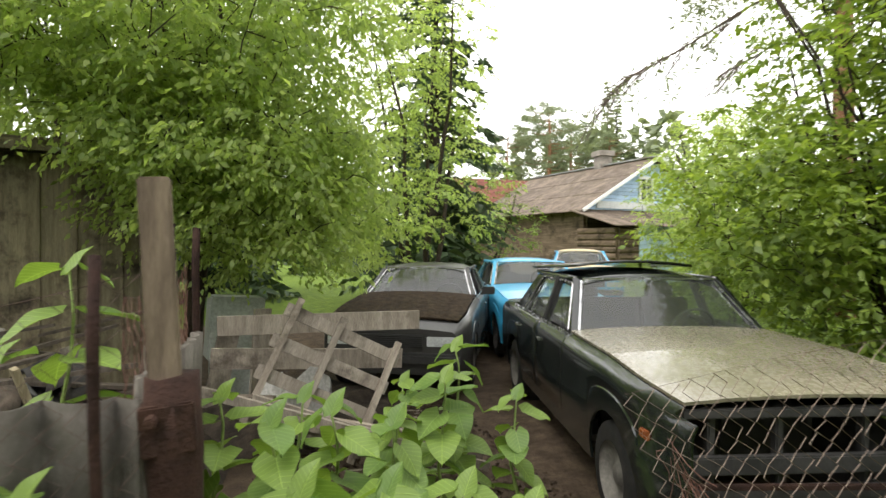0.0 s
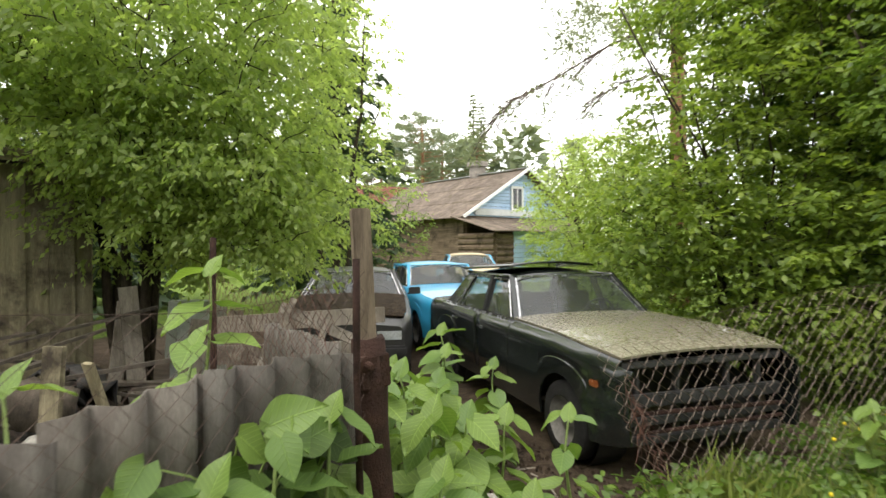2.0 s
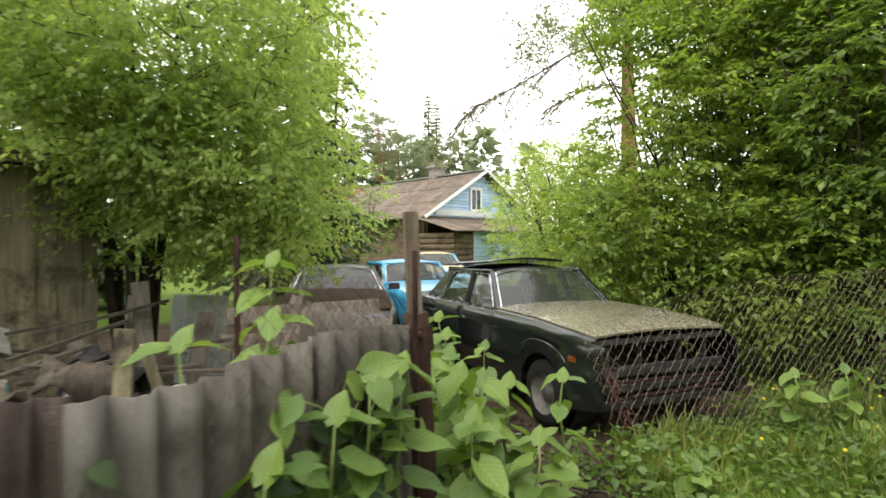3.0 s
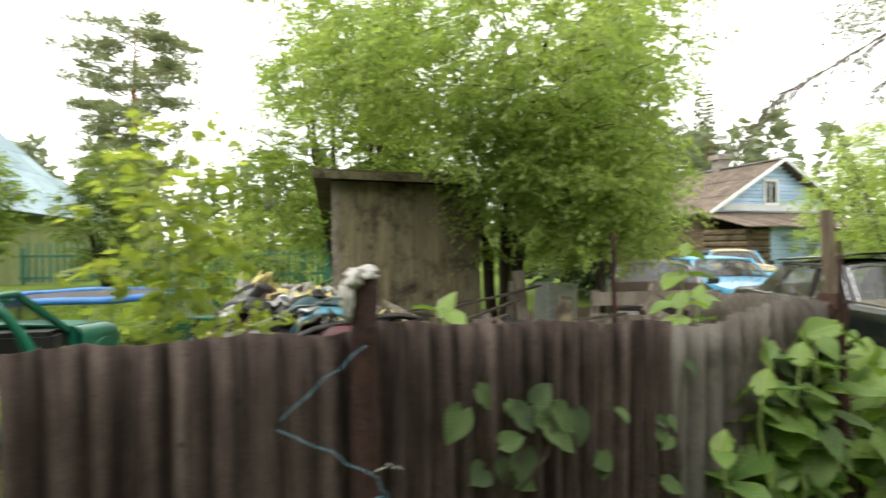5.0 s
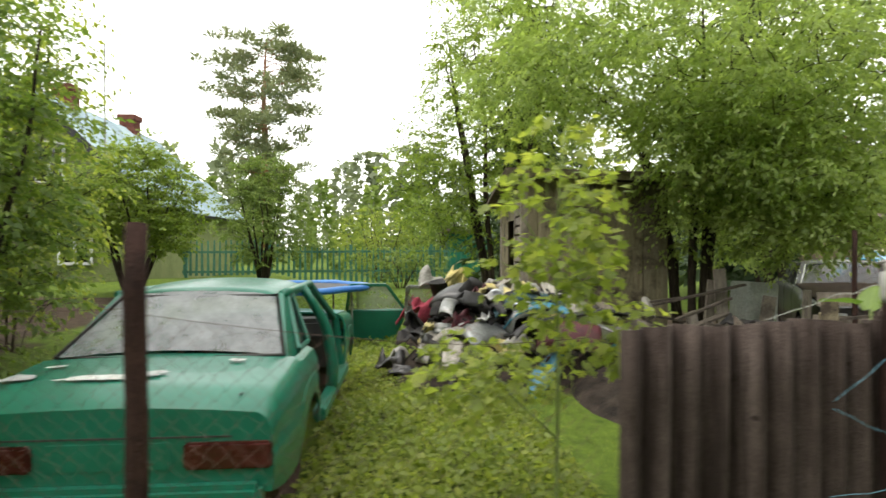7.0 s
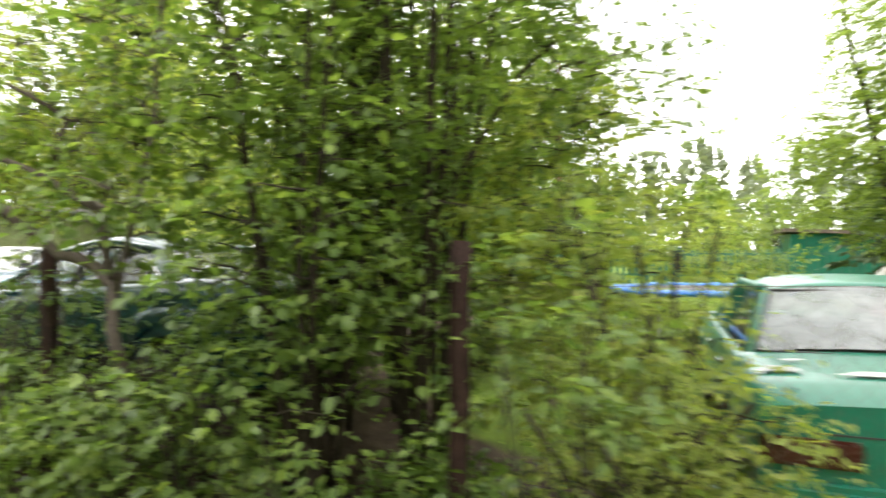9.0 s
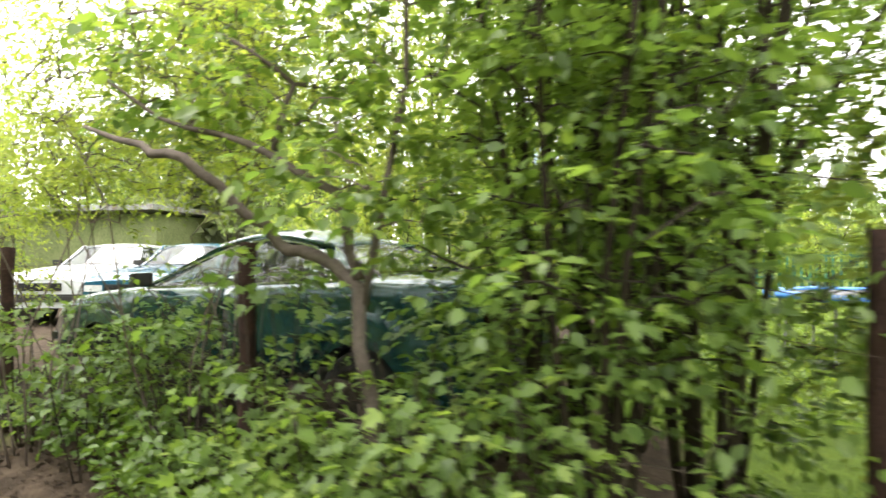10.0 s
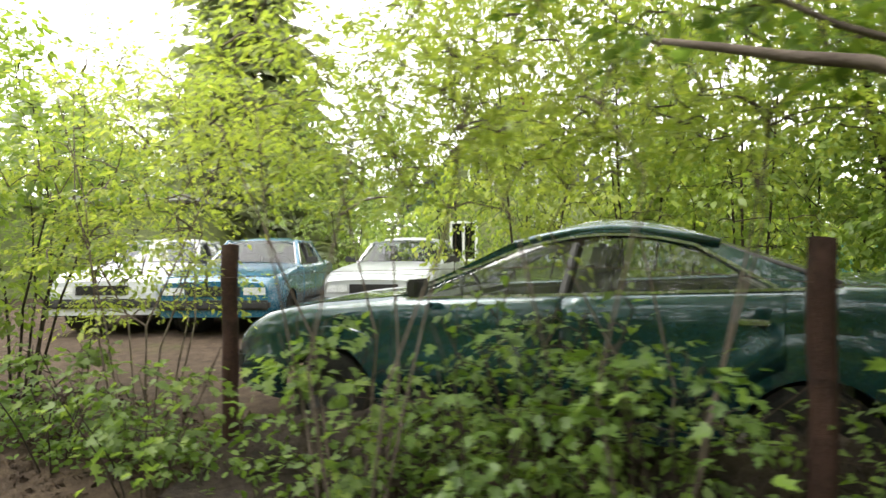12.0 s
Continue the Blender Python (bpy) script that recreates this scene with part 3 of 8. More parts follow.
def car(label, m, spec):
    """A saloon car: x ahead, y to its left, origin on the ground under its middle."""
    s = spec
    thing = empty("car", m, label, "car")
    W2, sill, rear, front = s["W"] / 2, s["sill"], s["rear"], s["front"]
    top = s["top"]            # points (x, z) of the bonnet, waist and boot line
    wr = s.get("wheel_r", 0.29)
    arch = wr + 0.055
    cowl, back = s["cowl"], s["back"]
    doors = s["doors"]        # x edges of the doors, rear to front
    open_right = s.get("open_right", False)
    body_mat = M[s["body"]]

    xs = set(np.round(np.arange(rear, front + 0.001, 0.1), 3).tolist()) | {rear, front, cowl, back}
    for wx in s["wheels_x"]:
        xs |= set(np.round(wx + arch * np.cos(np.linspace(0, math.pi, 15)), 3).tolist())
    for dx in doors:
        xs |= {round(dx - 0.006, 3), round(dx + 0.006, 3)}
    xs = sorted(v for v in xs if rear <= v <= front)

    def ztop(x):
        return float(np.interp(x, [p[0] for p in top], [p[1] for p in top]))

    def half(x):
        t = max(0.0, (x - (front - 0.55)) / 0.55)
        u = max(0.0, ((rear + 0.5) - x) / 0.5)
        return W2 * (1 - 0.13 * t ** 2.2 - s.get("taper", 0.10) * u ** 2.2)

    def low(x):
        z = sill
        z += 0.06 * max(0.0, (x - (front - 0.4)) / 0.4) ** 2 + 0.08 * max(0.0, ((rear + 0.5) - x) / 0.5) ** 2
        for wx in s["wheels_x"]:
            if abs(x - wx) < arch:
                z = max(z, wr + math.sqrt(max(arch ** 2 - (x - wx) ** 2, 0)))
        return z

    def ring(x):
        w, zb, zt = half(x), low(x), ztop(x)
        sh = zt - 0.075
        def side(z):
            k = (z - sill) / max(sh - sill, 0.1)
            return w * (0.93 + 0.07 * math.sin(math.pi * (0.15 + 0.55 * min(max(k, 0), 1))))
        levels = [zb + (sh - zb) * k for k in (0, 0.18, 0.42, 0.60, 0.635, 0.85, 1.0)]
        pts = []
        for i, z in enumerate(levels):
            y = side(z) - (0.008 if i == 4 else 0)
            pts.append((y, z))
        edge = 0.0 if not (back < x < cowl) else -0.01
        pts += [(w * 0.958, zt - 0.024), (w * 0.905, zt + 0.003 + edge), (w * 0.62, zt + 0.02), (w * 0.3, zt + 0.03), (0.0, zt + 0.034)]
        return [(x, y, z) for y, z in pts]

    rings = [ring(x) for x in xs]
    R = len(rings[0])
    verts = []
    for r in rings:
        verts += r + [(x, -y, z) for x, y, z in r[:-1]]
    stride = 2 * R - 1
    def vi(i, k, right):
        return i * stride + (k if not right or k == R - 1 else R + k)
    body_f, hood_f, door_f = [], [], {}
    hood_x0, hood_x1, hood_w = cowl + 0.02, s.get("hood_end", front - 0.12), 9
    for i in range(len(xs) - 1):
        mid = (xs[i] + xs[i + 1]) / 2
        gap = any(abs(mid - d) < 0.007 for d in doors)
        for right in (False, True):
            for k in range(R - 1):
                q = (vi(i, k, right), vi(i + 1, k, right), vi(i + 1, k + 1, right), vi(i, k + 1, right))
                q = q[::-1] if not right else q
                if k >= 8 and back < mid < cowl:
                    continue
                if k >= 7 and mid > hood_x1 and s.get("no_front"):
                    continue
                if k >= 8 and hood_x0 < mid < hood_x1:
                    hood_f.append(q)
                    continue
                inside = doors[0] < mid < doors[-1]
                if inside and 1 <= k <= 7:
                    if open_right and right:
                        continue
                    if gap:
                        continue
                    n = sum(mid > d for d in doors)
                    door_f.setdefault((n, right), []).append(q)
                    continue
                body_f.append(q)
    # ends
    n = len(xs) - 1
    if not s.get("no_front"):
        body_f.append([vi(n, k, False) for k in range(R)] + [vi(n, k, True) for k in range(R - 2, -1, -1)])
    body_f.append(([vi(0, k, False) for k in range(R)] + [vi(0, k, True) for k in range(R - 2, -1, -1)])[::-1])

    def sub(name, faces, mat, lab="", lift=0.0):
        used = sorted({i for f in faces for i in f})
        idx = {o: k for k, o in enumerate(used)}
        ob = piece(name, [Vector(verts[o]) + Vector((0, 0, lift)) for o in used], [tuple(idx[o] for o in f) for f in faces], mat, thing, lab, True)
        mod = ob.modifiers.new("thick", "SOLIDIFY")
        mod.thickness, mod.offset = 0.018, 0.0
        if name != "door":
            e = ob.modifiers.new("edge", "EDGE_SPLIT")
            e.split_angle = radians(38)
        return ob

    sub("body", body_f, body_mat)
    if hood_f:
        sub("bonnet", hood_f, M[s.get("hood", s["body"])], s.get("hood_label", ""), s.get("hood_lift", 0.006))
    for (_, right), fs in door_f.items():
        d = sub("door", fs, body_mat)
        xm = [verts[o][0] for f in fs for o in f]
        bm = bmesh.new()
        hx, hy = min(xm) + 0.13, half(min(xm) + 0.13) * 1.0 + 0.012
        box(bm, (0.13, 0.02, 0.028), Matrix.Translation((hx, -hy if right else hy, ztop(hx) - 0.14)))
        part("handle", bm, M["chrome"], d, "chrome door handle", bevel=0.006)

    # cabin: roof, pillars, panes
    zb_, zr, yr = ztop((cowl + back) / 2) + 0.0, s["H"], s["roof_w"] / 2
    rf, rr = s["roof_front"], s["roof_rear"]
    arc = s.get("arc", 0.0)
    bm = bmesh.new()
    nu, nv = 13, 9
    grid = []
    for i in range(nu):
        u = i / (nu - 1)
        x = rr + (rf - rr) * u
        row = []
        for j in range(nv):
            v = -1 + 2 * j / (nv - 1)
            crown = 0.035 * (1 - v * v) + (0.03 + arc) * math.sin(math.pi * u)
            drop = 0.05 * abs(v) ** 6 + 0.02 * (abs(2 * u - 1)) ** 4
            row.append(bm.verts.new((x + 0.05 * (1 - v * v) * (1 if u > 0.5 else -1) * abs(2 * u - 1), yr * v * (1.0 + 0.02 * math.sin(math.pi * u)), zr - 0.035 + crown - drop)))
        grid.append(row)
    for i in range(nu - 1):
        for j in range(nv - 1):
            bm.faces.new((grid[i][j], grid[i + 1][j], grid[i + 1][j + 1], grid[i][j + 1]))
    roof = part("roof", bm, M[s.get("roof", s["body"])], thing, smooth=True)
    mod = roof.modifiers.new("thick", "SOLIDIFY")
    mod.thickness = 0.03
    yb = W2 * 0.9
    zc, zk = ztop(cowl) + 0.0, ztop(back) + 0.0
    zroof = zr - 0.06
    def pane(name, quad, bulge, mat, lab):
        a, b, c, d = [Vector(p) for p in quad]
        nrm = (b - a).cross(d - a).normalized()
        nn = 6
        v, f = [], []
        for i in range(nn + 1):
            for j in range(nn + 1):
                u, w = i / nn, j / nn
                p = a.lerp(b, u).lerp(d.lerp(c, u), w)
                v.append(p - nrm * bulge * (1 - (2 * u - 1) ** 2))
        for i in range(nn):
            for j in range(nn):
                k = i * (nn + 1) + j
                f.append((k, k + nn + 1, k + nn + 2, k + 1))
        ob = piece(name, v, f, mat, thing, lab, True)
        return ob
    glass = M[s.get("glass", "glass")]
    if s.get("windscreen", True):
        pane("windscreen", [(cowl - 0.01, yb * 0.93, zc + 0.02), (cowl - 0.01, -yb * 0.93, zc + 0.02), (rf + 0.015, -yr * 0.9, zroof), (rf + 0.015, yr * 0.9, zroof)], 0.05, glass, "dusty windscreen")
    pane("rear_window", [(back + 0.01, -yb * 0.93, zk + 0.02), (back + 0.01, yb * 0.93, zk + 0.02), (rr - 0.015, yr * 0.9, zroof), (rr - 0.015, -yr * 0.9, zroof)], 0.05, M[s.get("rear_glass", "glass")], "grimy rear window")
    # rubber seal round the rear window
    loop = []
    for p, q in (((back, -yb * 0.93, zk + 0.024), (back, yb * 0.93, zk + 0.024)), ((rr - 0.028, yr * 0.9, zroof + 0.004), (rr - 0.028, -yr * 0.9, zroof + 0.004))):
        loop += [Vector(p).lerp(Vector(q), k / 8) - Vector((0.05 * (1 - (k / 4 - 1) ** 2), 0, 0)) for k in range(9)]
    loop.append(loop[0].copy())
    v, f = tube_arrays(loop, [0.011] * len(loop), 6)
    piece("rear_window_seal", v, f, M["dark_plastic"], thing, "black rubber window seal", True)
    trim = M[s.get("trim", "chrome")]
    for y in (1, -1):
        bm = bmesh.new()
        bar(bm, (cowl, y * yb * 0.97, zc - 0.02), (rf + 0.01, y * yr * 0.96, zroof + 0.01), 0.05, 0.055)
        part("front_pillar", bm, body_mat, thing, bevel=0.01)
        rail = [Vector((rf + 0.02 + (rr - rf - 0.04) * k / 6, y * yr * 0.97, zroof + 0.012 + arc * math.sin(math.pi * k / 6))) for k in range(7)]
        v, f = tube_arrays(rail, [0.03] * 7, 8)
        piece("roof_rail", v, f, body_mat, thing, smooth=True)
        bx = s["pillar"]
        if open_right and y < 0:
            bow = [(bx + 0.02, y * W2 * 0.97, sill + 0.02), (bx + 0.01, y * W2 * 0.985, sill + 0.25), (bx, y * yb * 1.04, ztop(bx) - 0.05), (bx - 0.03, y * yb * 0.99, ztop(bx) + 0.06),
                   (bx - 0.08, y * (0.45 * yb + 0.55 * yr), ztop(bx) + 0.2), (bx - 0.16, y * yr * 0.99, zroof + 0.01)]
            v, f = tube_arrays(bow, [0.055, 0.048, 0.045, 0.04, 0.036, 0.032], 8)
            piece("middle_pillar", v, f, body_mat, thing, "bowed bare door pillar", True)
        else:
            bm = bmesh.new()
            bar(bm, (bx, y * yb * 0.985, ztop(bx) - 0.03), (bx - 0.05, y * yr * 0.98, zroof + 0.01), 0.045, 0.075)
            part("middle_pillar", bm, body_mat if open_right else M["dark_plastic"], thing, bevel=0.01)
        # rear pillar panel
        qx = doors[0] + (0.02 if not s.get("quarter") else -0.2)
        lead = s.get("lead", 0.22 if not s.get("quarter") else 0.06)
        a, b = (qx, yb * 0.985 * y, ztop(qx) - 0.02), (back - 0.03, yb * 0.97 * y, zk - 0.02)
        c, d = (rr - 0.02, yr * 0.97 * y, zroof + 0.015), (rr + lead, yr * 0.985 * y, zroof + 0.015)
        v = [Vector(p) for p in (a, b, c, d)]
        v += [p - Vector((0, y * 0.045, 0)) for p in v]
        piece("rear_pillar", v, [(0, 1, 2, 3), (7, 6, 5, 4), (0, 4, 5, 1), (1, 5, 6, 2), (2, 6, 7, 3), (3, 7, 4, 0)], body_mat, thing)
        if not (open_right and y < 0):
            for x0, x1, t0, t1 in ((bx + 0.03, cowl - 0.08, bx - 0.02, rf - 0.02), (qx, bx - 0.04, rr + lead, bx - 0.1)):
                v = [(x0, y * yb * 0.975, ztop(x0) + 0.01), (x1, y * yb * 0.975, ztop(x1) + 0.01)]
                for k in range(7):
                    xx = t1 + (t0 - t1) * k / 6
                    v.append((xx, y * yr * 0.965, zroof + arc * math.sin(math.pi * min(1.0, max(0.0, (xx - rr) / (rf - rr))))))
                piece("side_window", v, [tuple(range(9))], glass, thing, "dark side window")
        elif s.get("quarter"):
            pane("side_window", [(doors[0] - 0.2, y * yb * 0.975, ztop(doors[0]) + 0.01), (doors[0] + s["quarter"], y * yb * 0.975, ztop(doors[0]) + 0.01), (rr + 0.2, y * yr * 0.965, zroof), (rr + 0.06, y * yr * 0.965, zroof)], 0.0, M["glass_dark"], "dark quarter window")
            bm = bmesh.new()
            k0, k1 = (doors[0] - 0.2, y * (yb * 0.975 + 0.012), ztop(doors[0]) + 0.012), (doors[0] + s["quarter"], y * (yb * 0.975 + 0.012), ztop(doors[0]) + 0.012)
            k2, k3 = (rr + 0.2, y * (yr * 0.965 + 0.012), zroof), (rr + 0.06, y * (yr * 0.965 + 0.012), zroof)
            for p, q, w in ((k0, k1, 0.025), (k1, k2, 0.022), (k3, k0, 0.025)):
                bar(bm, p, q, w, 0.03)
            part("window_frame", bm, body_mat, thing, bevel=0.006)
            # sill and front edge round the open doorway
            bm = bmesh.new()
            bar(bm, (doors[0] + 0.2, y * W2 * 0.97, sill + 0.04), (doors[-1] + 0.1, y * W2 * 0.97, sill + 0.04), 0.09, 0.09)
            bar(bm, (doors[-1], y * W2 * 0.95, sill + 0.05), (doors[-1], y * yb * 0.98, ztop(doors[-1])), 0.06, 0.06)
            part("door_surround", bm, body_mat, thing, bevel=0.014)
        if s.get("chrome_lines", True):
            bm = bmesh.new()
            bar(bm, (back + 0.05, y * (yb * 1.005 + 0.012), zk + 0.003), (cowl - 0.05, y * (yb * 1.005 + 0.012), zc + 0.003), 0.012, 0.014)
            part("waist_trim", bm, trim, thing, "thin chrome waist trim")
            bm = bmesh.new()
            bar(bm, (cowl - 0.06, y * (yb * 0.985 + 0.02), zc + 0.03), (rf, y * (yr * 0.97 + 0.02), zroof - 0.015), 0.01, 0.014)
            edge = [(rf + (rr + lead - rf) * k / 6, y * (yr * 0.97 + 0.022), zroof - 0.015 + arc * math.sin(math.pi * min(1.0, 1 - (rf - rr - lead) / (rf - rr) * k / 6))) for k in range(7)]
            edge.append((doors[0] + 0.03, y * (yb * 0.985 + 0.02), ztop(doors[0]) + 0.015))
            for p, q in zip(edge, edge[1:]):
                bar(bm, p, q, 0.01, 0.014)
            part("window_trim", bm, trim, thing, "thin chrome window trim")
    if s.get("chrome_lines", True):
        bm = bmesh.new()
        bar(bm, (cowl + 0.012, -yb * 0.95, zc + 0.022), (cowl + 0.012, yb * 0.95, zc + 0.022), 0.016, 0.016)
        for y in (1, -1):
            bar(bm, (cowl + 0.012, y * yb * 0.93, zc + 0.022), (rf + 0.04, y * yr * 0.905, zroof), 0.018, 0.012)
        bar(bm, (rf + 0.05, -yr * 0.9, zroof + 0.02), (rf + 0.05, yr * 0.9, zroof + 0.02), 0.014, 0.014)
        part("windscreen_trim", bm, trim, thing, "chrome windscreen trim")
    # floor, dashboard and seats
    bm = bmesh.new()
    box(bm, (cowl - back + 0.9, W2 * s.get("pan", 1.78), 0.04), Matrix.Translation(((cowl + back) / 2, 0, sill + 0.06)))
    part("floor_pan", bm, M["interior"], thing)
    bm = bmesh.new()
    box(bm, (0.03, W2 * 1.75, ztop(cowl) - sill - 0.1), Matrix.Translation((cowl + 0.1, 0, (ztop(cowl) + sill) / 2)))
    part("bulkhead", bm, M["dark_plastic"], thing)
    bm = bmesh.new()
    box(bm, (0.03, W2 * 1.75, ztop(back) - sill - 0.1), Matrix.Translation((back - 0.02, 0, (ztop(back) + sill) / 2)))
    box(bm, (0.3, W2 * 1.7, 0.02), Matrix.Translation((back + 0.14, 0, ztop(back) - 0.03)))
    part("parcel_shelf", bm, M["interior"], thing)
    bm = bmesh.new()
    box(bm, (0.28, W2 * 1.7, 0.2), Matrix.Translation((cowl - 0.12, 0, zc - 0.1)))
    part("dashboard", bm, M["dark_plastic"], thing, bevel=0.04)
    if s.get("seats", True):
        for y in (0.36, -0.36):
            bm = bmesh.new()
            box(bm, (0.5, 0.48, 0.16), Matrix.Translation((bx + 0.22, y, sill + 0.26)))
            box(bm, (0.13, 0.47, 0.58), Matrix.Translation((bx - 0.06, y, sill + 0.6)) @ Matrix.Rotation(-0.22, 4, "Y"))
            box(bm, (0.09, 0.24, 0.16), Matrix.Translation((bx - 0.15, y, sill + 0.94)) @ Matrix.Rotation(-0.22, 4, "Y"))
            part("front_seat", bm, M["seat_dark"], thing, "dark cloth front seat", bevel=0.03)
        bm = bmesh.new()
        box(bm, (0.5, W2 * 1.5, 0.18), Matrix.Translation((back + 0.55, 0, sill + 0.26)))
        box(bm, (0.14, W2 * 1.5, 0.55), Matrix.Translation((back + 0.28, 0, sill + 0.52)) @ Matrix.Rotation(-0.25, 4, "Y"))
        part("rear_seat", bm, M["seat_dark"], thing, "dark cloth rear seat", bevel=0.03)
        v, f = [], []
        for k in range(24):
            a = 2 * math.pi * k / 24
            for c2 in range(5):
                b2 = 2 * math.pi * c2 / 5
                rr2 = 0.18 + 0.014 * math.cos(b2)
                v.append((cowl - 0.33 + 0.5 * rr2 * math.sin(a) * 0.5 + 0.014 * math.sin(b2), 0.36 + rr2 * math.cos(a), zc + 0.0 + 0.85 * rr2 * math.sin(a)))
        for k in range(24):
            for c2 in range(5):
                f.append((k * 5 + c2, ((k + 1) % 24) * 5 + c2, ((k + 1) % 24) * 5 + (c2 + 1) % 5, k * 5 + (c2 + 1) % 5))
        piece("steering_wheel", v, f, M["dark_plastic"], thing, smooth=True)
    # wheel wells, wheels
    for wx in s["wheels_x"]:
        for y in (1, -1):
            bm = bmesh.new()
            c = bmesh.ops.create_cone(bm, cap_ends=True, segments=20, radius1=arch - 0.01, radius2=arch - 0.01, depth=0.26,
                                      matrix=Matrix.Translation((wx, y * (W2 - 0.26), wr)) @ Matrix.Rotation(math.pi / 2, 4, "X"))
            bmesh.ops.delete(bm, geom=[f for f in bm.faces if abs(f.normal.y) > 0.9 and f.normal.y * y > 0], context="FACES")
            part("wheel_well", bm, M[s.get("well", "dark_plastic")], thing)
            if (wx > 0, y) in s.get("wheels", ((True, 1), (True, -1), (False, 1), (False, -1))):
                wheel(thing, wx, y * (W2 - 0.1), wr, y, s.get("rim", "rim"))
    # lights and bumpers
    zf, zrr = ztop(front - 0.1), ztop(rear + 0.05)
    if not s.get("no_front"):
        bm = bmesh.new()
        box(bm, (0.12, s["W"] * 0.9, 0.13), Matrix.Translation((front + 0.0, 0, sill + 0.22)))
        part("front_bumper", bm, M["dark_plastic"], thing, bevel=0.03)
        bm = bmesh.new()
        box(bm, (0.04, s["W"] * 0.42, 0.13), Matrix.Translation((front + 0.005, 0, zf - 0.14)))
        for k in range(6):
            box(bm, (0.02, s["W"] * 0.42, 0.008), Matrix.Translation((front + 0.028, 0, zf - 0.19 + k * 0.02)))
        part("grille", bm, M["dark_plastic"], thing)
        for y in (1, -1):
            bm = bmesh.new()
            box(bm, (0.05, s["W"] * 0.2, 0.14), Matrix.Translation((front - 0.01, y * s["W"] * 0.325, zf - 0.14)))
            part("headlight", bm, M["lamp_white"], thing, "clear rectangular headlight", bevel=0.02)
    else:
        # stripped nose: radiator frame, cross bars, hollow dark bay
        bm = bmesh.new()
        for z, d in ((zf - 0.03, 0.05), (0.58, 0.09), (0.44, 0.07), (0.3, 0.06)):
            bar(bm, (front - 0.16, -W2 * 0.84, z), (front - 0.16, W2 * 0.84, z), 0.05, d)
        for y in (-0.55, -0.2, 0.25, 0.55):
            bar(bm, (front - 0.2, y, 0.28), (front - 0.2, y, zf - 0.05), 0.05, 0.04)
        part("front_frame", bm, M["dark_plastic"], thing, "bare radiator frame", bevel=0.008)
        bm = bmesh.new()
        bar(bm, (front - 0.04, -W2 * 0.8, 0.53), (front - 0.04, W2 * 0.75, 0.5), 0.02, 0.03)
        bar(bm, (front - 0.02, -W2 * 0.7, 0.4), (front - 0.02, W2 * 0.7, 0.42), 0.02, 0.025)
        part("bumper_rail", bm, M["rust"], thing, "thin rusty bumper rail", bevel=0.005)
        bm = bmesh.new()
        box(bm, (0.04, W2 * 1.6, 0.5), Matrix.Translation((cowl + 0.35, 0, 0.6)))
        box(bm, (0.6, 0.6, 0.35), Matrix.Translation((cowl + 0.7, 0.1, 0.5)))
        part("engine_block", bm, M["dark_plastic"], thing, bevel=0.03)
        bm = bmesh.new()
        box(bm, (0.09, 0.03, 0.05), Matrix.Translation((front - 0.28, -half(front - 0.28) - 0.003, 0.70)))
        part("indicator", bm, M["lamp_orange"], thing, "small orange indicator lamp", bevel=0.008)
    bm = bmesh.new()
    box(bm, (0.12, s["W"] * 0.9, s.get("bumper_h", 0.15)), Matrix.Translation((rear - 0.01, 0, s.get("bumper_z", sill + 0.2))))
    part("rear_bumper", bm, M[s.get("bumper", "dark_plastic")], thing, bevel=0.025)
    for y in (1, -1):
        bm = bmesh.new()
        w = s["W"] * s.get("tail_w", 0.22)
        box(bm, (0.05, w, s.get("tail_h", 0.12)), Matrix.Translation((rear - 0.005, y * (s["W"] * s.get("tail_at", 0.44) - w / 2), zrr - s.get("tail_drop", 0.2))))
        part("tail_light", bm, M["lamp_red"], thing, "dark red tail light", bevel=0.012)
    bm = bmesh.new()
    for y in (1, -1):
        bar(bm, (back - 0.06, y * W2 * 0.8, ztop(back - 0.06) + 0.012), (rear + 0.06, y * W2 * 0.74, ztop(rear + 0.06) + 0.012), 0.008, 0.006)
    bar(bm, (rear - 0.006, -W2 * 0.72, ztop(rear) - 0.1), (rear - 0.006, W2 * 0.72, ztop(rear) - 0.1), 0.008, 0.008)
    part("boot_seam", bm, M["dark_plastic"], thing)
    bm = bmesh.new()
    box(bm, (0.012, s["W"] * 0.36, 0.13), Matrix.Translation((rear - 0.006, 0, zrr - s.get("tail_drop", 0.2))))
    part("plate_recess", bm, M[s.get("plate", "dark_plastic")], thing, bevel=0.004)
    for y in s.get("mirrors", (1, -1)):
        bm = bmesh.new()
        box(bm, (0.07, 0.17, 0.1), Matrix.Translation((cowl - 0.2, y * (W2 + 0.08), zc + 0.08)))
        bar(bm, (cowl - 0.2, y * (W2 - 0.03), zc + 0.03), (cowl - 0.2, y * (W2 + 0.05), zc + 0.05), 0.03, 0.03)
        part("wing_mirror", bm, M["dark_plastic"], thing, bevel=0.012)
    return thing


def at(x, y, deg, z=None):
    return pose(x, y, gz(x, y) if z is None else z, 0, 0, deg)


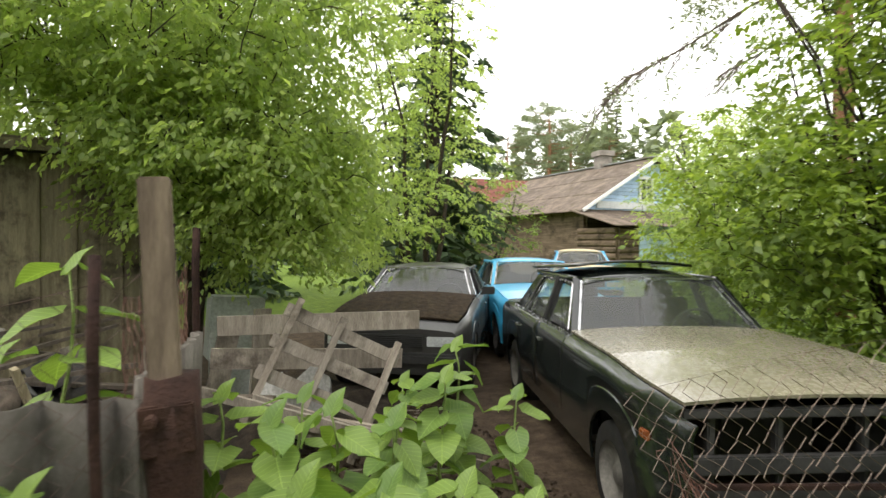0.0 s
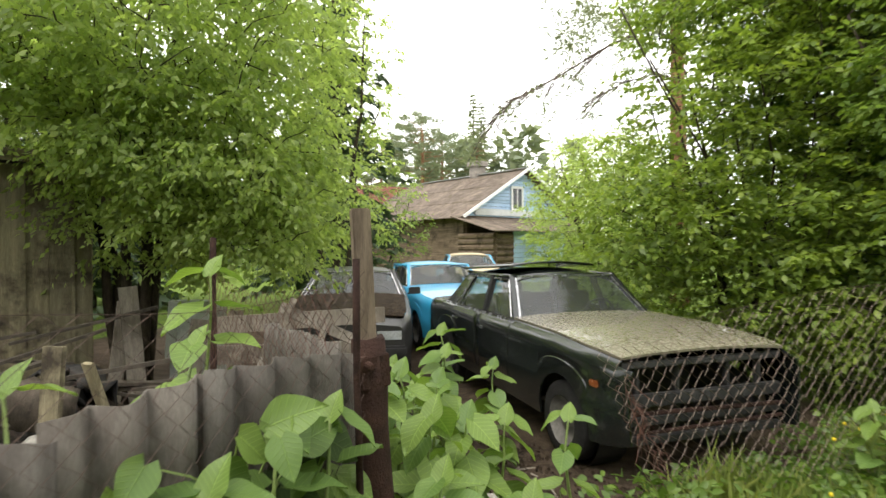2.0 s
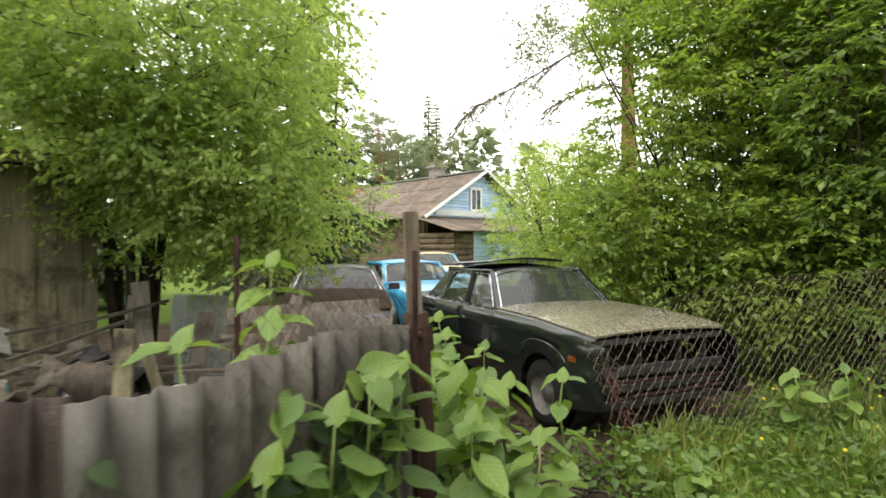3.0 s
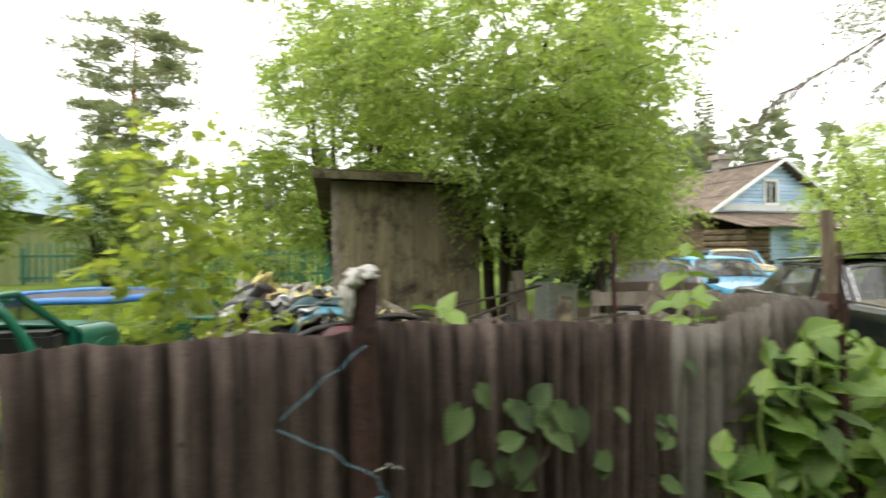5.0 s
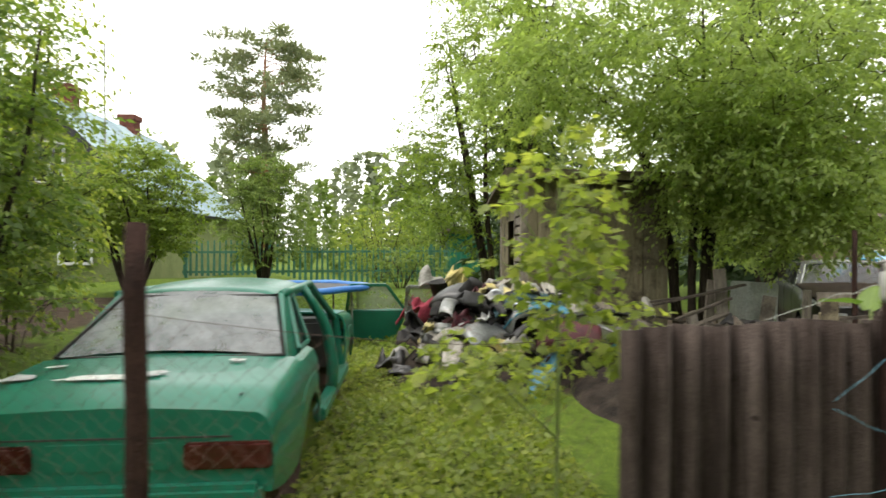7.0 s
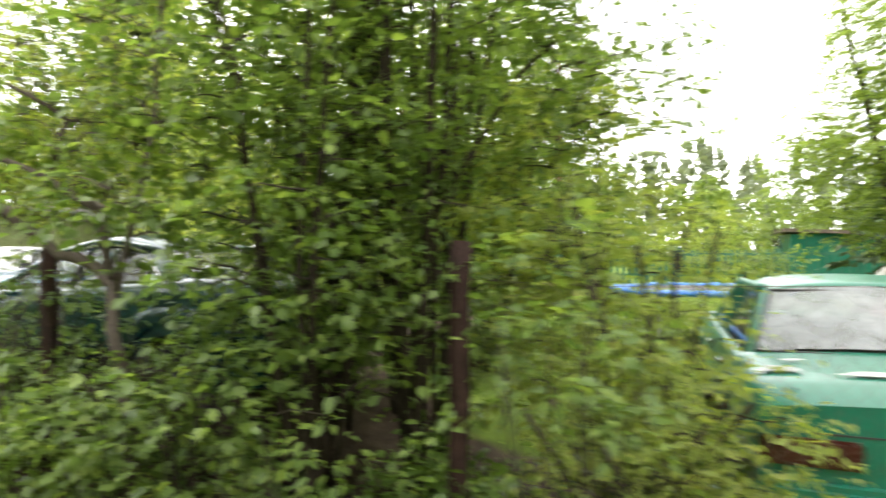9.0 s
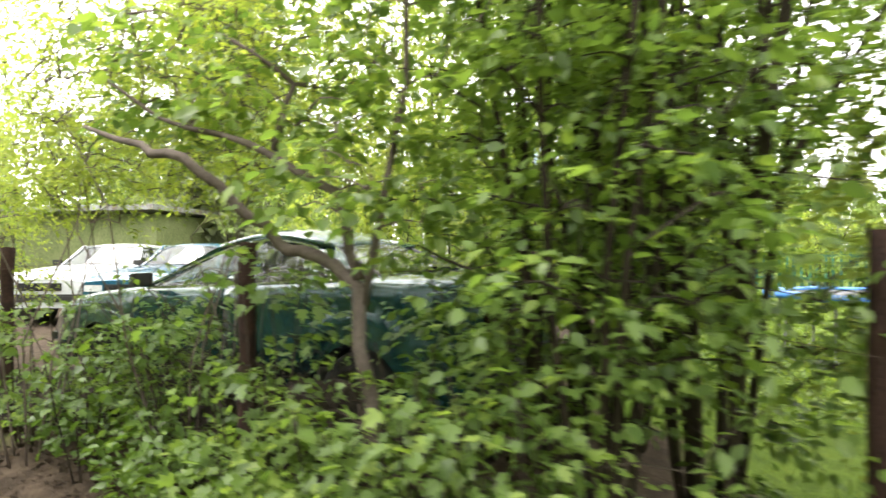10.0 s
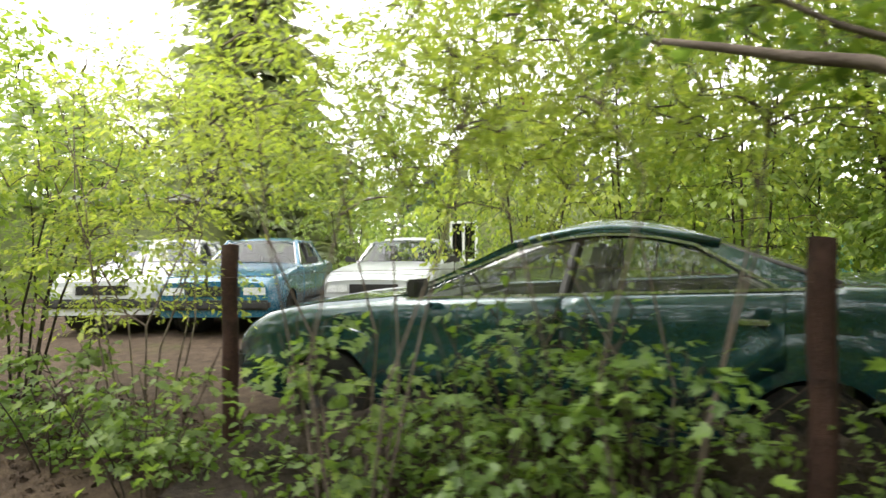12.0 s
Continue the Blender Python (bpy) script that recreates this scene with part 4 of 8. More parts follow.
saloon = dict(W=1.66, sill=0.24, rear=-2.15, front=2.1, H=1.38, cowl=0.55, back=-1.45, roof_front=0.05, roof_rear=-1.0, roof_w=1.2,
              doors=(-1.0, -0.2, 0.62), pillar=-0.2, wheels_x=(1.32, -1.25), body="teal_body",
              top=((-2.15, 0.9), (-2.05, 0.94), (-1.45, 0.97), (0.55, 0.95), (1.3, 0.9), (1.9, 0.83), (2.1, 0.74)))

brown = dict(saloon, W=1.72, rear=-2.3, front=2.22, H=1.4, cowl=0.5, back=-1.6, roof_front=0.06, roof_rear=-1.12, roof_w=1.26,
             doors=(-1.12, -0.3, 0.55), pillar=-0.3, wheels_x=(1.5, -1.3), wheel_r=0.31, sill=0.27, body="brown_body", hood="hood_beige",
             hood_label="dull beige bonnet with rust specks", hood_end=2.12, hood_lift=0.02, no_front=True,
             top=((-2.3, 0.9), (-2.2, 0.95), (-1.6, 0.97), (0.5, 0.96), (1.3, 0.945), (1.9, 0.9), (2.22, 0.85)), mirrors=())
car("black saloon with a beige bonnet and stripped nose", at(2.574, 5.598, -105.4, 0.0), brown)

bm = bmesh.new()
bmesh.ops.create_grid(bm, x_segments=10, y_segments=8, size=0.5)
for v in bm.verts:
    p = v.co.copy()
    v.co = Vector((1.18 * p.x, 1.1 * p.y, 0.05 * (1 - 3.2 * p.y * p.y) + 0.03 * p.x))
roof_sheet = part("roof_panel", bm, M["brown_body"], None, smooth=True)
roof_sheet.modifiers.new("thick", "SOLIDIFY").thickness = 0.022
roof_sheet.matrix_world = at(2.574, 5.598, -105.4, 0.0) @ pose(-0.68, -0.08, 1.43, 0, -1.5, 4)
tagged(roof_sheet, "loose black sheet lying on the car roof", "panel")

green = dict(saloon, W=1.53, rear=-2.08, front=1.95, H=1.31, cowl=0.66, back=-1.41, roof_front=0.1, roof_rear=-0.9, roof_w=1.1,
             doors=(-0.98, -0.12, 0.72), pillar=-0.12, wheels_x=(1.25, -1.17), sill=0.36, wheel_r=0.3, body="green_body", open_right=True, quarter=0.13,
             rear_glass="glass_foggy_sky", chrome_lines=False, seats=False, wheels=((False, 1), (True, 1)), mirrors=(), well="rusty_well",
             taper=0.04, pan=1.35, tail_w=0.26, tail_h=0.125, tail_drop=0.245, tail_at=0.478, bumper="green_body", bumper_z=0.43, bumper_h=0.12, plate="green_body",
             top=((-2.08, 0.8), (-2.03, 0.86), (-1.41, 0.92), (0.66, 0.92), (1.4, 0.87), (1.8, 0.8), (1.95, 0.7)))
green_car = car("green stripped saloon with doors and a wheel missing", at(-6.73, 5.14, 90.2, 0.02), green)
for x, y in ((1.28, -0.5), (-1.2, -0.5)):
    bm = bmesh.new()
    box(bm, (0.26, 0.22, 0.3), Matrix.Translation((x, y + 0.14, 0.14)))
    part("support_block", bm, M["log"], green_car, "dark wooden support block", bevel=0.01)
    bm = bmesh.new()
    bmesh.ops.create_cone(bm, cap_ends=True, segments=20, radius1=0.125, radius2=0.115, depth=0.07, matrix=Matrix.Translation((x, y - 0.06, 0.36)) @ Matrix.Rotation(math.pi / 2, 4, "X"))
    part("brake_drum", bm, M["rust"], green_car, "rusty bare brake drum", bevel=0.006)
# irregular white patches just above the boot lid
for cx, cy, rx, ry, sd in ((-1.86, 0.18, 0.06, 0.26, 1), (-1.8, -0.05, 0.05, 0.12, 2), (-1.78, 0.6, 0.07, 0.12, 3), (-1.56, -0.42, 0.03, 0.05, 4), (-1.62, 0.5, 0.025, 0.06, 5)):
    v = []
    for k in range(22):
        a = 2 * math.pi * k / 22
        w = 0.75 + 0.6 * noise.noise(Vector((math.cos(a) * 2, math.sin(a) * 2, sd * 3.7)))
        x, y = cx + rx * w * math.cos(a), cy + ry * w * math.sin(a)
        zt = float(np.interp(x, [p[0] for p in green["top"]], [p[1] for p in green["top"]]))
        v.append((x, y, zt + 0.009 + 0.006 + 0.034 * (1 - min(1, abs(y) / 0.75) ** 2) + 0.006))
    piece("peeled_patch", v, [tuple(range(22))], M["patch_white"], green_car, "irregular white patch on the boot lid")

teal = dict(saloon, W=1.7, rear=-2.08, front=2.2, H=1.3, arc=0.085, lead=0.1, cowl=0.92, back=-1.36, roof_front=0.22, roof_rear=-0.84, roof_w=1.18,
            doors=(-1.12, -0.08, 0.95), pillar=-0.08, wheels_x=(1.4, -1.25), body="teal_body", trim="chrome", rim="dark_plastic",
            top=((-2.08, 0.96), (-2.03, 1.01), (-1.9, 1.035), (-1.36, 1.04), (0.92, 0.93), (1.5, 0.87), (1.9, 0.8), (2.1, 0.72), (2.2, 0.64)))
car("dark teal saloon parked behind the hedge", at(-12.46, 4.05, 180.5, 0.3), teal)

blue = dict(saloon, W=1.6, rear=-2.0, front=2.0, H=1.35, body="blue_body", mirrors=())
car("sky blue old saloon in the yard", at(3.88, 10.1, -105, gz(3.88, 10.1)), blue)
dark = dict(saloon, W=1.62, body="dark_body", hood="debris", hood_label="bonnet covered in leaf litter", hood_lift=0.03, H=1.34, mirrors=(1,))
car("dark saloon buried under leaf litter", at(1.75, 9.1, -118, 0.0), dark)
car("blue car under a beige tarp", at(7.6, 14.2, -118, 0.1), dict(saloon, body="blue_body", hood="tarp", roof="tarp", hood_label="beige tarp over the bonnet", hood_lift=0.03))
car("white saloon on the gravel lot", at(-20.2, 7.3, -62, 0.33), dict(saloon, body="white_body"))
car("blue saloon on the gravel lot", at(-18.4, 7.75, -66, 0.33), dict(saloon, body="lot_blue"))
car("silver saloon on the gravel lot", at(-16.3, 9.0, -75, 0.33), dict(saloon, body="silver_body"))


# ---- fences ----
A2, B2 = Vector((-0.87, 3.27, 0)), Vector((-3.82, 2.18, 0))
L2 = Vector((-4.76, 2.05, 0))


def slate_sheet(parent, p, q, top_p, top_q, mat, pitch=0.105, amp=0.023, off=0.0, label=""):
    """A corrugated sheet from p to q standing on the ground, with a slightly ragged top."""
    p, q = Vector(p), Vector(q)
    d = (q - p)
    ln = d.length
    d.normalize()
    nrm = Vector((d.y, -d.x, 0))
    n = max(8, int(ln / pitch * 14))
    rows = 7
    v, f = [], []
    for i in range(n + 1):
        u = i / n
        w = amp * (2 * abs(math.sin(math.pi * (u * ln / pitch + 0.15))) ** 0.8 - 1)
        tz = top_p + (top_q - top_p) * u + 0.006 * math.sin(9 * u + top_p * 31) + 0.01 * noise.noise(Vector((u * ln * 14, p.x * 7, 1.0))) - 0.02 * max(0.0, noise.noise(Vector((u * ln * 6, p.y * 9, 4.0))) - 0.25)
        for j in range(rows + 1):
            k = j / rows
            c = p + d * ln * u + nrm * (w + off + 0.012 * math.sin(3 * k + p.x * 3))
            zb = gz(c.x, c.y) - 0.05
            v.append((c.x, c.y, zb + (tz - zb) * k))
    for i in range(n):
        for j in range(rows):
            a = i * (rows + 1) + j
            f.append((a, a + rows + 1, a + rows + 2, a + 1))
    ob = piece("slate_sheet", v, f, mat, parent, label, True)
    m = ob.modifiers.new("thick", "SOLIDIFY")
    m.thickness = 0.007
    return ob


slate_fence = empty("slate_fence", Matrix(), "weathered brown corrugated slate fence", "fence")
edges = [(-0.93, 1.345, 1.345), (-0.52, 1.35, 1.347), (0.0, 1.362, 1.335), (0.5, 1.325, 1.30), (1.02, 1.285, 1.255), (1.55, 1.235, 1.205), (2.07, 1.235, 1.275), (2.49, 1.295, 1.265), (3.08, None, None)]
dirAB = (A2 - B2).normalized()
dirLB = (B2 - L2).normalized()


def fence_point(s):
    return B2 + dirAB * s if s >= 0 else B2 + dirLB * s


for i, ((s0, z0, z1), (s1, _, _)) in enumerate(zip(edges, edges[1:])):
    slate_sheet(slate_fence, fence_point(s0), fence_point(s1 + 0.03), z0, z1, M["slate" if s0 < 1.5 else "slate_pale"], pitch=0.1 if s0 < 1.5 else 0.15, amp=0.03 if s0 < 1.5 else 0.036, off=0.02 * (i % 2))
side_fence = empty("slate_fence", Matrix(), "pale grey corrugated slate fence along the path", "fence")
for i in range(2):
    slate_sheet(side_fence, A2 + Vector((-0.05 + 0.03 * i, 0.08 + 0.6 * i, 0)), A2 + Vector((-0.02 + 0.03 * i, 0.7 + 0.6 * i, 0)), 1.27 - 0.03 * i, 1.25 - 0.03 * i, M["slate_pale"], off=0.006 * i)


def post(name, label, x, y, top, r, mat, lean=(0, 0), square=False, group=""):
    z0 = gz(x, y) - 0.1
    thing = empty(name, Matrix.Translation((x, y, z0)), label, "post", group)
    h = top - z0
    sides = 4 if square else 12
    n = 8
    pts = [(lean[0] * k / n + 0.004 * math.sin(k * 1.7), lean[1] * k / n + 0.004 * math.cos(k * 2.3), h * k / n) for k in range(n + 1)]
    v, f = tube_arrays(pts, [r * (1.0 + 0.05 * math.sin(k * 2.1 + x)) for k in range(n + 1)], sides)
    v = [Vector(p) + 0.09 * r * Vector((noise.noise(Vector(p) * 14 + Vector((x, y, 0))), noise.noise(Vector(p) * 14 + Vector((y, x, 5))), 3 * noise.noise(Vector(p) * 30) * (p[2] > h * 0.98))) for p in v]
    piece("shaft", v, f, M[mat], thing, smooth=not square)
    return thing


gate_post = post("gate_post", "thick rusty steel gate post with timber top", A2.x + 0.12, A2.y, 1.3, 0.07, "rust", (-0.075, 0.0))
bm = bmesh.new()
box(bm, (0.078, 0.04, 0.72), Matrix.Translation((-0.095, -0.01, 1.56)) @ Matrix.Rotation(-0.05, 4, "Y"))
part("timber_top", bm, M["post_wood"], gate_post, "grey timber plank bolted on top", bevel=0.006)
bm = bmesh.new()
box(bm, (0.13, 0.12, 0.13), Matrix.Translation((-0.075, -0.01, 1.28)) @ Matrix.Rotation(-0.07, 4, "Y"))
bmesh.ops.create_cone(bm, cap_ends=True, segments=10, radius1=0.018, radius2=0.016, depth=0.05, matrix=Matrix.Translation((-0.11, -0.085, 1.31)) @ Matrix.Rotation(1.57, 4, "X"))
part("bolted_collar", bm, M["rust"], gate_post, bevel=0.006)
thin_post = post("thin_post", "thin rusty steel stake beside the gate post", -0.94, 3.085, 1.62, 0.013, "rust", (-0.02, 0.0))
fence_post = post("fence_post", "rusty brown steel pipe fence post", B2.x + 0.02, B2.y - 0.06, 1.53, 0.042, "rust", (0.0, 0.0))
bm = bmesh.new()
for (cx, cy, cz), (ax, ay, az), sd in (((-0.05, -0.03, 1.575), (0.02, 0.026, 0.062), 0.0), ((-0.004, -0.01, 1.64), (0.048, 0.042, 0.022), 3.0), ((-0.035, -0.035, 1.625), (0.03, 0.03, 0.03), 6.0)):
    for v in bmesh.ops.create_icosphere(bm, subdivisions=3, radius=1.0)["verts"]:
        q = v.co.copy()
        w = 1 + 0.5 * noise.noise(q * 1.7 + Vector((sd, 0, 0))) + 0.3 * noise.noise(q * 4.5 + Vector((sd, 0, 0)))
        v.co = Vector((cx + ax * q.x * w, cy + ay * q.y * w, cz + az * q.z * w))
part("rag", bm, M["white_plastic"], fence_post, "dirty white rag tied to the post", True)
for pts, mat in (([(-0.25, -0.05, 1.12), (-0.12, -0.08, 1.24), (-0.0, -0.07, 1.33)], "twine_blue"), ([(-0.26, -0.06, 1.1), (-0.1, -0.07, 1.02), (0.03, -0.07, 0.93), (0.06, -0.08, 0.87)], "twine_blue"),
                 ([(-0.27, -0.06, 0.83), (-0.1, -0.08, 0.85), (0.04, -0.08, 0.88), (0.14, -0.08, 0.85)], "twine_blue"), ([(0.02, -0.08, 0.96), (0.06, -0.09, 0.98), (0.1, -0.08, 0.96)], "twine"),
                 ([(-0.02, -0.09, 0.71), (-0.2, -0.09, 0.72), (-0.24, -0.09, 0.68), (-0.16, -0.09, 0.64)], "twine"), ([(-0.4, 0.05, 1.36), (-0.2, 0.0, 1.44), (-0.05, -0.02, 1.48)], "twine")):
    sp = []
    for i in range(len(pts) - 1):
        sp += [Vector(pts[i]).lerp(Vector(pts[i + 1]), t) + Vector((0, 0, 0.008 * math.sin(9 * t + i))) for t in (0, 0.33, 0.67)]
    sp.append(Vector(pts[-1]))
    v, f = tube_arrays([p + Vector((0, 0, 0.1)) for p in sp], [0.0011] * len(sp), 5)
    piece("twine", v, f, M[mat], fence_post, "frayed twine tied round the post")
post("stake", "thin dark steel stake in the junk yard", -0.95, 5.67, 1.74, 0.024, "rust")
post("fence_post", "dark rusty steel fence post", -6.25, 2.31, 1.67, 0.036, "rust", group="hedge posts")
post("fence_post", "dark rusty steel fence post in the hedge", -8.7, 2.5, 1.57, 0.045, "rust", (0.03, 0), group="hedge posts")
post("fence_post", "dark rusty steel fence post in the hedge", -11.34, 2.46, 1.56, 0.045, "rust", (0.0, 0), group="hedge posts")
post("fence_post", "dark rusty steel fence post in the hedge", -14.13, 2.65, 1.56, 0.045, "rust", (0.0, 0), group="hedge posts")
post("fence_post", "dark rusty steel fence post in the hedge", -17.0, 2.9, 1.56, 0.045, "rust", (0.0, 0), group="hedge posts")


def chain_link(label, p, q, zt_p, zt_q, zb=0.05, pitch=0.075, r=0.0021, mat="wire", ragged=0.0, sag=0.05, belly=0.0):
    """Chain-link mesh from p to q; ragged: how far its first edge leans over."""
    thing = empty("chain_link_fence", Matrix(), label, "fence")
    p, q = Vector((*p, 0)), Vector((*q, 0))
    ln = (q - p).length
    d = (q - p).normalized()
    nrm = Vector((d.y, -d.x, 0))
    soup = Soup()
    n = int(ln / pitch)
    for i in range(n + 1):
        u = i / n
        tz = zt_p + (zt_q - zt_p) * u - sag * math.sin(math.pi * u)
        m = int((tz - zb) / (pitch * 0.95))
        pts = []
        for j in range(m + 1):
            k = j / m
            zig = (0.5 if j % 2 else -0.5) * pitch * (1.06)
            lean = ragged * (1 - u) * (1 - k)
            zig *= 1 if i % 2 else -1
            c = p + d * (u * ln + zig + lean) + nrm * (0.004 * (1 if (i + j) % 2 else -1) + belly * math.sin(math.pi * k) * math.sin(math.pi * u))
            c += Vector((rng.normal() * 0.004, rng.normal() * 0.004, 0))
            pts.append((c.x, c.y, gz(c.x, c.y) + zb + (tz - zb) * k))
        soup.tube(pts, [r] * len(pts), 3)
    piece("wire_mesh", soup.v, soup.f, M[mat], thing)
    v, f = tube_arrays([(lambda c, u: (c.x, c.y, gz(c.x, c.y) + zt_p + (zt_q - zt_p) * u - sag * math.sin(math.pi * u)))(p.lerp(q, u), u) for u in np.linspace(0, 1, 12)], [0.0011] * 12, 4)
    piece("top_wire", v, f, M["wire_dark"], thing)
    return thing


chain_link("rusty chain-link mesh above the slate fence", tuple(fence_point(1.95) + Vector((0.03, -0.1, 0)))[:2], tuple(A2 + Vector((-0.03, -0.1, 0)))[:2], 1.5, 1.58, 0.1, 0.04, r=0.0014, mat="wire_dark", sag=0.06)
chain_link("sagging rusty chain-link mesh before the car", (0.78, 3.5), (4.0, 2.35), 1.05, 1.42, 0.0, 0.046, ragged=0.45, sag=-0.12, mat="wire")
chain_link("rusty brown chain-link mesh beside the path", (-0.95, 3.35), (-1.0, 5.6), 1.5, 1.5, 0.2, 0.045, r=0.0015, mat="wire_rust", sag=0.1, belly=0.05)
chain_link("rusty chain-link mesh of the yard fence", (-6.22, 2.3), (-4.8, 2.1), 1.38, 1.32, 0.05, 0.036, r=0.0011, mat="wire_dark")
chain_link("rusty chain-link mesh in the hedge", (-8.68, 2.5), (-6.27, 2.31), 1.42, 1.4, 0.05, 0.036, r=0.0011, mat="wire_dark")
# tangled edge of the torn mesh
tangle = empty("wire_tangle", Matrix.Translation((0.9, 3.45, gz(0.9, 3.45))), "tangled bundle of torn rusty wire", "wire")
soup = Soup()
for k in range(46):
    t = rng.random()
    a = Vector((0.05 + 0.38 * t, 0.0 - 0.1 * t, 0.86 - 0.82 * t)) + Vector(rng.normal(size=3)) * 0.03
    b = a + Vector((0.05, -0.02, -0.2)) + Vector(rng.normal(size=3)) * 0.06
    b.z = max(b.z, 0.0)
    soup.tube(wiggle(a, b, 5, 0.03), [0.0022] * 6, 3)
piece("strands", soup.v, soup.f, M["wire_rust"], tangle)
# straining wire of the hedge
hw = empty("fence_wire", Matrix(), "slack pale wire along the hedge posts", "wire")
for z in (0.62, 1.2):
    v, f = tube_arrays([(x, 2.46 - 0.03, gz(x, 2.4) + z - 0.03 * math.sin((x + 8.7) * 2.2)) for x in np.linspace(-8.7, -17, 60)], [0.0013] * 60, 4)
    piece("strand", v, f, M["wire_dark"], hw)


# ---- shed ----
def shed():
    c = Vector((-3.72, 8.2, 0))
    u = Vector((0.9994, -0.035, 0))
    n = Vector((0.035, 0.9994, 0))
    thing = empty("shed", Matrix.Translation((c.x, c.y, gz(c.x, c.y))), "narrow old plank shed with a sloping roof", "shed")
    w, d = 2.05, 2.2
    hs = lambda s, t: 2.62 - 0.03 * s - 0.12 * t
    bm = bmesh.new()
    k = 0.0
    def wall(bm, p, q, off, top):
        v = [bm.verts.new(x) for x in (p, q, (q[0], q[1], top[1]), (p[0], p[1], top[0]))]
        v2 = [bm.verts.new((x.co.x + off.x, x.co.y + off.y, x.co.z)) for x in v]
        for fc in ((v[0], v[1], v[2], v[3]), (v2[3], v2[2], v2[1], v2[0])):
            bm.faces.new(fc)
        for i in range(4):
            j = (i + 1) % 4
            bm.faces.new((v[j], v[i], v2[i], v2[j]))
    # inner shell
    P = lambda s, t: tuple((u * s + n * t).to_tuple()[:2]) + (0.0,)
    wall(bm, P(0.03, 0.05), P(w - 0.03, 0.05), n * 0.03, (hs(0, 0) - 0.08, hs(w, 0) - 0.08))
    wall(bm, P(0.03, d - 0.05), P(w - 0.03, d - 0.05), n * -0.03, (hs(0, d) - 0.08, hs(w, d) - 0.08))
    wall(bm, P(w - 0.05, 0.05), P(w - 0.05, d - 0.05), u * -0.03, (hs(w, 0) - 0.08, hs(w, d) - 0.08))
    part("inner_wall", bm, M["plank"], thing)
    s = 0.0
    while s < w - 0.02:
        bw = 0.15 + 0.07 * rnd.random()
        bw = min(bw, w - s)
        bm = bmesh.new()
        m = Matrix((u, n, Vector((0, 0, 1)))).transposed().to_4x4()
        h = hs(s, 0) - 0.06
        box(bm, (bw - 0.008, 0.024, h), Matrix.Translation((u * (s + bw / 2) + n * (0.006 * rnd.random() - 0.022 * (int(s / 0.18) % 2))) + Vector((0, 0, h / 2))) @ m @ Matrix.Rotation(0.006 * (rnd.random() - 0.5), 4, "Y"))
        part("plank", bm, M["plank"], thing)
        if s > 0.4 and rnd.random() < 0.6:
            bm = bmesh.new()
            box(bm, (0.04, 0.018, h), Matrix.Translation((u * s + n * -0.022) + Vector((0, 0, h / 2))) @ m)
            part("batten", bm, M["plank"], thing)
        s += bw
    # slatted end with corner post and small window
    m2 = Matrix((n, -u, Vector((0, 0, 1)))).transposed().to_4x4()
    for t, h, w0 in ((0.03, 2.55, 0.1), (d - 0.05, 2.4, 0.1), (0.66, 2.4, 0.07)):
        bm = bmesh.new()
        bar(bm, tuple(n * t), tuple(n * t + Vector((0, 0, h))), w0, w0)
        part("corner_post", bm, M["plank_grey"], thing)
    z = 0.1
    while z < 2.45:
        bm = bmesh.new()
        box(bm, (0.62, 0.022, 0.1), Matrix.Translation(n * 0.34 + Vector((0, 0, z)) - u * 0.02) @ m2)
        part("slat", bm, M["plank_grey"], thing, "grey slat with gaps")
        z += 0.135
    bm = bmesh.new()
    for zc, hh in ((0.6, 1.2), (2.2, 0.35)):
        box(bm, (1.48, 0.022, hh), Matrix.Translation(n * 1.42 + Vector((0, 0, zc)) - u * 0.02) @ m2)
    box(bm, (0.75, 0.022, 0.85), Matrix.Translation(n * 1.78 + Vector((0, 0, 1.6)) - u * 0.02) @ m2)
    part("end_boarding", bm, M["plank"], thing)
    bm = bmesh.new()
    a, b = -0.3, w + 0.25
    corners = [u * a + n * -0.3, u * b + n * -0.3, u * b + n * (d + 0.2), u * a + n * (d + 0.2)]
    zt = [hs(a, -0.3) + 0.03, hs(b, -0.3) + 0.03, hs(b, d + 0.2) + 0.03, hs(a, d + 0.2) + 0.03]
    v = [bm.verts.new((p.x, p.y, zz)) for p, zz in zip(corners, zt)] + [bm.verts.new((p.x, p.y, zz - 0.05)) for p, zz in zip(corners, zt)]
    for fc in ((0, 1, 2, 3), (7, 6, 5, 4), (0, 4, 5, 1), (1, 5, 6, 2), (2, 6, 7, 3), (3, 7, 4, 0)):
        bm.faces.new([v[i] for i in fc])
    part("roof", bm, M["roof_old"], thing, "sagging dark felt roof", bevel=0.008)
    bm = bmesh.new()
    bar(bm, tuple(u * a + n * -0.31 + Vector((0, 0, hs(a, -0.3) - 0.05))), tuple(u * b + n * -0.31 + Vector((0, 0, hs(b, -0.3) - 0.05))), 0.03, 0.1)
    part("eaves_board", bm, M["plank"], thing)


shed()


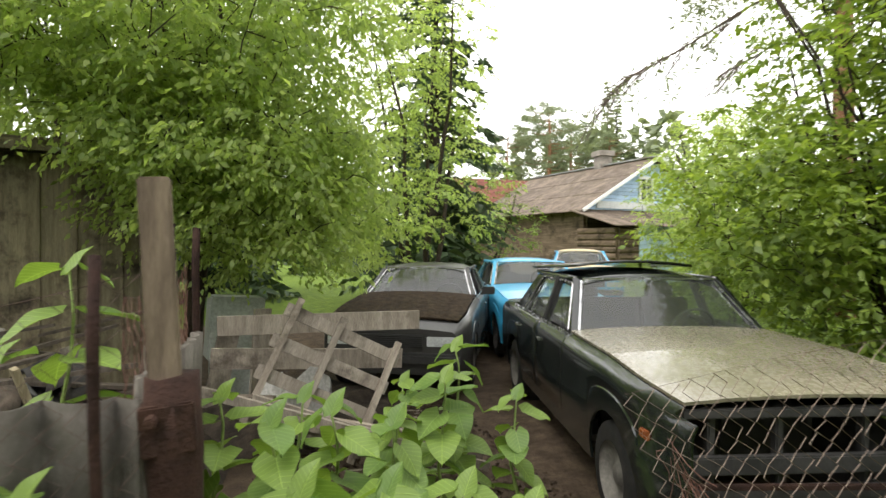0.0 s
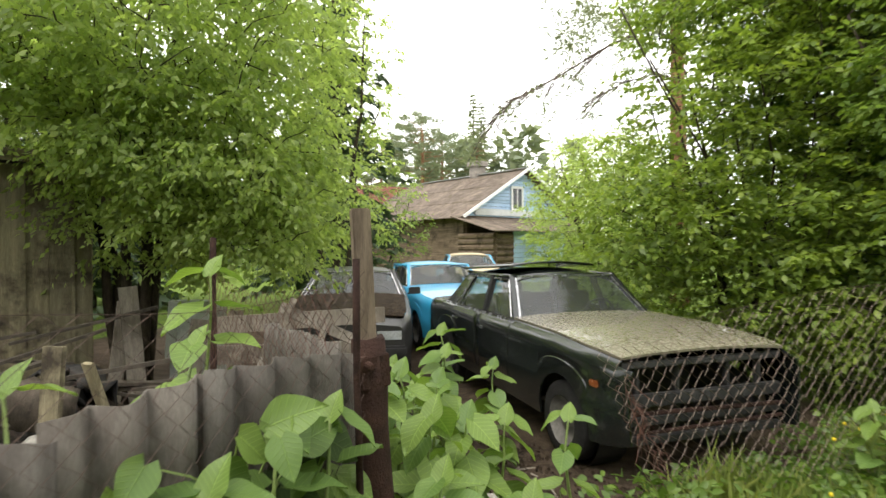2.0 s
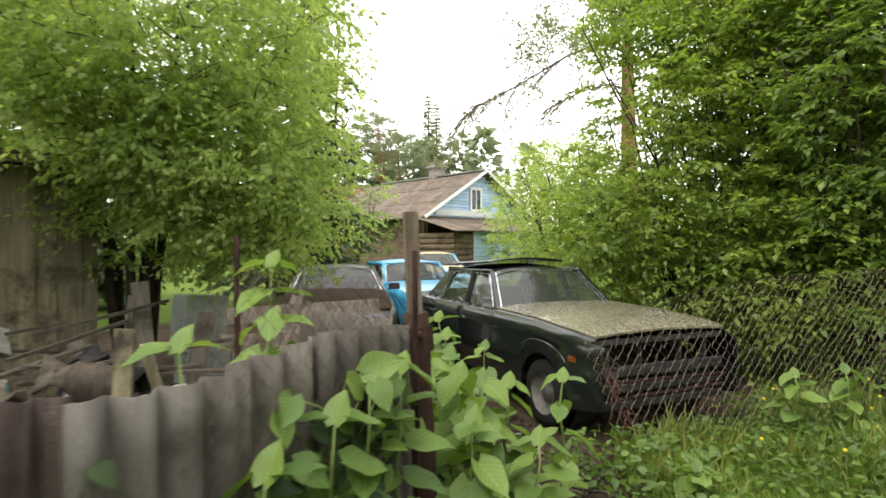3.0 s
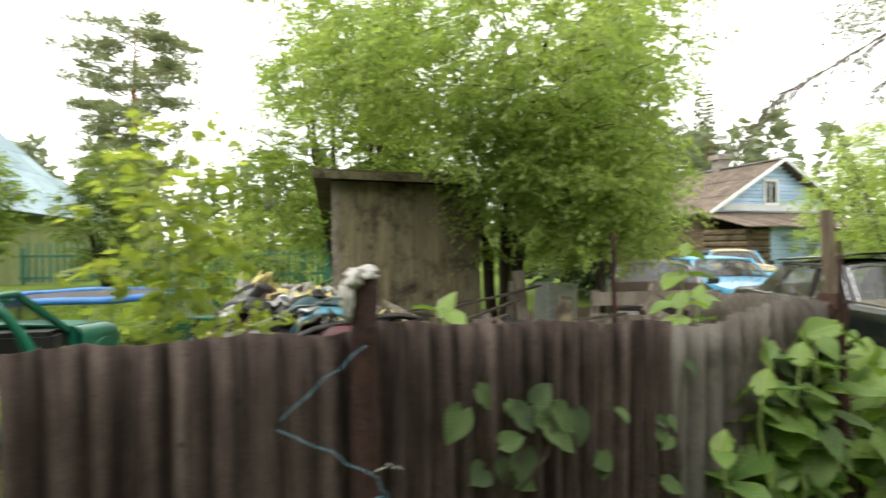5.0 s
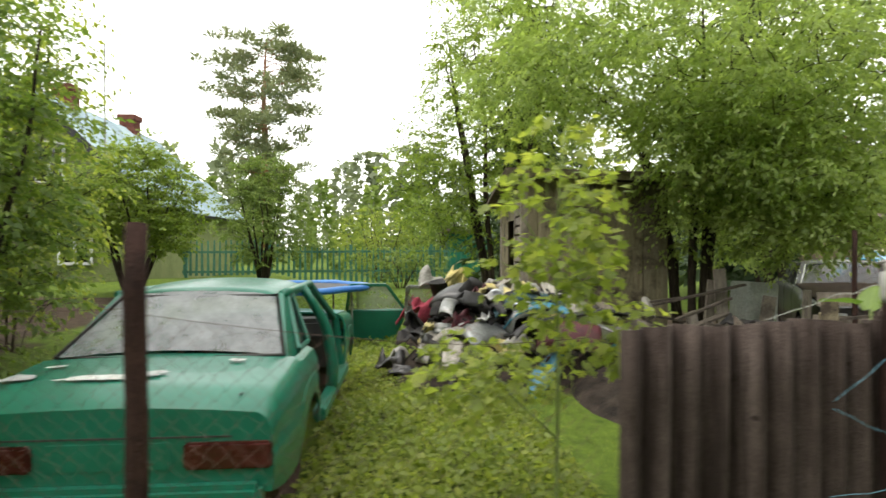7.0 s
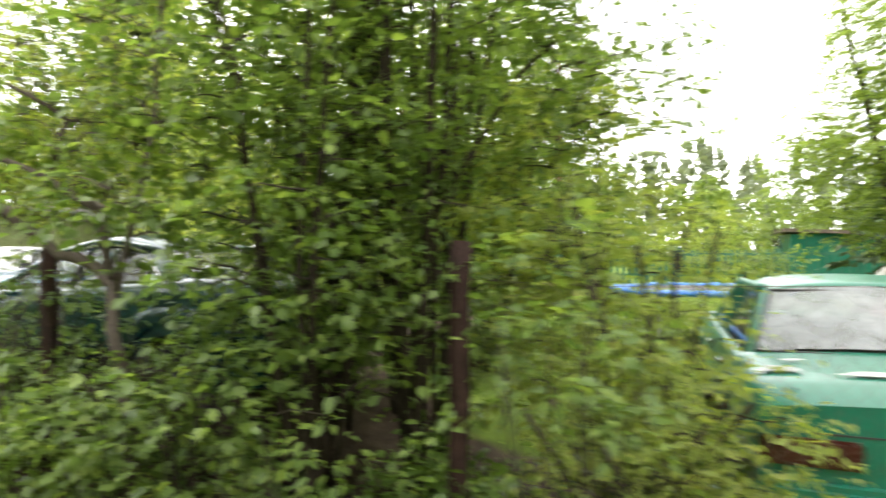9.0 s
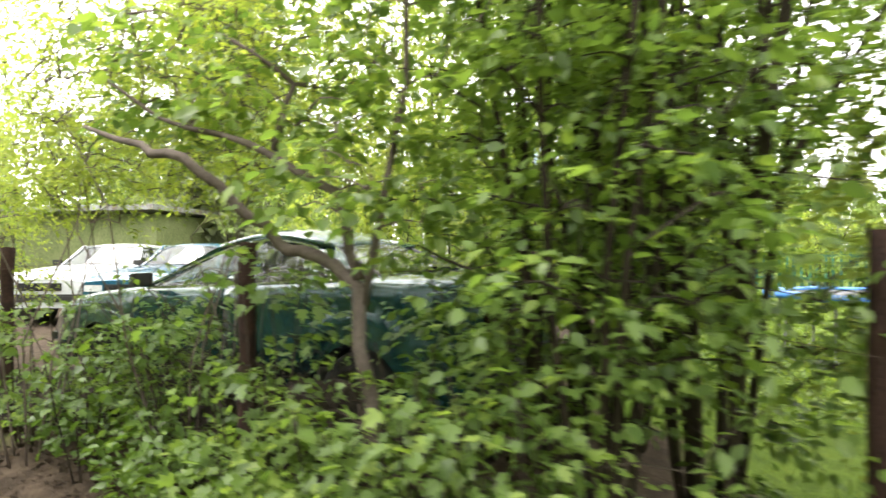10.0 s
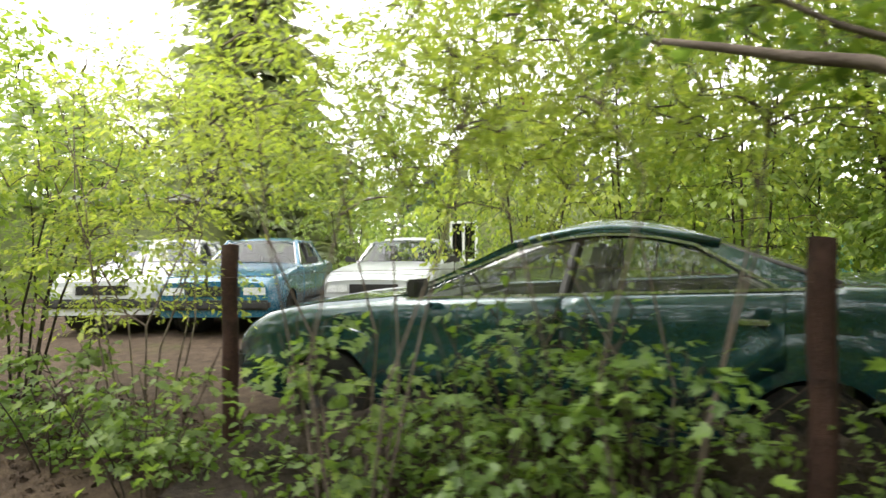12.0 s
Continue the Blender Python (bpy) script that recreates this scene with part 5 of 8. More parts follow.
# ---- blue house with a lean-to ----
def boards_wall(parent, name, pts_fn, z0, z1, step, mat):
    """Horizontal boards; pts_fn(z) gives the two ends at that height."""
    z = z0
    while z < z1 - 0.01:
        a, b = pts_fn(z + step / 2)
        if (Vector(b) - Vector(a)).length > 0.05:
            bm = bmesh.new()
            bar(bm, (*a, z + step / 2), (*b, z + step / 2), step - 0.012, 0.03) if False else None
            d = (Vector(b) - Vector(a))
            ln = d.length
            m = Matrix.Rotation(math.atan2(d.y, d.x), 4, "Z")
            mid = (Vector(a) + Vector(b)) / 2
            box(bm, (ln, 0.03, step - 0.01), Matrix.Translation((mid.x, mid.y, z + step / 2)) @ m @ Matrix.Rotation(0.08, 4, "X"))
            part(name, bm, mat, parent)
        z += step


def blue_house():
    o = Vector((15.9, 21.4))
    g, r = Vector((0.995, 0.1)), Vector((-0.1, 0.995))
    thing = empty("house", Matrix(), "weathered log house with blue gable and old roof", "house")
    hw, ln, ze, za = 3.8, 9.0, 3.1, 5.3
    P = lambda s, t: o + g * s + r * t
    # walls
    for (a, b) in (((-hw + 0.3, 0.1), (hw - 0.3, 0.1)), ((-hw + 0.3, ln - 0.3), (hw - 0.3, ln - 0.3)), ((-hw + 0.3, 0.1), (-hw + 0.3, ln - 0.3)), ((hw - 0.3, 0.1), (hw - 0.3, ln - 0.3))):
        p, q = P(*a), P(*b)
        d = q - p
        bm = bmesh.new()
        box(bm, (d.length, 0.2, ze), Matrix.Translation((*((p + q) / 2), ze / 2)) @ Matrix.Rotation(math.atan2(d.y, d.x), 4, "Z"))
        part("wall", bm, M["log"], thing)
    boards_wall(thing, "gable_board", lambda z: (tuple(P(-(hw - 0.3) * (za - z) / (za - ze), 0.0)), tuple(P((hw - 0.3) * (za - z) / (za - ze), 0.0))), ze - 0.05, za - 0.15, 0.16, M["blue_wall"])
    bm = bmesh.new()
    v = [bm.verts.new((*P(-hw + 0.3, ln - 0.3), ze)), bm.verts.new((*P(hw - 0.3, ln - 0.3), ze)), bm.verts.new((*P(0, ln - 0.3), za - 0.1))]
    bm.faces.new(v)
    part("rear_gable", bm, M["log"], thing)
    # roof slopes in overlapping sheets
    for side in (-1, 1):
        for i in range(9):
            for k in range(3):
                t0, t1 = -0.45 + i * (ln + 0.6) / 9, -0.45 + (i + 1) * (ln + 0.6) / 9 + 0.03
                k0, k1 = k / 3 * 1.08, (k + 1) / 3 * 1.08 + 0.02
                z = lambda kk: za + 0.08 - kk * (za - ze) + 0.015 * rnd.random()
                a, b = P(side * hw * k0, t0), P(side * hw * k0, t1)
                c, d = P(side * hw * k1, t1), P(side * hw * k1, t0)
                q = [Vector((*a, z(k0) - 0.02)), Vector((*b, z(k0) - 0.02)), Vector((*c, z(k1))), Vector((*d, z(k1)))]
                vv = q + [x - Vector((0, 0, 0.03)) for x in q]
                piece("roof_sheet", vv, [(0, 1, 2, 3), (7, 6, 5, 4), (0, 4, 5, 1), (1, 5, 6, 2), (2, 6, 7, 3), (3, 7, 4, 0)], M["roof_old"], thing)
        bm = bmesh.new()
        bar(bm, (*P(0, -0.5), za + 0.06), (*P(side * hw * 1.08, -0.5), ze - 0.13), 0.04, 0.13)
        part("verge_board", bm, M["white_paint"], thing, "pale blue-white verge board")
    bm = bmesh.new()
    bar(bm, (*P(0, -0.45), za + 0.11), (*P(0, ln + 0.1), za + 0.11), 0.25, 0.05)
    part("ridge_cap", bm, M["grey_metal"], thing)
    # white apron boards under the gable
    bm = bmesh.new()
    p, q = P(-hw + 0.75, -0.05), P(hw - 0.75, -0.05)
    bar(bm, (*p, ze + 0.16), (*q, ze + 0.16), 0.3, 0.05, (g.y, -g.x, 0))
    part("apron_board", bm, M["white_paint"], thing, "white painted apron board", bevel=0.008)
    # attic window
    win = empty("window", Matrix.Translation((*P(-0.35, -0.03), 3.95)) @ Matrix.Rotation(math.atan2(g.y, g.x), 4, "Z"), "", "")
    win.parent = thing
    bm = bmesh.new()
    for x in (-0.36, 0.36):
        box(bm, (0.12, 0.06, 1.1), Matrix.Translation((x, -0.03, 0)))
    for z in (-0.53, 0.53):
        box(bm, (0.84, 0.06, 0.12), Matrix.Translation((0, -0.034, z)))
    box(bm, (0.06, 0.05, 1.0), Matrix.Translation((0, -0.03, 0)))
    part("frame", bm, M["white_paint"], win, "white window frame", bevel=0.008)
    for x in (-0.165, 0.165):
        bm = bmesh.new()
        box(bm, (0.28, 0.012, 0.95), Matrix.Translation((x, -0.02, 0)))
        part("pane", bm, M["pane"], win)
    bm = bmesh.new()
    box(bm, (0.7, 0.02, 1.0), Matrix.Translation((0, 0.03, 0)))
    part("dark_backing", bm, M["dark_plastic"], win)
    # chimney
    ch = empty("chimney", Matrix.Translation((*P(0.1, 3.2), za - 0.35)), "", "")
    ch.parent = thing
    for i in range(9):
        bm = bmesh.new()
        w = 0.62 if i < 7 else 0.8
        box(bm, (w, w, 0.125), Matrix.Translation((0, 0, 0.07 + i * 0.13)))
        part("brick_course", bm, M["chimney_grey"], ch, bevel=0.008)
    # lean-to: log walls, blue door wall, plank roof
    y0, y1, x0, x1 = -2.2, 0.0, -3.9, 2.6
    z = 0.1
    while z < 2.2:
        v, f = tube_arrays([(*P(x0, y0), z + 0.12), (*P(x0 + 0.95, y0), z + 0.12)], [0.13, 0.13], 8)
        piece("log", v, f, M["log"], thing)
        v, f = tube_arrays([(*P(x0, y0), z + 0.12), (*P(x0, y1), z + 0.12)], [0.13, 0.13], 8)
        piece("log", v, f, M["log"], thing)
        z += 0.24
    boards_wall(thing, "blue_board", lambda z: (tuple(P(x0 + 1.05, y0)), tuple(P(x0 + 4.3, y0))), 0.1, 2.3, 0.19, M["blue_wall"])
    boards_wall(thing, "wall_board", lambda z: (tuple(P(x0 + 4.35, y0)), tuple(P(x1, y0))), 0.1, 2.3, 0.2, M["log"])
    bm = bmesh.new()
    box(bm, (x1 - x0 - 0.2, 0.1, 2.2), Matrix.Translation((*P((x0 + x1) / 2, y0 + 0.2), 1.15)) @ Matrix.Rotation(math.atan2(g.y, g.x), 4, "Z"))
    part("lean_to_wall", bm, M["log"], thing)
    n = 14
    for i in range(n):
        s0, s1 = x0 - 0.5 + i * (x1 - x0 + 0.9) / n, x0 - 0.5 + (i + 1) * (x1 - x0 + 0.9) / n
        j = 0.05 * rnd.random()
        q = [Vector((*P(s0, y0 - 0.5 - j), 2.32 + j)), Vector((*P(s1, y0 - 0.5 - j), 2.32 + 0.04 * rnd.random())), Vector((*P(s1, y1 + 0.05), 3.02)), Vector((*P(s0, y1 + 0.05), 3.02))]
        vv = q + [x - Vector((0, 0, 0.04)) for x in q]
        piece("roof_board", vv, [(0, 1, 2, 3), (7, 6, 5, 4), (0, 4, 5, 1), (1, 5, 6, 2), (2, 6, 7, 3), (3, 7, 4, 0)], M["roof_old"], thing)


blue_house()


# ---- green house with a pale blue roof ----
def green_house():
    thing = empty("house", Matrix(), "green boarded house with a pale blue roof", "house")
    ax, ex = -17.55, -13.9           # ridge and eave
    y0, y1, za, ze = 19.3, 29.3, 6.85, 3.2
    wx = -21.2
    for p, q in (((ex - 0.3, y0 + 0.3), (ex - 0.3, y1)), ((wx + 0.3, y0 + 0.3), (wx + 0.3, y1)), ((wx + 0.3, y0 + 0.3), (ex - 0.3, y0 + 0.3)), ((wx + 0.3, y1), (ex - 0.3, y1))):
        d = Vector(q) - Vector(p)
        bm = bmesh.new()
        box(bm, (d.length, 0.2, ze + 0.1), Matrix.Translation(((p[0] + q[0]) / 2, (p[1] + q[1]) / 2, ze / 2)) @ Matrix.Rotation(math.atan2(d.y, d.x), 4, "Z"))
        part("wall", bm, M["green_wall"], thing)
    boards_wall(thing, "gable_board", lambda z: ((ax - 3.3 * (za - z) / (za - ze), y0 + 0.12), (ax + 3.3 * (za - z) / (za - ze), y0 + 0.12)), ze, za - 0.2, 0.2, M["green_wall"])
    boards_wall(thing, "wall_board", lambda z: ((wx + 0.25, y0 + 0.17), (ex - 0.25, y0 + 0.17)), 0.5, ze, 0.2, M["green_wall"])
    # roof sheets, with a half-hip at the far end
    for side in (-1, 1):
        e = ex + 0.35 if side > 0 else wx - 0.35
        for i in range(10):
            for k in range(4):
                t0, t1 = y0 - 0.4 + i * (y1 - y0 + 0.6) / 10, y0 - 0.4 + (i + 1) * (y1 - y0 + 0.6) / 10 + 0.03
                k0, k1 = k / 4, (k + 1) / 4 + 0.02
                X = lambda kk: ax + (e - ax) * kk
                Z = lambda kk: za - (za - ze + 0.2) * kk
                if t0 > y1 - 1.2 and k0 < 0.3:
                    continue
                q = [Vector((X(k0), t0, Z(k0))), Vector((X(k0), t1, Z(k0))), Vector((X(k1), t1, Z(k1) + 0.02)), Vector((X(k1), t0, Z(k1) + 0.02))]
                vv = q + [x - Vector((0, 0, 0.03)) for x in q]
                piece("roof_sheet", vv, [(0, 1, 2, 3), (7, 6, 5, 4), (0, 4, 5, 1), (1, 5, 6, 2), (2, 6, 7, 3), (3, 7, 4, 0)], M["roof_blue"], thing)
        bm = bmesh.new()
        bar(bm, (ax, y0 - 0.42, za - 0.05), (e, y0 - 0.42, ze - 0.25), 0.05, 0.22)
        part("verge_board", bm, M["dark_plastic"], thing, "dark green verge board")
    bm = bmesh.new()
    bar(bm, (ex + 0.32, y0 - 0.4, ze - 0.28), (ex + 0.32, y1 + 0.2, ze - 0.28), 0.05, 0.16)
    part("eaves_board", bm, M["dark_plastic"], thing)
    for y, h in ((21.2, 0.75), (25.8, 0.7)):
        ch = empty("chimney", Matrix.Translation((ax, y, za - 0.3)), "", "")
        ch.parent = thing
        for i in range(8):
            bm = bmesh.new()
            w = 0.62 if i < 6 else 0.74
            box(bm, (w, w, 0.105), Matrix.Translation((0, 0, 0.05 + i * 0.11)))
            part("brick_course", bm, M["brick"], ch, bevel=0.006)
    v, f = tube_arrays([(ax + 2.5, 19.0, 3.0), (ax + 2.5, 19.0, 8.2)], [0.03, 0.02], 5)
    piece("aerial", v, f, M["grey_metal"], thing, "thin metal aerial mast")
    # windows of the gable end
    for x, z, w, h in ((-18.6, 4.5, 0.9, 1.3), (-17.0, 4.4, 0.9, 1.3), (-19.3, 1.8, 1.0, 1.4), (-16.2, 1.8, 1.0, 1.4)):
        win = empty("window", Matrix.Translation((x, y0 + 0.06, z)), "", "")
        win.parent = thing
        bm = bmesh.new()
        for xx in (-w / 2, w / 2, 0):
            box(bm, (0.09, 0.07, h + 0.1), Matrix.Translation((xx, 0, 0)))
        for zz in (-h / 2, h / 2):
            box(bm, (w + 0.1, 0.074, 0.09), Matrix.Translation((0, 0, zz)))
        part("frame", bm, M["white_paint"], win, "white window frame")
        for xx in (-w / 4, w / 4):
            bm = bmesh.new()
            box(bm, (w / 2 - 0.09, 0.012, h - 0.09), Matrix.Translation((xx, 0.01, 0)))
            part("pane", bm, M["pane"], win)
        bm = bmesh.new()
        box(bm, (w, 0.02, h), Matrix.Translation((0, 0.035, 0)))
        part("dark_backing", bm, M["dark_plastic"], win)


green_house()


# ---- green picket fence ----
def picket_fence():
    thing = empty("picket_fence", Matrix(), "dark green wooden picket fence behind the lawn", "fence")
    y = 20.6
    bm = bmesh.new()
    box(bm, (0.1, 0.02, 1.25), Matrix.Translation((0, 0, 0.62)))
    top = [v for v in bm.verts if v.co.z > 1]
    for v in top:
        v.co.x *= 0.45
    me = bpy.data.meshes.new("picket")
    bm.to_mesh(me)
    bm.free()
    me.materials.append(M["green_fence"])
    x = -13.2
    while x < -1.5:
        ob = new("picket", me)
        ob.parent = thing
        ob.matrix_local = pose(x, y + 0.02 * math.sin(x), gz(x, y) + 0.1, 0, rnd.uniform(-1.5, 1.5), 0)
        x += 0.2
    bm = bmesh.new()
    for z in (0.75, 1.45):
        bar(bm, (-13.3, y + 0.05, z), (-1.4, y + 0.05, z), 0.05, 0.08)
    part("rail", bm, M["green_fence"], thing)
    # posts
    for x in np.arange(-13.2, -1.4, 2.9):
        bm = bmesh.new()
        box(bm, (0.1, 0.1, 1.5), Matrix.Translation((float(x), y + 0.12, 0.95)))
        part("fence_post", bm, M["green_fence"], thing)


picket_fence()


# ---- trampoline ----
def trampoline(x, y, r):
    thing = empty("trampoline", Matrix.Translation((x, y, gz(x, y))), "round trampoline with a blue safety pad", "trampoline")
    v, f = [], []
    seg = 36
    for k in range(seg):
        a = 2 * math.pi * k / seg
        for rr, z in ((r, 0.86), (r, 0.93), (r - 0.14, 0.95), (r - 0.28, 0.93), (r - 0.28, 0.88)):
            v.append((rr * math.cos(a), rr * math.sin(a), z + 0.008 * math.sin(7 * a)))
    for k in range(seg):
        j = (k + 1) % seg
        for i in range(5):
            f.append((k * 5 + i, j * 5 + i, j * 5 + (i + 1) % 5, k * 5 + (i + 1) % 5))
    piece("safety_pad", v, f, M["blue_pvc"], thing, "blue padded ring", True)
    bm = bmesh.new()
    bmesh.ops.create_circle(bm, cap_ends=True, segments=36, radius=r - 0.27, matrix=Matrix.Translation((0, 0, 0.905)))
    part("jump_mat", bm, M["dark_plastic"], thing)
    for k in range(4):
        a = math.pi / 4 + k * math.pi / 2
        pts = [(r * 0.9 * math.cos(a - 0.3), r * 0.9 * math.sin(a - 0.3), 0.86), (r * 0.92 * math.cos(a - 0.3), r * 0.92 * math.sin(a - 0.3), 0.02),
               (r * 0.92 * math.cos(a + 0.3), r * 0.92 * math.sin(a + 0.3), 0.02), (r * 0.9 * math.cos(a + 0.3), r * 0.9 * math.sin(a + 0.3), 0.86)]
        v, f = tube_arrays(pts, [0.02] * 4, 6)
        piece("leg", v, f, M["grey_metal"], thing)


trampoline(-7.35, 10.1, 1.35)


# ---- junk ----
def loose_door(m, mat, label):
    """A car door with its window frame and pane, standing on its edge."""
    thing = empty("scrap_door", m, label, "car door")
    v = [(-0.5, 0, 0.35), (-0.32, 0, 0.0), (0.42, 0, 0.0), (0.48, 0, 0.1), (0.5, 0, 0.55), (-0.52, 0, 0.55)]
    vv = [Vector(p) for p in v] + [Vector((p[0] * 0.97, 0.09, p[2])) for p in v]
    n = len(v)
    f = [tuple(range(n)), tuple(range(2 * n - 1, n - 1, -1))] + [((i + 1) % n, i, n + i, n + (i + 1) % n) for i in range(n)]
    ob = piece("panel", vv, f, mat, thing)
    ob.modifiers.new("round", "BEVEL").width = 0.02
    bm = bmesh.new()
    for p, q in (((-0.5, 0.05, 0.55), (-0.2, 0.07, 0.97)), ((-0.2, 0.07, 0.97), (0.42, 0.07, 0.98)), ((0.42, 0.07, 0.98), (0.47, 0.05, 0.55))):
        bar(bm, p, q, 0.05, 0.05, (0, 1, 0))
    part("window_frame", bm, mat, thing, bevel=0.01)
    bm = bmesh.new()
    vs = [bm.verts.new(p) for p in ((-0.47, 0.055, 0.55), (0.45, 0.055, 0.55), (0.4, 0.07, 0.96), (-0.2, 0.07, 0.96))]
    bm.faces.new(vs)
    part("pane", bm, M["glass_foggy_sky"], thing)
    bm = bmesh.new()
    box(bm, (0.16, 0.03, 0.03), Matrix.Translation((-0.36, -0.015, 0.47)))
    part("handle", bm, M["dark_plastic"], thing, bevel=0.008)
    return thing


loose_door(pose(-5.93, 10.1, gz(-5.93, 10.1), -6, 0, 184), M["green_body"], "green car door leaning on the junk pile")
loose_door(pose(-4.9, 9.6, gz(-4.9, 9.6), -14, 0, 170), M["grey_metal"], "grey bare car door frame on the junk pile")


def crumple(name, label, category, m, size, mat, seed, group="junk pile"):
    """A crumpled sheet or bag: a bent, folded slab."""
    r = random.Random(seed)
    bm = bmesh.new()
    bmesh.ops.create_grid(bm, x_segments=8, y_segments=6, size=0.5)
    o = Vector((r.random() * 50, r.random() * 50, r.random() * 50))
    for v in bm.verts:
        p = v.co.copy()
        v.co = Vector((p.x * size[0], p.y * size[1], size[2] * (1.3 * noise.noise(p * 2.2 + o) + 0.5 * noise.noise(p * 6 + o) + 0.45 - 1.2 * p.length_squared)))
    ob = part(name, bm, mat, None, smooth=True)
    mod = ob.modifiers.new("thick", "SOLIDIFY")
    mod.thickness = 0.02
    ob.matrix_world = m
    return tagged(ob, label, category, group)


def bent_panel(name, label, m, ln, wd, curve, mat, group="junk pile"):
    """A curved body panel such as a bumper or wing: a bowed channel."""
    v, f = [], []
    n = 14
    prof = [(-0.5, 0.0), (-0.46, 0.35), (-0.2, 0.5), (0.2, 0.46), (0.46, 0.3), (0.5, -0.05)]
    for i in range(n + 1):
        u = i / n - 0.5
        for a, b in prof:
            v.append((u * ln, a * wd - curve * (2 * u) ** 2 * ln * 0.3, b * wd * 0.5 - curve * 0.3 * (2 * u) ** 4))
    k = len(prof)
    for i in range(n):
        for j in range(k - 1):
            f.append((i * k + j, (i + 1) * k + j, (i + 1) * k + j + 1, i * k + j + 1))
    ob = piece(name, v, f, mat, None, "", True)
    mod = ob.modifiers.new("thick", "SOLIDIFY")
    mod.thickness = 0.012
    ob.matrix_world = m
    return tagged(ob, label, "car part", group)


def mound(name, label, x, y, rx, ry, h, mat, seed):
    bm = bmesh.new()
    bmesh.ops.create_grid(bm, x_segments=26, y_segments=22, size=1.0)
    o = Vector((seed * 3.1, seed * 1.7, 0))
    for v in bm.verts:
        p = v.co.copy()
        k = max(0.0, 1 - p.length_squared)
        v.co = Vector((p.x * rx, p.y * ry, h * k ** 0.8 * (0.75 + 0.5 * noise.noise(p * 2.4 + o)) + 0.12 * k * noise.noise(p * 9 + o) - 0.05))
    ob = part(name, bm, mat, None, smooth=True)
    ob.matrix_world = at(x, y, 20)
    return tagged(ob, label, "rubbish heap", kind="")


mound("rubbish_heap", "dark heap of rotten rubbish and soil", -4.0, 7.3, 1.7, 0.95, 0.92, M["soil_dark"], 1)
mound("rubbish_heap", "dark heap of scrap behind the slate fence", -2.2, 6.0, 1.5, 1.5, 0.68, M["soil_dark"], 2)
mound("rubbish_heap", "dark heap of branches and boards", -0.3, 7.2, 1.3, 1.2, 0.35, M["soil_dark"], 3)

mound("rubbish_heap", "low heap of rags and scrap by the shed", -4.7, 9.2, 0.75, 0.9, 0.75, M["soil_dark"], 4)

# big recognisable pieces of the heap
bent_panel("bumper", "dark teal plastic car bumper on the heap", pose(-3.9, 6.9, 1.0, 20, 4, 8), 1.0, 0.2, 0.6, M["teal_scrap"])
bent_panel("bumper", "blue-grey plastic car bumper on the heap", pose(-3.75, 6.75, 0.9, 35, 8, -6), 0.95, 0.13, 0.7, M["blue_panel"])
bent_panel("bumper", "black plastic car bumper on the heap", pose(-3.6, 6.62, 0.78, -10, -6, 15), 1.5, 0.2, 0.4, M["dark_plastic"])
bent_panel("wing_panel", "dark car wing lying on the heap", pose(-4.5, 7.2, 0.95, 30, 20, -30), 1.0, 0.4, 0.5, M["dark_body"])
bent_panel("wing_panel", "dull grey car wing on the heap", pose(-4.4, 6.7, 0.62, 40, 10, 40), 0.9, 0.3, 0.4, M["grey_metal"])
bent_panel("wing_panel", "maroon car panel at the heap foot", pose(-3.6, 6.45, 0.62, 75, 4, 4), 0.75, 0.32, 0.15, M["maroon"])
bent_panel("bumper", "grey bumper on the heap", pose(-4.75, 7.3, 0.9, 15, 10, 60), 1.2, 0.18, 0.5, M["grey_metal"])
bent_panel("bumper", "dark bumper strip on the heap", pose(-4.2, 6.8, 0.85, 50, -14, 20), 1.1, 0.09, 0.6, M["seat_dark"])
bent_panel("bumper", "thin grey trim strip on the heap", pose(-3.3, 6.6, 0.72, 30, 12, -24), 1.1, 0.06, 0.5, M["grey_metal"])
bent_panel("bumper", "thin black trim strip on the heap", pose(-4.6, 6.5, 0.5, 30, -22, 34), 1.2, 0.07, 0.5, M["dark_plastic"])
mats = ["white_plastic", "seat_dark", "yellow_cloth", "dark_plastic", "grey_metal", "seat_dark", "silver_body", "rubble", "blue_panel", "dark_plastic", "maroon", "dark_body"]
words = {"white_plastic": "dirty white plastic sheet", "red_cloth": "faded red cloth bundle", "yellow_cloth": "torn yellow seat foam", "dark_plastic": "black plastic trim piece",
         "grey_metal": "bent grey metal sheet", "seat_dark": "dark cloth seat remains", "silver_body": "crumpled silver body panel", "rubble": "pale cardboard scrap",
         "blue_panel": "blue plastic trim piece", "maroon": "crumpled maroon plastic panel", "dark_body": "crumpled dark body panel"}
jr = random.Random(5)
for k in range(96):
    a, rr = jr.random() * 6.28, math.sqrt(jr.random())
    x, y = -4.05 + 1.55 * rr * math.cos(a), 7.2 + 0.8 * rr * math.sin(a)
    top = 0.92 * max(0.05, 1 - rr * rr) ** 0.8
    mt = mats[jr.randrange(len(mats))]
    nm = {"red_cloth": "cloth", "yellow_cloth": "foam", "seat_dark": "cloth", "rubble": "cardboard"}.get(mt, "scrap_panel")
    crumple(nm, words[mt] + " on the junk heap", "scrap", pose(x, y, 0.05 + top + 0.1 * jr.random(), jr.uniform(-50, 50), jr.uniform(-40, 40), jr.random() * 360),
            (0.3 + 0.4 * jr.random(), 0.1 + 0.16 * jr.random(), 0.07 + 0.1 * jr.random()), M[mt], k)
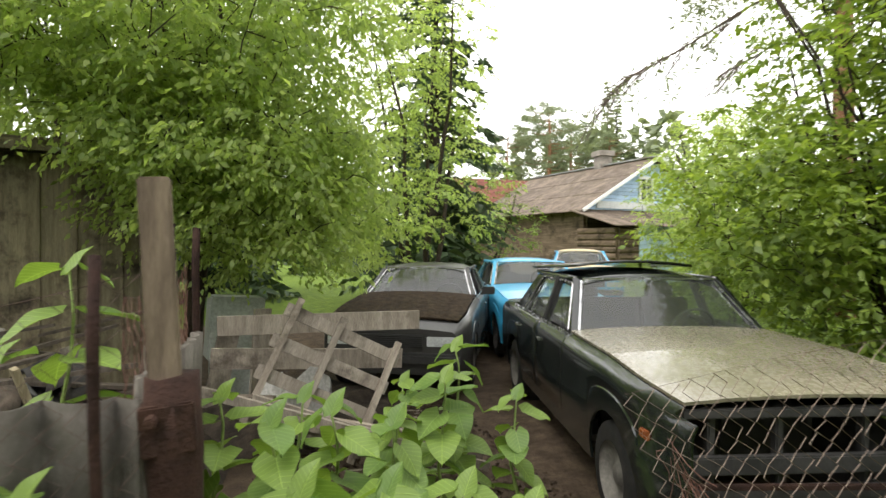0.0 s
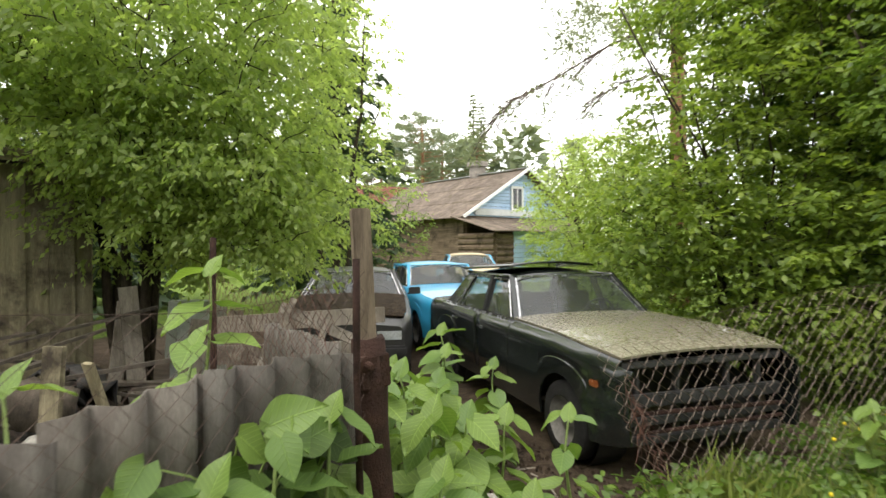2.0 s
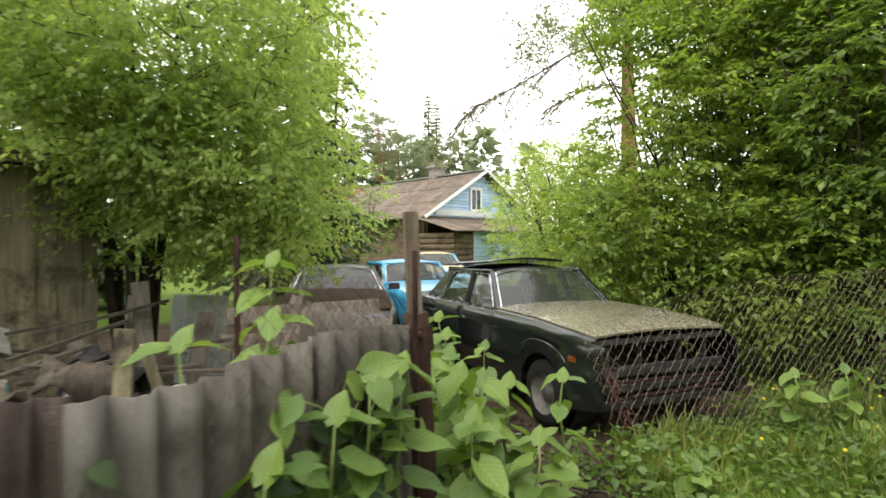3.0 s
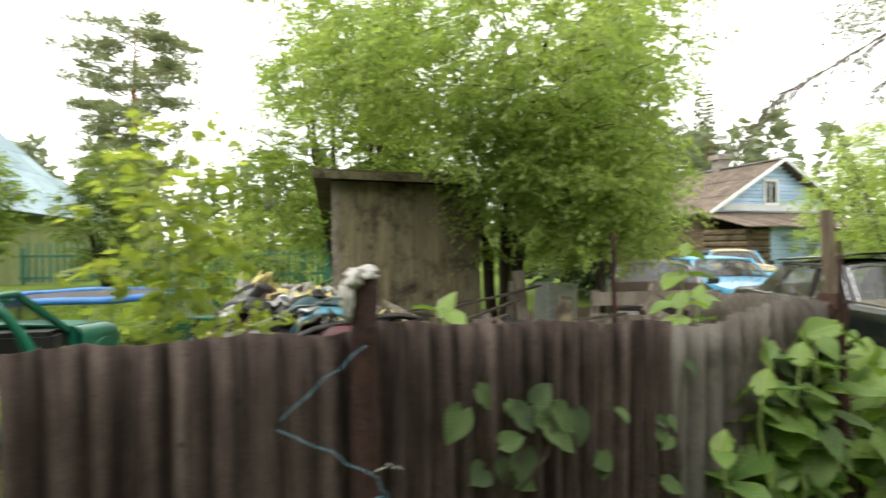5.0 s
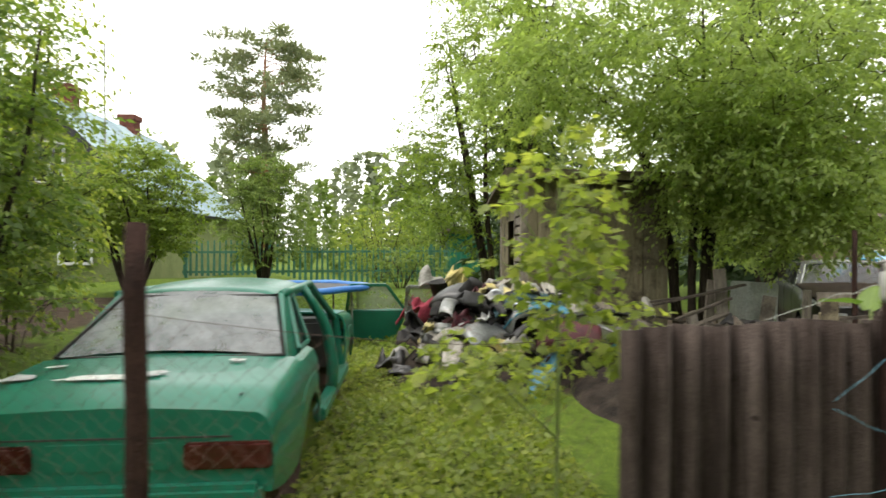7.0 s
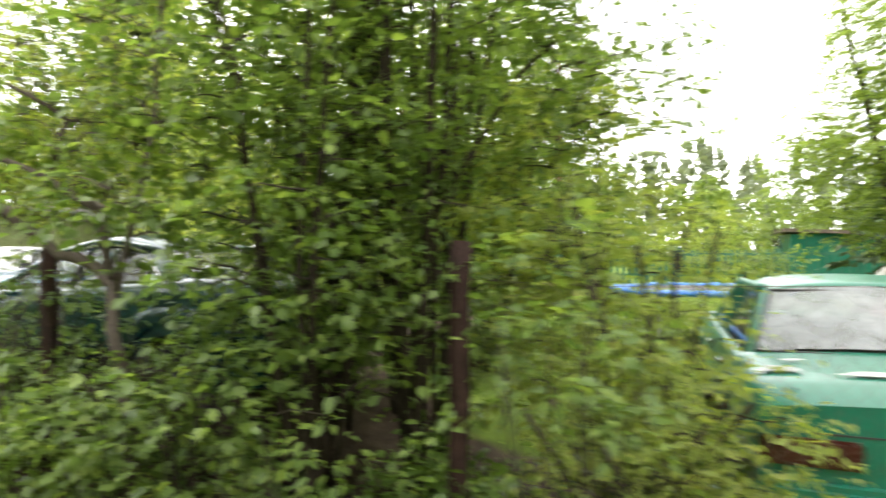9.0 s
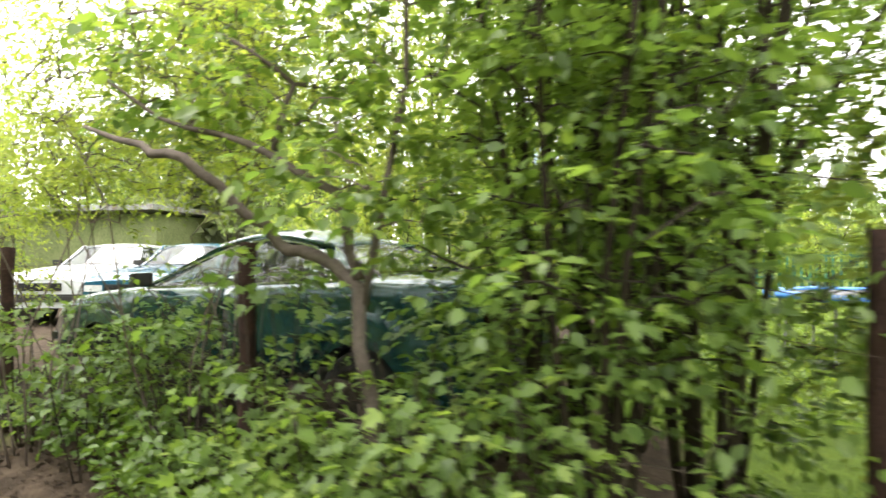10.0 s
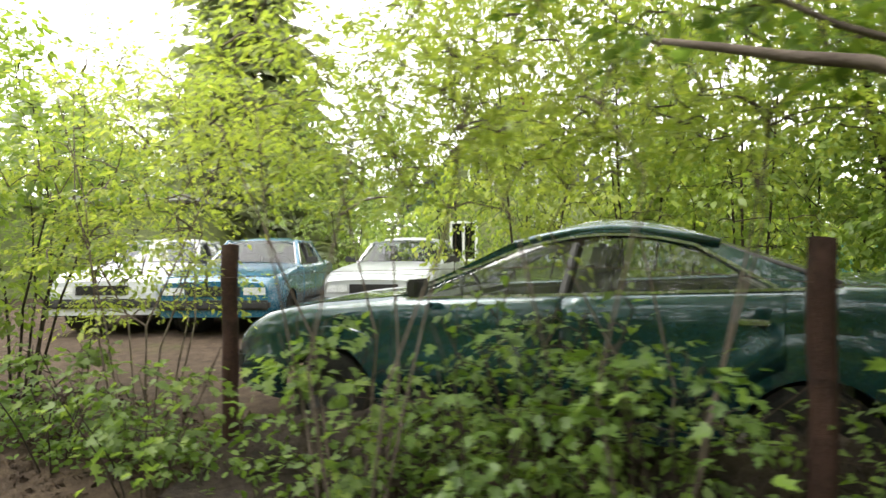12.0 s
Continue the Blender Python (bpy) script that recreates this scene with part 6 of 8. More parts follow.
for k in range(4):
    x, y = ((-5.0, 9.5), (-5.1, 9.2), (-4.65, 8.4), (-5.25, 9.75))[k]
    crumple("cloth", ("pale cream foam bundle", "faded red cloth bundle", "yellow foam bundle", "red and yellow rag bundle")[k] + " on top of the heap", "cloth",
            pose(x, y, (0.95, 0.55, 1.05, 0.5)[k], 30, 10, 40 * k), (0.4, 0.35, 0.3), M[("white_plastic", "red_cloth", "yellow_cloth", "red_cloth")[k]], 80 + k)


def bucket(x, y, z, mat, label, r=0.17, h=0.26):
    thing = empty("bucket", pose(x, y, z, 6, -8, 0), label, "bucket", "junk pile")
    v, f = [], []
    seg = 20
    prof = [(0.0, 0.0), (r * 0.75, 0.0), (r, h), (r + 0.012, h), (r + 0.012, h - 0.015), (r - 0.01, h - 0.01), (r * 0.7, 0.02), (0.0, 0.02)]
    for k in range(seg):
        a = 6.2832 * k / seg
        v += [(p * math.cos(a), p * math.sin(a), q) for p, q in prof]
    m = len(prof)
    for k in range(seg):
        j = (k + 1) % seg
        f += [(k * m + i, j * m + i, j * m + i + 1, k * m + i + 1) for i in range(m - 1)]
    piece("pail", v, f, mat, thing, smooth=True)
    vv, ff = tube_arrays([(r * math.cos(t), 0.1 * math.sin(t) - 0.02, h + 0.02 - 0.1 * math.sin(t)) for t in np.linspace(0, math.pi, 10)], [0.004] * 10, 4)
    piece("handle", vv, ff, M["grey_metal"], thing)


bucket(-4.8, 9.0, 0.78, M["dark_plastic"], "black plastic bucket on the heap", 0.2, 0.3)
bucket(-3.85, 7.75, 0.85, M["dark_plastic"], "dark grey plastic crate bucket", 0.22, 0.22)


def plank_thing(p, q, w, d, mat, label, name="board"):
    bm = bmesh.new()
    bar(bm, p, q, w, d)
    bmesh.ops.subdivide_edges(bm, edges=bm.edges[:], cuts=2, use_grid_fill=True)
    for v in bm.verts:
        v.co += Vector((noise.noise(v.co * 3), noise.noise(v.co * 3 + Vector((9, 0, 0))), noise.noise(v.co * 3 + Vector((0, 9, 0))))) * 0.006
    ob = part(name, bm, mat, None)
    return tagged(ob, label, "board", "old boards")


for k in range(6):
    plank_thing((-3.2 + 0.06 * k, 6.95 - 0.03 * k, 0.98 - 0.035 * k), (-2.72 + 0.05 * k, 6.6 - 0.05 * k, 0.66 - 0.02 * k + 0.03 * (k % 2)), 0.02, 0.045 + 0.015 * (k % 3), M["plank_grey"], "grey lath in a fan on the heap")
for k, (x, y, z) in enumerate(((-3.5, 6.72, 0.86), (-3.38, 6.66, 0.84), (-2.5, 6.9, 0.86))):
    bm = bmesh.new()
    box(bm, (0.12, 0.25, 0.065), Matrix())
    brk = part("brick", bm, M["rubble"], None, bevel=0.006)
    brk.matrix_world = pose(x, y, z, 62, 12 * k, 30 * k - 20)
    tagged(brk, "pale old brick lying on the scrap heap", "brick", "bricks on the heap")
for k in range(12):
    x, y = jr.uniform(-3.2, -1.8), jr.uniform(5.6, 7.4)
    a = jr.uniform(-0.5, 0.5)
    ln = jr.uniform(0.7, 1.5)
    z = 0.6 + 0.35 * jr.random()
    plank_thing((x, y, z), (x + ln * math.cos(a), y + ln * math.sin(a), z + jr.uniform(-0.35, 0.3)), jr.uniform(0.03, 0.1), 0.025, M["plank_dark"], "split dark board on the scrap heap")
for k in range(9):
    x, y = jr.uniform(-2.6, -1.4), jr.uniform(4.4, 6.2)
    crumple("scrap_panel", "dark plastic scrap behind the slate fence", "scrap", pose(x, y, 0.4 + 0.35 * jr.random(), jr.uniform(-40, 40), jr.uniform(-30, 30), jr.random() * 360), (0.5, 0.35, 0.2), M[("dark_plastic", "seat_dark", "plank_dark", "dark_body")[k % 4]], 100 + k, "scrap heap")
plank_thing((-1.95, 4.75, 0.2), (-1.9, 4.8, 1.15), 0.12, 0.03, M["plank"], "upright grey board stub", "board")
plank_thing((-1.5, 5.2, 0.1), (-1.75, 5.05, 1.0), 0.08, 0.03, M["plank"], "leaning grey weathered board stub", "board")
for k, (p, q, w) in enumerate((((-0.85, 6.3, 1.0), (0.75, 6.2, 1.0), 0.15), ((-0.9, 6.3, 0.75), (0.6, 6.2, 0.68), 0.16), ((-0.7, 5.9, 0.45), (1.0, 5.4, 0.12), 0.12), ((-0.6, 5.6, 0.6), (0.9, 5.5, 0.02), 0.07), ((-0.9, 5.3, 0.75), (1.0, 5.3, 0.05), 0.06))):
    plank_thing(p, q, 0.04, w, M["plank_grey"], "long grey timber beam among the junk")

for k, (x, y, z, ln, tilt, turn) in enumerate(((-1.55, 7.4, 0.0, 1.15, 0.12, 0.2), (-1.3, 7.3, 0.0, 1.3, -0.08, -0.1), (-0.95, 7.2, 0.0, 0.95, 0.2, 0.4), (-1.75, 6.9, 0.0, 0.8, -0.3, 0.0), (-0.55, 6.9, 0.0, 1.05, 0.05, 0.3))):
    plank_thing((x, y, z), (x + tilt * ln, y + 0.1 * turn, z + ln), 0.035, 0.13 + 0.03 * (k % 3), M["plank_grey"], "upright grey board stub by the tree trunk")


def pallet():
    thing = empty("pallet", pose(-0.35, 5.75, 0.35, -14, 26, -4), "broken wooden pallet leaning on scrap", "pallet")
    for z in (0.0, 0.26, 0.5, 0.74):
        bm = bmesh.new()
        box(bm, (0.95, 0.022, 0.1), Matrix.Translation((0.1, 0.03, z)) @ Matrix.Rotation(0.03 * (z - 0.3), 4, "Y"))
        part("board", bm, M["plank_grey"], thing, bevel=0.003)
    for x in (-0.3, 0.05, 0.52):
        bm = bmesh.new()
        box(bm, (0.05, 0.04, 0.95), Matrix.Translation((x, 0, 0.38)))
        part("bearer", bm, M["plank_grey"], thing, bevel=0.003)


pallet()
# grey cabinet panel, white bag, stones
bm = bmesh.new()
box(bm, (0.5, 0.32, 0.62), Matrix())
cab = part("cabinet", bm, M["grey_panel"], None, bevel=0.015)
cab.matrix_world = pose(-0.75, 7.6, 0.8, 0, 4, 12)
tagged(cab, "pale grey-green metal cabinet among the junk", "cabinet")
bm = bmesh.new()
box(bm, (0.5, 0.34, 0.5), Matrix())
cab = part("cabinet", bm, M["grey_panel"], None, bevel=0.015)
cab.matrix_world = pose(-0.72, 7.6, 0.25, 0, 0, 10)
tagged(cab, "pale metal box under the grey cabinet", "cabinet")
crumple("bag", "crumpled white plastic bag by the pallet", "bag", pose(-0.3, 6.1, 0.35, 10, 20, 30), (0.6, 0.4, 0.3), M["white_plastic"], 201, "litter")


def stone(x, y, r, mat, label, seed, z=None):
    bm = bmesh.new()
    bmesh.ops.create_icosphere(bm, subdivisions=2, radius=r)
    o = Vector((seed * 1.3, 0, 0))
    for v in bm.verts:
        v.co *= 1 + 0.35 * noise.noise(v.co / r * 1.2 + o)
        v.co.z *= 0.55
    ob = part("stone", bm, mat, None)
    ob.matrix_world = pose(x, y, (gz(x, y) + r * 0.2) if z is None else z, 0, 0, seed * 40)
    return tagged(ob, label, "stone", "stones by the path")


sr = random.Random(3)
for k in range(16):
    stone(sr.uniform(-0.3, 0.9), sr.uniform(3.2, 6.2), sr.uniform(0.03, 0.09), M["rubble"], "small pale stone on the path", k)
for k in range(4):
    stone(-2.3 + 0.3 * k, 5.0 + 0.2 * k, 0.07, M["rubble"], "broken pale concrete lump on the heap", 30 + k, 0.55)
stone(0.05, 3.75, 0.16, M["rubble"], "flat broken concrete slab on the path", 50)
stone(0.2, 3.5, 0.15, M["rubble"], "flat broken concrete slab on the path", 51)

# litter of twigs and chips on the path
soup = Soup()
for k in range(260):
    x, y = rng.uniform(-0.6, 1.0), rng.uniform(2.8, 7.0)
    a = rng.random() * 6.28
    ln = rng.uniform(0.04, 0.22)
    z = gz(x, y) + 0.012
    soup.tube([(x, y, z), (x + ln * math.cos(a), y + ln * math.sin(a), z + 0.02 * rng.random())], [0.006 * rng.random() + 0.002] * 2, 4)
lit = piece("litter", soup.v, soup.f, M["plank_grey"])
tagged(lit, "twigs and wood chips on the bare path", "litter", kind="stuff")


# ---- low plants ----
HEART = []
VINE = []
BURDOCK_SHADED = []
def heart_meshes():
    """Three large heart-shaped leaves with folded midribs and wavy rims, one metre long."""
    for k in range(3):
        n = 9
        v, f = [], []
        for i in range(n + 1):
            u = i / n
            w = 0.44 * math.sin(math.pi * min(1, (u + 0.05) ** 0.68)) ** 0.62 * (1 - 0.12 * u)
            for j in (-1, -0.55, 0, 0.55, 1):
                x = u - (0.14 * abs(j) * (1 - u) ** 3 if i == 0 else 0) - 0.02
                z = 0.12 * abs(j) * (1 - 0.5 * u) - (0.18 + 0.1 * k) * u ** 2 + 0.03 * math.sin(9 * u + 2 * k) * abs(j) ** 2
                v.append((x, j * (w if 0 < i < n else (0.16 if i == 0 else 0.004)), z))
        for i in range(n):
            for j in range(4):
                a = i * 5 + j
                f.append((a, a + 5, a + 6, a + 1))
        HEART.append(mesh_data("leaf", v, f, M["leaf_weed"], True))
        VINE.append(mesh_data("leaf", v, f, M["leaf_vine"], True))
        BURDOCK_SHADED.append(mesh_data("leaf", v, f, M["leaf_burdock_shaded"], True))


heart_meshes()


def leaf_object(parent, p, d, size, k, up=(0, 0, 1), name="leaf", kinds=HEART):
    d = Vector(d).normalized()
    s = Vector(up).cross(d)
    s = s.normalized() if s.length > 1e-3 else Vector((1, 0, 0))
    n = d.cross(s)
    m = Matrix((d, s, n)).transposed().to_4x4()
    m.translation = p
    ob = new(name, kinds[k % 3])
    ob.parent = parent
    ob.matrix_local = m @ Matrix.Diagonal((size, size, size, 1))
    return ob


def weed(x, y, h, pairs, size, seed, label="tall weed with large heart-shaped leaves", lean=(0, 0), kinds=HEART):
    r = random.Random(seed)
    thing = empty("weed", Matrix.Translation((x, y, gz(x, y))), label, "plant", "weeds by the gate")
    n = pairs
    pts = [(lean[0] * (k / n) ** 1.5 + 0.02 * math.sin(k), lean[1] * (k / n) ** 1.5 + 0.02 * math.cos(1.7 * k), h * k / n) for k in range(n + 1)]
    v, f = tube_arrays(pts, [0.011 * (1 - 0.7 * k / n) + 0.002 for k in range(n + 1)], 6)
    piece("stem", v, f, M["stem"], thing, smooth=True)
    for k in range(1, n + 1):
        a0 = r.random() * 6.28
        for j in (0, 1):
            a = a0 + j * math.pi + r.uniform(-0.4, 0.4)
            s = size * (0.55 + 0.6 * math.sin(math.pi * min(1, 0.25 + 0.62 * k / n))) * r.uniform(0.8, 1.15)
            tilt = r.uniform(-0.65, 0.3)
            d = (math.cos(a), math.sin(a), tilt)
            p = Vector(pts[k]) + Vector((d[0], d[1], 0.3)) * 0.045
            leaf_object(thing, p, d, s, r.randrange(3), (r.uniform(-0.3, 0.3), r.uniform(-0.3, 0.3), 1), kinds=kinds)
    leaf_object(thing, Vector(pts[-1]), (0.3, 0.2, 0.8), size * 0.6, 1)
    return thing


for x, y, h, n, s, sd in ((0.62, 4.95, 1.0, 8, 0.25, 1), (0.4, 4.6, 0.9, 7, 0.25, 2), (0.85, 4.6, 0.75, 6, 0.22, 3), (-0.3, 3.95, 0.95, 8, 0.26, 4), (-0.05, 4.0, 0.85, 7, 0.26, 5),
                          (-0.55, 3.75, 0.98, 8, 0.27, 6), (-0.2, 3.5, 0.8, 7, 0.27, 7), (-0.5, 3.35, 0.9, 7, 0.27, 8), (0.1, 3.55, 0.72, 6, 0.25, 9), (-0.6, 3.1, 0.72, 6, 0.25, 10),
                          (0.2, 3.17, 0.85, 3, 0.2, 11), (-0.15, 3.05, 0.55, 5, 0.24, 12), (2.6, 2.75, 0.55, 5, 0.2, 13), (2.95, 2.5, 0.6, 5, 0.2, 14), (0.9, 2.7, 0.25, 3, 0.18, 15),
                          (0.1, 4.5, 0.7, 6, 0.24, 16), (-0.75, 4.2, 0.95, 7, 0.25, 17), (-0.4, 4.4, 0.85, 6, 0.24, 18), (3.4, 2.2, 0.7, 5, 0.2, 19), (0.35, 5.3, 0.7, 6, 0.22, 20)):
    weed(x, y, h, n + 2, s * 0.78, sd)
# vine over the slate fence
vine_r = random.Random(21)
for k, (s0, s1, cnt, size) in enumerate(((2.1, 3.05, 60, 0.17), (1.35, 1.7, 10, 0.12), (0.8, 1.1, 9, 0.12), (0.3, 0.72, 18, 0.12))):
    thing = empty("vine", Matrix(), "climbing vine with broad green leaves on the slate", "plant", "vines on the fence")
    front_n = Vector((dirAB.y, -dirAB.x, 0))
    pts = []
    for i in range(cnt):
        s = vine_r.uniform(s0, s1)
        z = vine_r.uniform(0.2, 1.12)
        p = fence_point(s) + front_n * vine_r.uniform(0.06, 0.14) + Vector((0, 0, z))
        pts.append(p)
        d = front_n * vine_r.uniform(0.1, 0.6) + dirAB * vine_r.uniform(-0.7, 0.7) + Vector((0, 0, vine_r.uniform(-0.9, 0.35)))
        leaf_object(thing, p, d, size * vine_r.uniform(0.6, 1.15), vine_r.randrange(3), front_n + Vector((0, 0, 0.7)), kinds=HEART if k == 0 and i % 3 else VINE)
    soup = Soup()
    for p in pts:
        q = fence_point((s0 + s1) / 2) + front_n * 0.07 + Vector((0, 0, max(0.0, p.z - 0.35)))
        soup.tube(wiggle(q, p, 4, 0.03), [0.005, 0.0045, 0.004, 0.0035, 0.003], 4)
        soup.tube(wiggle(q, fence_point((s0 + s1) / 2) + front_n * 0.08, 3, 0.02), [0.006] * 4, 4)
    piece("stem", soup.v, soup.f, M["stem" if k == 0 else "bark"], thing)
weed(-1.3, 4.08, 1.52, 9, 0.21, 31, "pale tall weed rising above the slate fence", (0.03, 0.03))
weed(-1.5, 3.75, 1.25, 7, 0.19, 32, "pale tall weed rising above the slate fence", (0.1, 0.0))
# burdock before the slate, its leaves coloured dark for the shade there
for x, y, h, n, size, sd in ((-1.78, 2.76, 0.85, 5, 0.24, 35), (-1.3, 2.93, 1.08, 7, 0.2, 36), (-1.5, 2.84, 0.98, 6, 0.22, 37), (-1.1, 3.0, 1.1, 7, 0.18, 38), (-2.1, 2.64, 0.62, 4, 0.2, 39)):
    weed(x, y, h, n, size, sd, "broad-leaved burdock, painted shade-dark, in front of the slate fence", kinds=BURDOCK_SHADED)
weed(-1.95, 3.15, 1.25, 4, 0.2, 33, "pale tall weed rising above the slate fence")
weed(-3.42, 2.62, 1.32, 4, 0.2, 34, "pale weed rising above the slate fence")


def scatter(name, label, category, n, xr, yr, hr, size, ratio, mat, template=LEAF_SIMPLE, up=0.2, keep=None, flat=0.6):
    """Leaves of low plants strewn over a stretch of ground in small tufts."""
    x, y = rng.uniform(*xr, n), rng.uniform(*yr, n)
    if keep is not None:
        k = keep(x, y)
        x, y = x[k], y[k]
    n = len(x)
    patch = 0.55 + 0.45 * np.sin(2.3 * x + 1.1 * np.sin(1.9 * y)) * np.cos(1.7 * y + 0.8 * np.sin(2.9 * x))
    z = height(x, y) + rng.uniform(*hr, n) * np.clip(patch + 0.25, 0.15, 1.2)
    d = rng.normal(size=(n, 3)) * np.array([1, 1, 0.4]) + np.array([0, 0, up])
    ob = leaves(name, np.stack([x, y, z], 1), d, size * (0.6 + 0.8 * rng.random(n)), ratio, M[mat], None, template, flat=flat)
    return tagged(ob, label, category, kind="stuff")


def off_cars(x, y):
    return ~((np.abs(x + 6.93) < 0.85) & (np.abs(y - 5.0) < 2.2))


def grass(name, label, n, xr, yr, h, keep=None, mat="grass"):
    """Grass blades: long, narrow, nearly upright."""
    x, y = rng.uniform(*xr, n), rng.uniform(*yr, n)
    if keep is not None:
        k = keep(x, y)
        x, y = x[k], y[k]
    n = len(x)
    clump = 0.6 + 0.4 * np.sin(3.1 * x) * np.sin(2.7 * y + x)
    d = rng.normal(size=(n, 3)) * np.array([0.4, 0.4, 0.1]) + np.array([0, 0, 1])
    ob = leaves(name, np.stack([x, y, height(x, y) - 0.01], 1), d, h * clump * (0.5 + rng.random(n)), 0.07, M[mat], None, LEAF_LITE, flat=0.0)
    return tagged(ob, label, "grass", kind="stuff")


grass("grass", "tall grass along the verge", 9000, (0.9, 4.8), (1.4, 3.3), 0.33)
grass("grass", "short lawn grass in the yard", 42000, (-9.0, -1.5), (2.3, 12), 0.07, lambda x, y: off_cars(x, y) & (x < -3.4 + 0.3 * np.sin(2 * y)))
grass("grass", "rough grass along the path", 14000, (-5.5, 1.2), (1.2, 3.1), 0.16, lambda x, y: y < 2.9 + 0.2 * x * 0)
scatter("herb_cover", "low broad-leaved herbs in the lawn", "herbs", 24000, (-6.3, -4.2), (2.2, 8.5), (0.01, 0.13), 0.055, 0.7, "leaf_yellow", up=0.25, keep=off_cars)
scatter("herb_cover", "low broad-leaved herbs in the lawn", "herbs", 16000, (-9.5, -4.0), (6, 16), (0.01, 0.1), 0.07, 0.6, "leaf_bush", keep=off_cars)
scatter("herb_cover", "green herbs along the verge", "herbs", 5000, (0.4, 4.6), (1.6, 3.5), (0.02, 0.3), 0.06, 0.65, "leaf_under", template=LEAF_ROUND)
scatter("herb_cover", "dense undergrowth along the hedge", "herbs", 9000, (-17.5, -8.0), (1.95, 2.75), (0.02, 0.32), 0.05, 0.6, "leaf_under", template=LEAF_ROUND, flat=0.5, keep=lambda x, y: y > 1.85 + 0.5 * smoothstep(-10.8, -13.0, x))
scatter("herb_cover", "dense undergrowth along the hedge", "herbs", 5000, (-9.2, -7.4), (1.8, 3.4), (0.03, 0.6), 0.05, 0.6, "leaf_under", template=LEAF_ROUND, flat=0.5, keep=lambda x, y: (y > 2.35) | (np.sin(5 * x) * np.sin(6 * y) > 0.5))
scatter("leaf_litter", "brown dead leaves on bare soil", "leaf litter", 9000, (-17, -8), (0.9, 3.4), (0.0, 0.02), 0.045, 0.6, "debris")
scatter("leaf_litter", "brown dead leaves on the path", "leaf litter", 5000, (-0.6, 1.4), (2.6, 7), (0.0, 0.02), 0.04, 0.6, "debris")
# dandelions
for k in range(14):
    x, y = sr.uniform(1.6, 3.6), sr.uniform(1.9, 3.1)
    thing = empty("dandelion", Matrix.Translation((x, y, gz(x, y))), "small yellow flower on a thin stem", "flower", "verge flowers")
    h = sr.uniform(0.25, 0.45)
    v, f = tube_arrays([(0, 0, 0), (0.02, 0, h * 0.5), (0.01, 0.01, h)], [0.003] * 3, 4)
    piece("stem", v, f, M["stem"], thing)
    bm = bmesh.new()
    bmesh.ops.create_icosphere(bm, subdivisions=1, radius=0.014, matrix=Matrix.Translation((0.01, 0.01, h)))
    part("flower_head", bm, M["flower"], thing)

# small shoots at the foot of the slate fence
for k, (sx, h) in enumerate(((-0.62, 0.62), (0.75, 0.4), (1.2, 0.45))):
    p = fence_point(sx) + Vector((0.04, -0.14, 0))
    leafy("sprout", "small fresh green shoot before the slate", "plant", (p.x, p.y, gz(p.x, p.y)), [[((0, 0, -0.02), 0.004), ((0.01, 0.0, h * 0.6), 0.003), ((0.0, 0.01, h), 0.002)]], [((0, 0, h * 0.85), (0.06, 0.05, h * 0.2), 7)], 8, 0.045, "leaf_bush", bark="stem", template=LEAF_ROUND, spread=0.06, shoots=2, twig_r=0.001, group="shoots at the fence")


# ---- trees and bushes ----
def stems_fan(n, spread, h, r0, seed, z0=0.0, bend=0.3, r1=0.012, upright=1.0):
    r = random.Random(seed)
    out = []
    for k in range(n):
        a = 6.28 * k / n + r.uniform(-0.4, 0.4)
        s = spread * r.uniform(0.5, 1.1)
        hh = h * r.uniform(0.8, 1.1)
        b = (0.12 * math.cos(a) * min(1, spread), 0.12 * math.sin(a) * min(1, spread), z0)
        out.append([((*b[:2], z0 - 0.08), r0), ((b[0] + 0.3 * upright * s * math.cos(a), b[1] + 0.3 * upright * s * math.sin(a), hh * 0.35), r0 * 0.8),
                    ((b[0] + 0.6 * upright ** 0.4 * s * math.cos(a + bend), b[1] + 0.6 * upright ** 0.4 * s * math.sin(a + bend), hh * 0.7), r0 * 0.5), ((s * math.cos(a), s * math.sin(a), hh), r1)])
    return out


def base(x, y):
    return (x, y, gz(x, y))


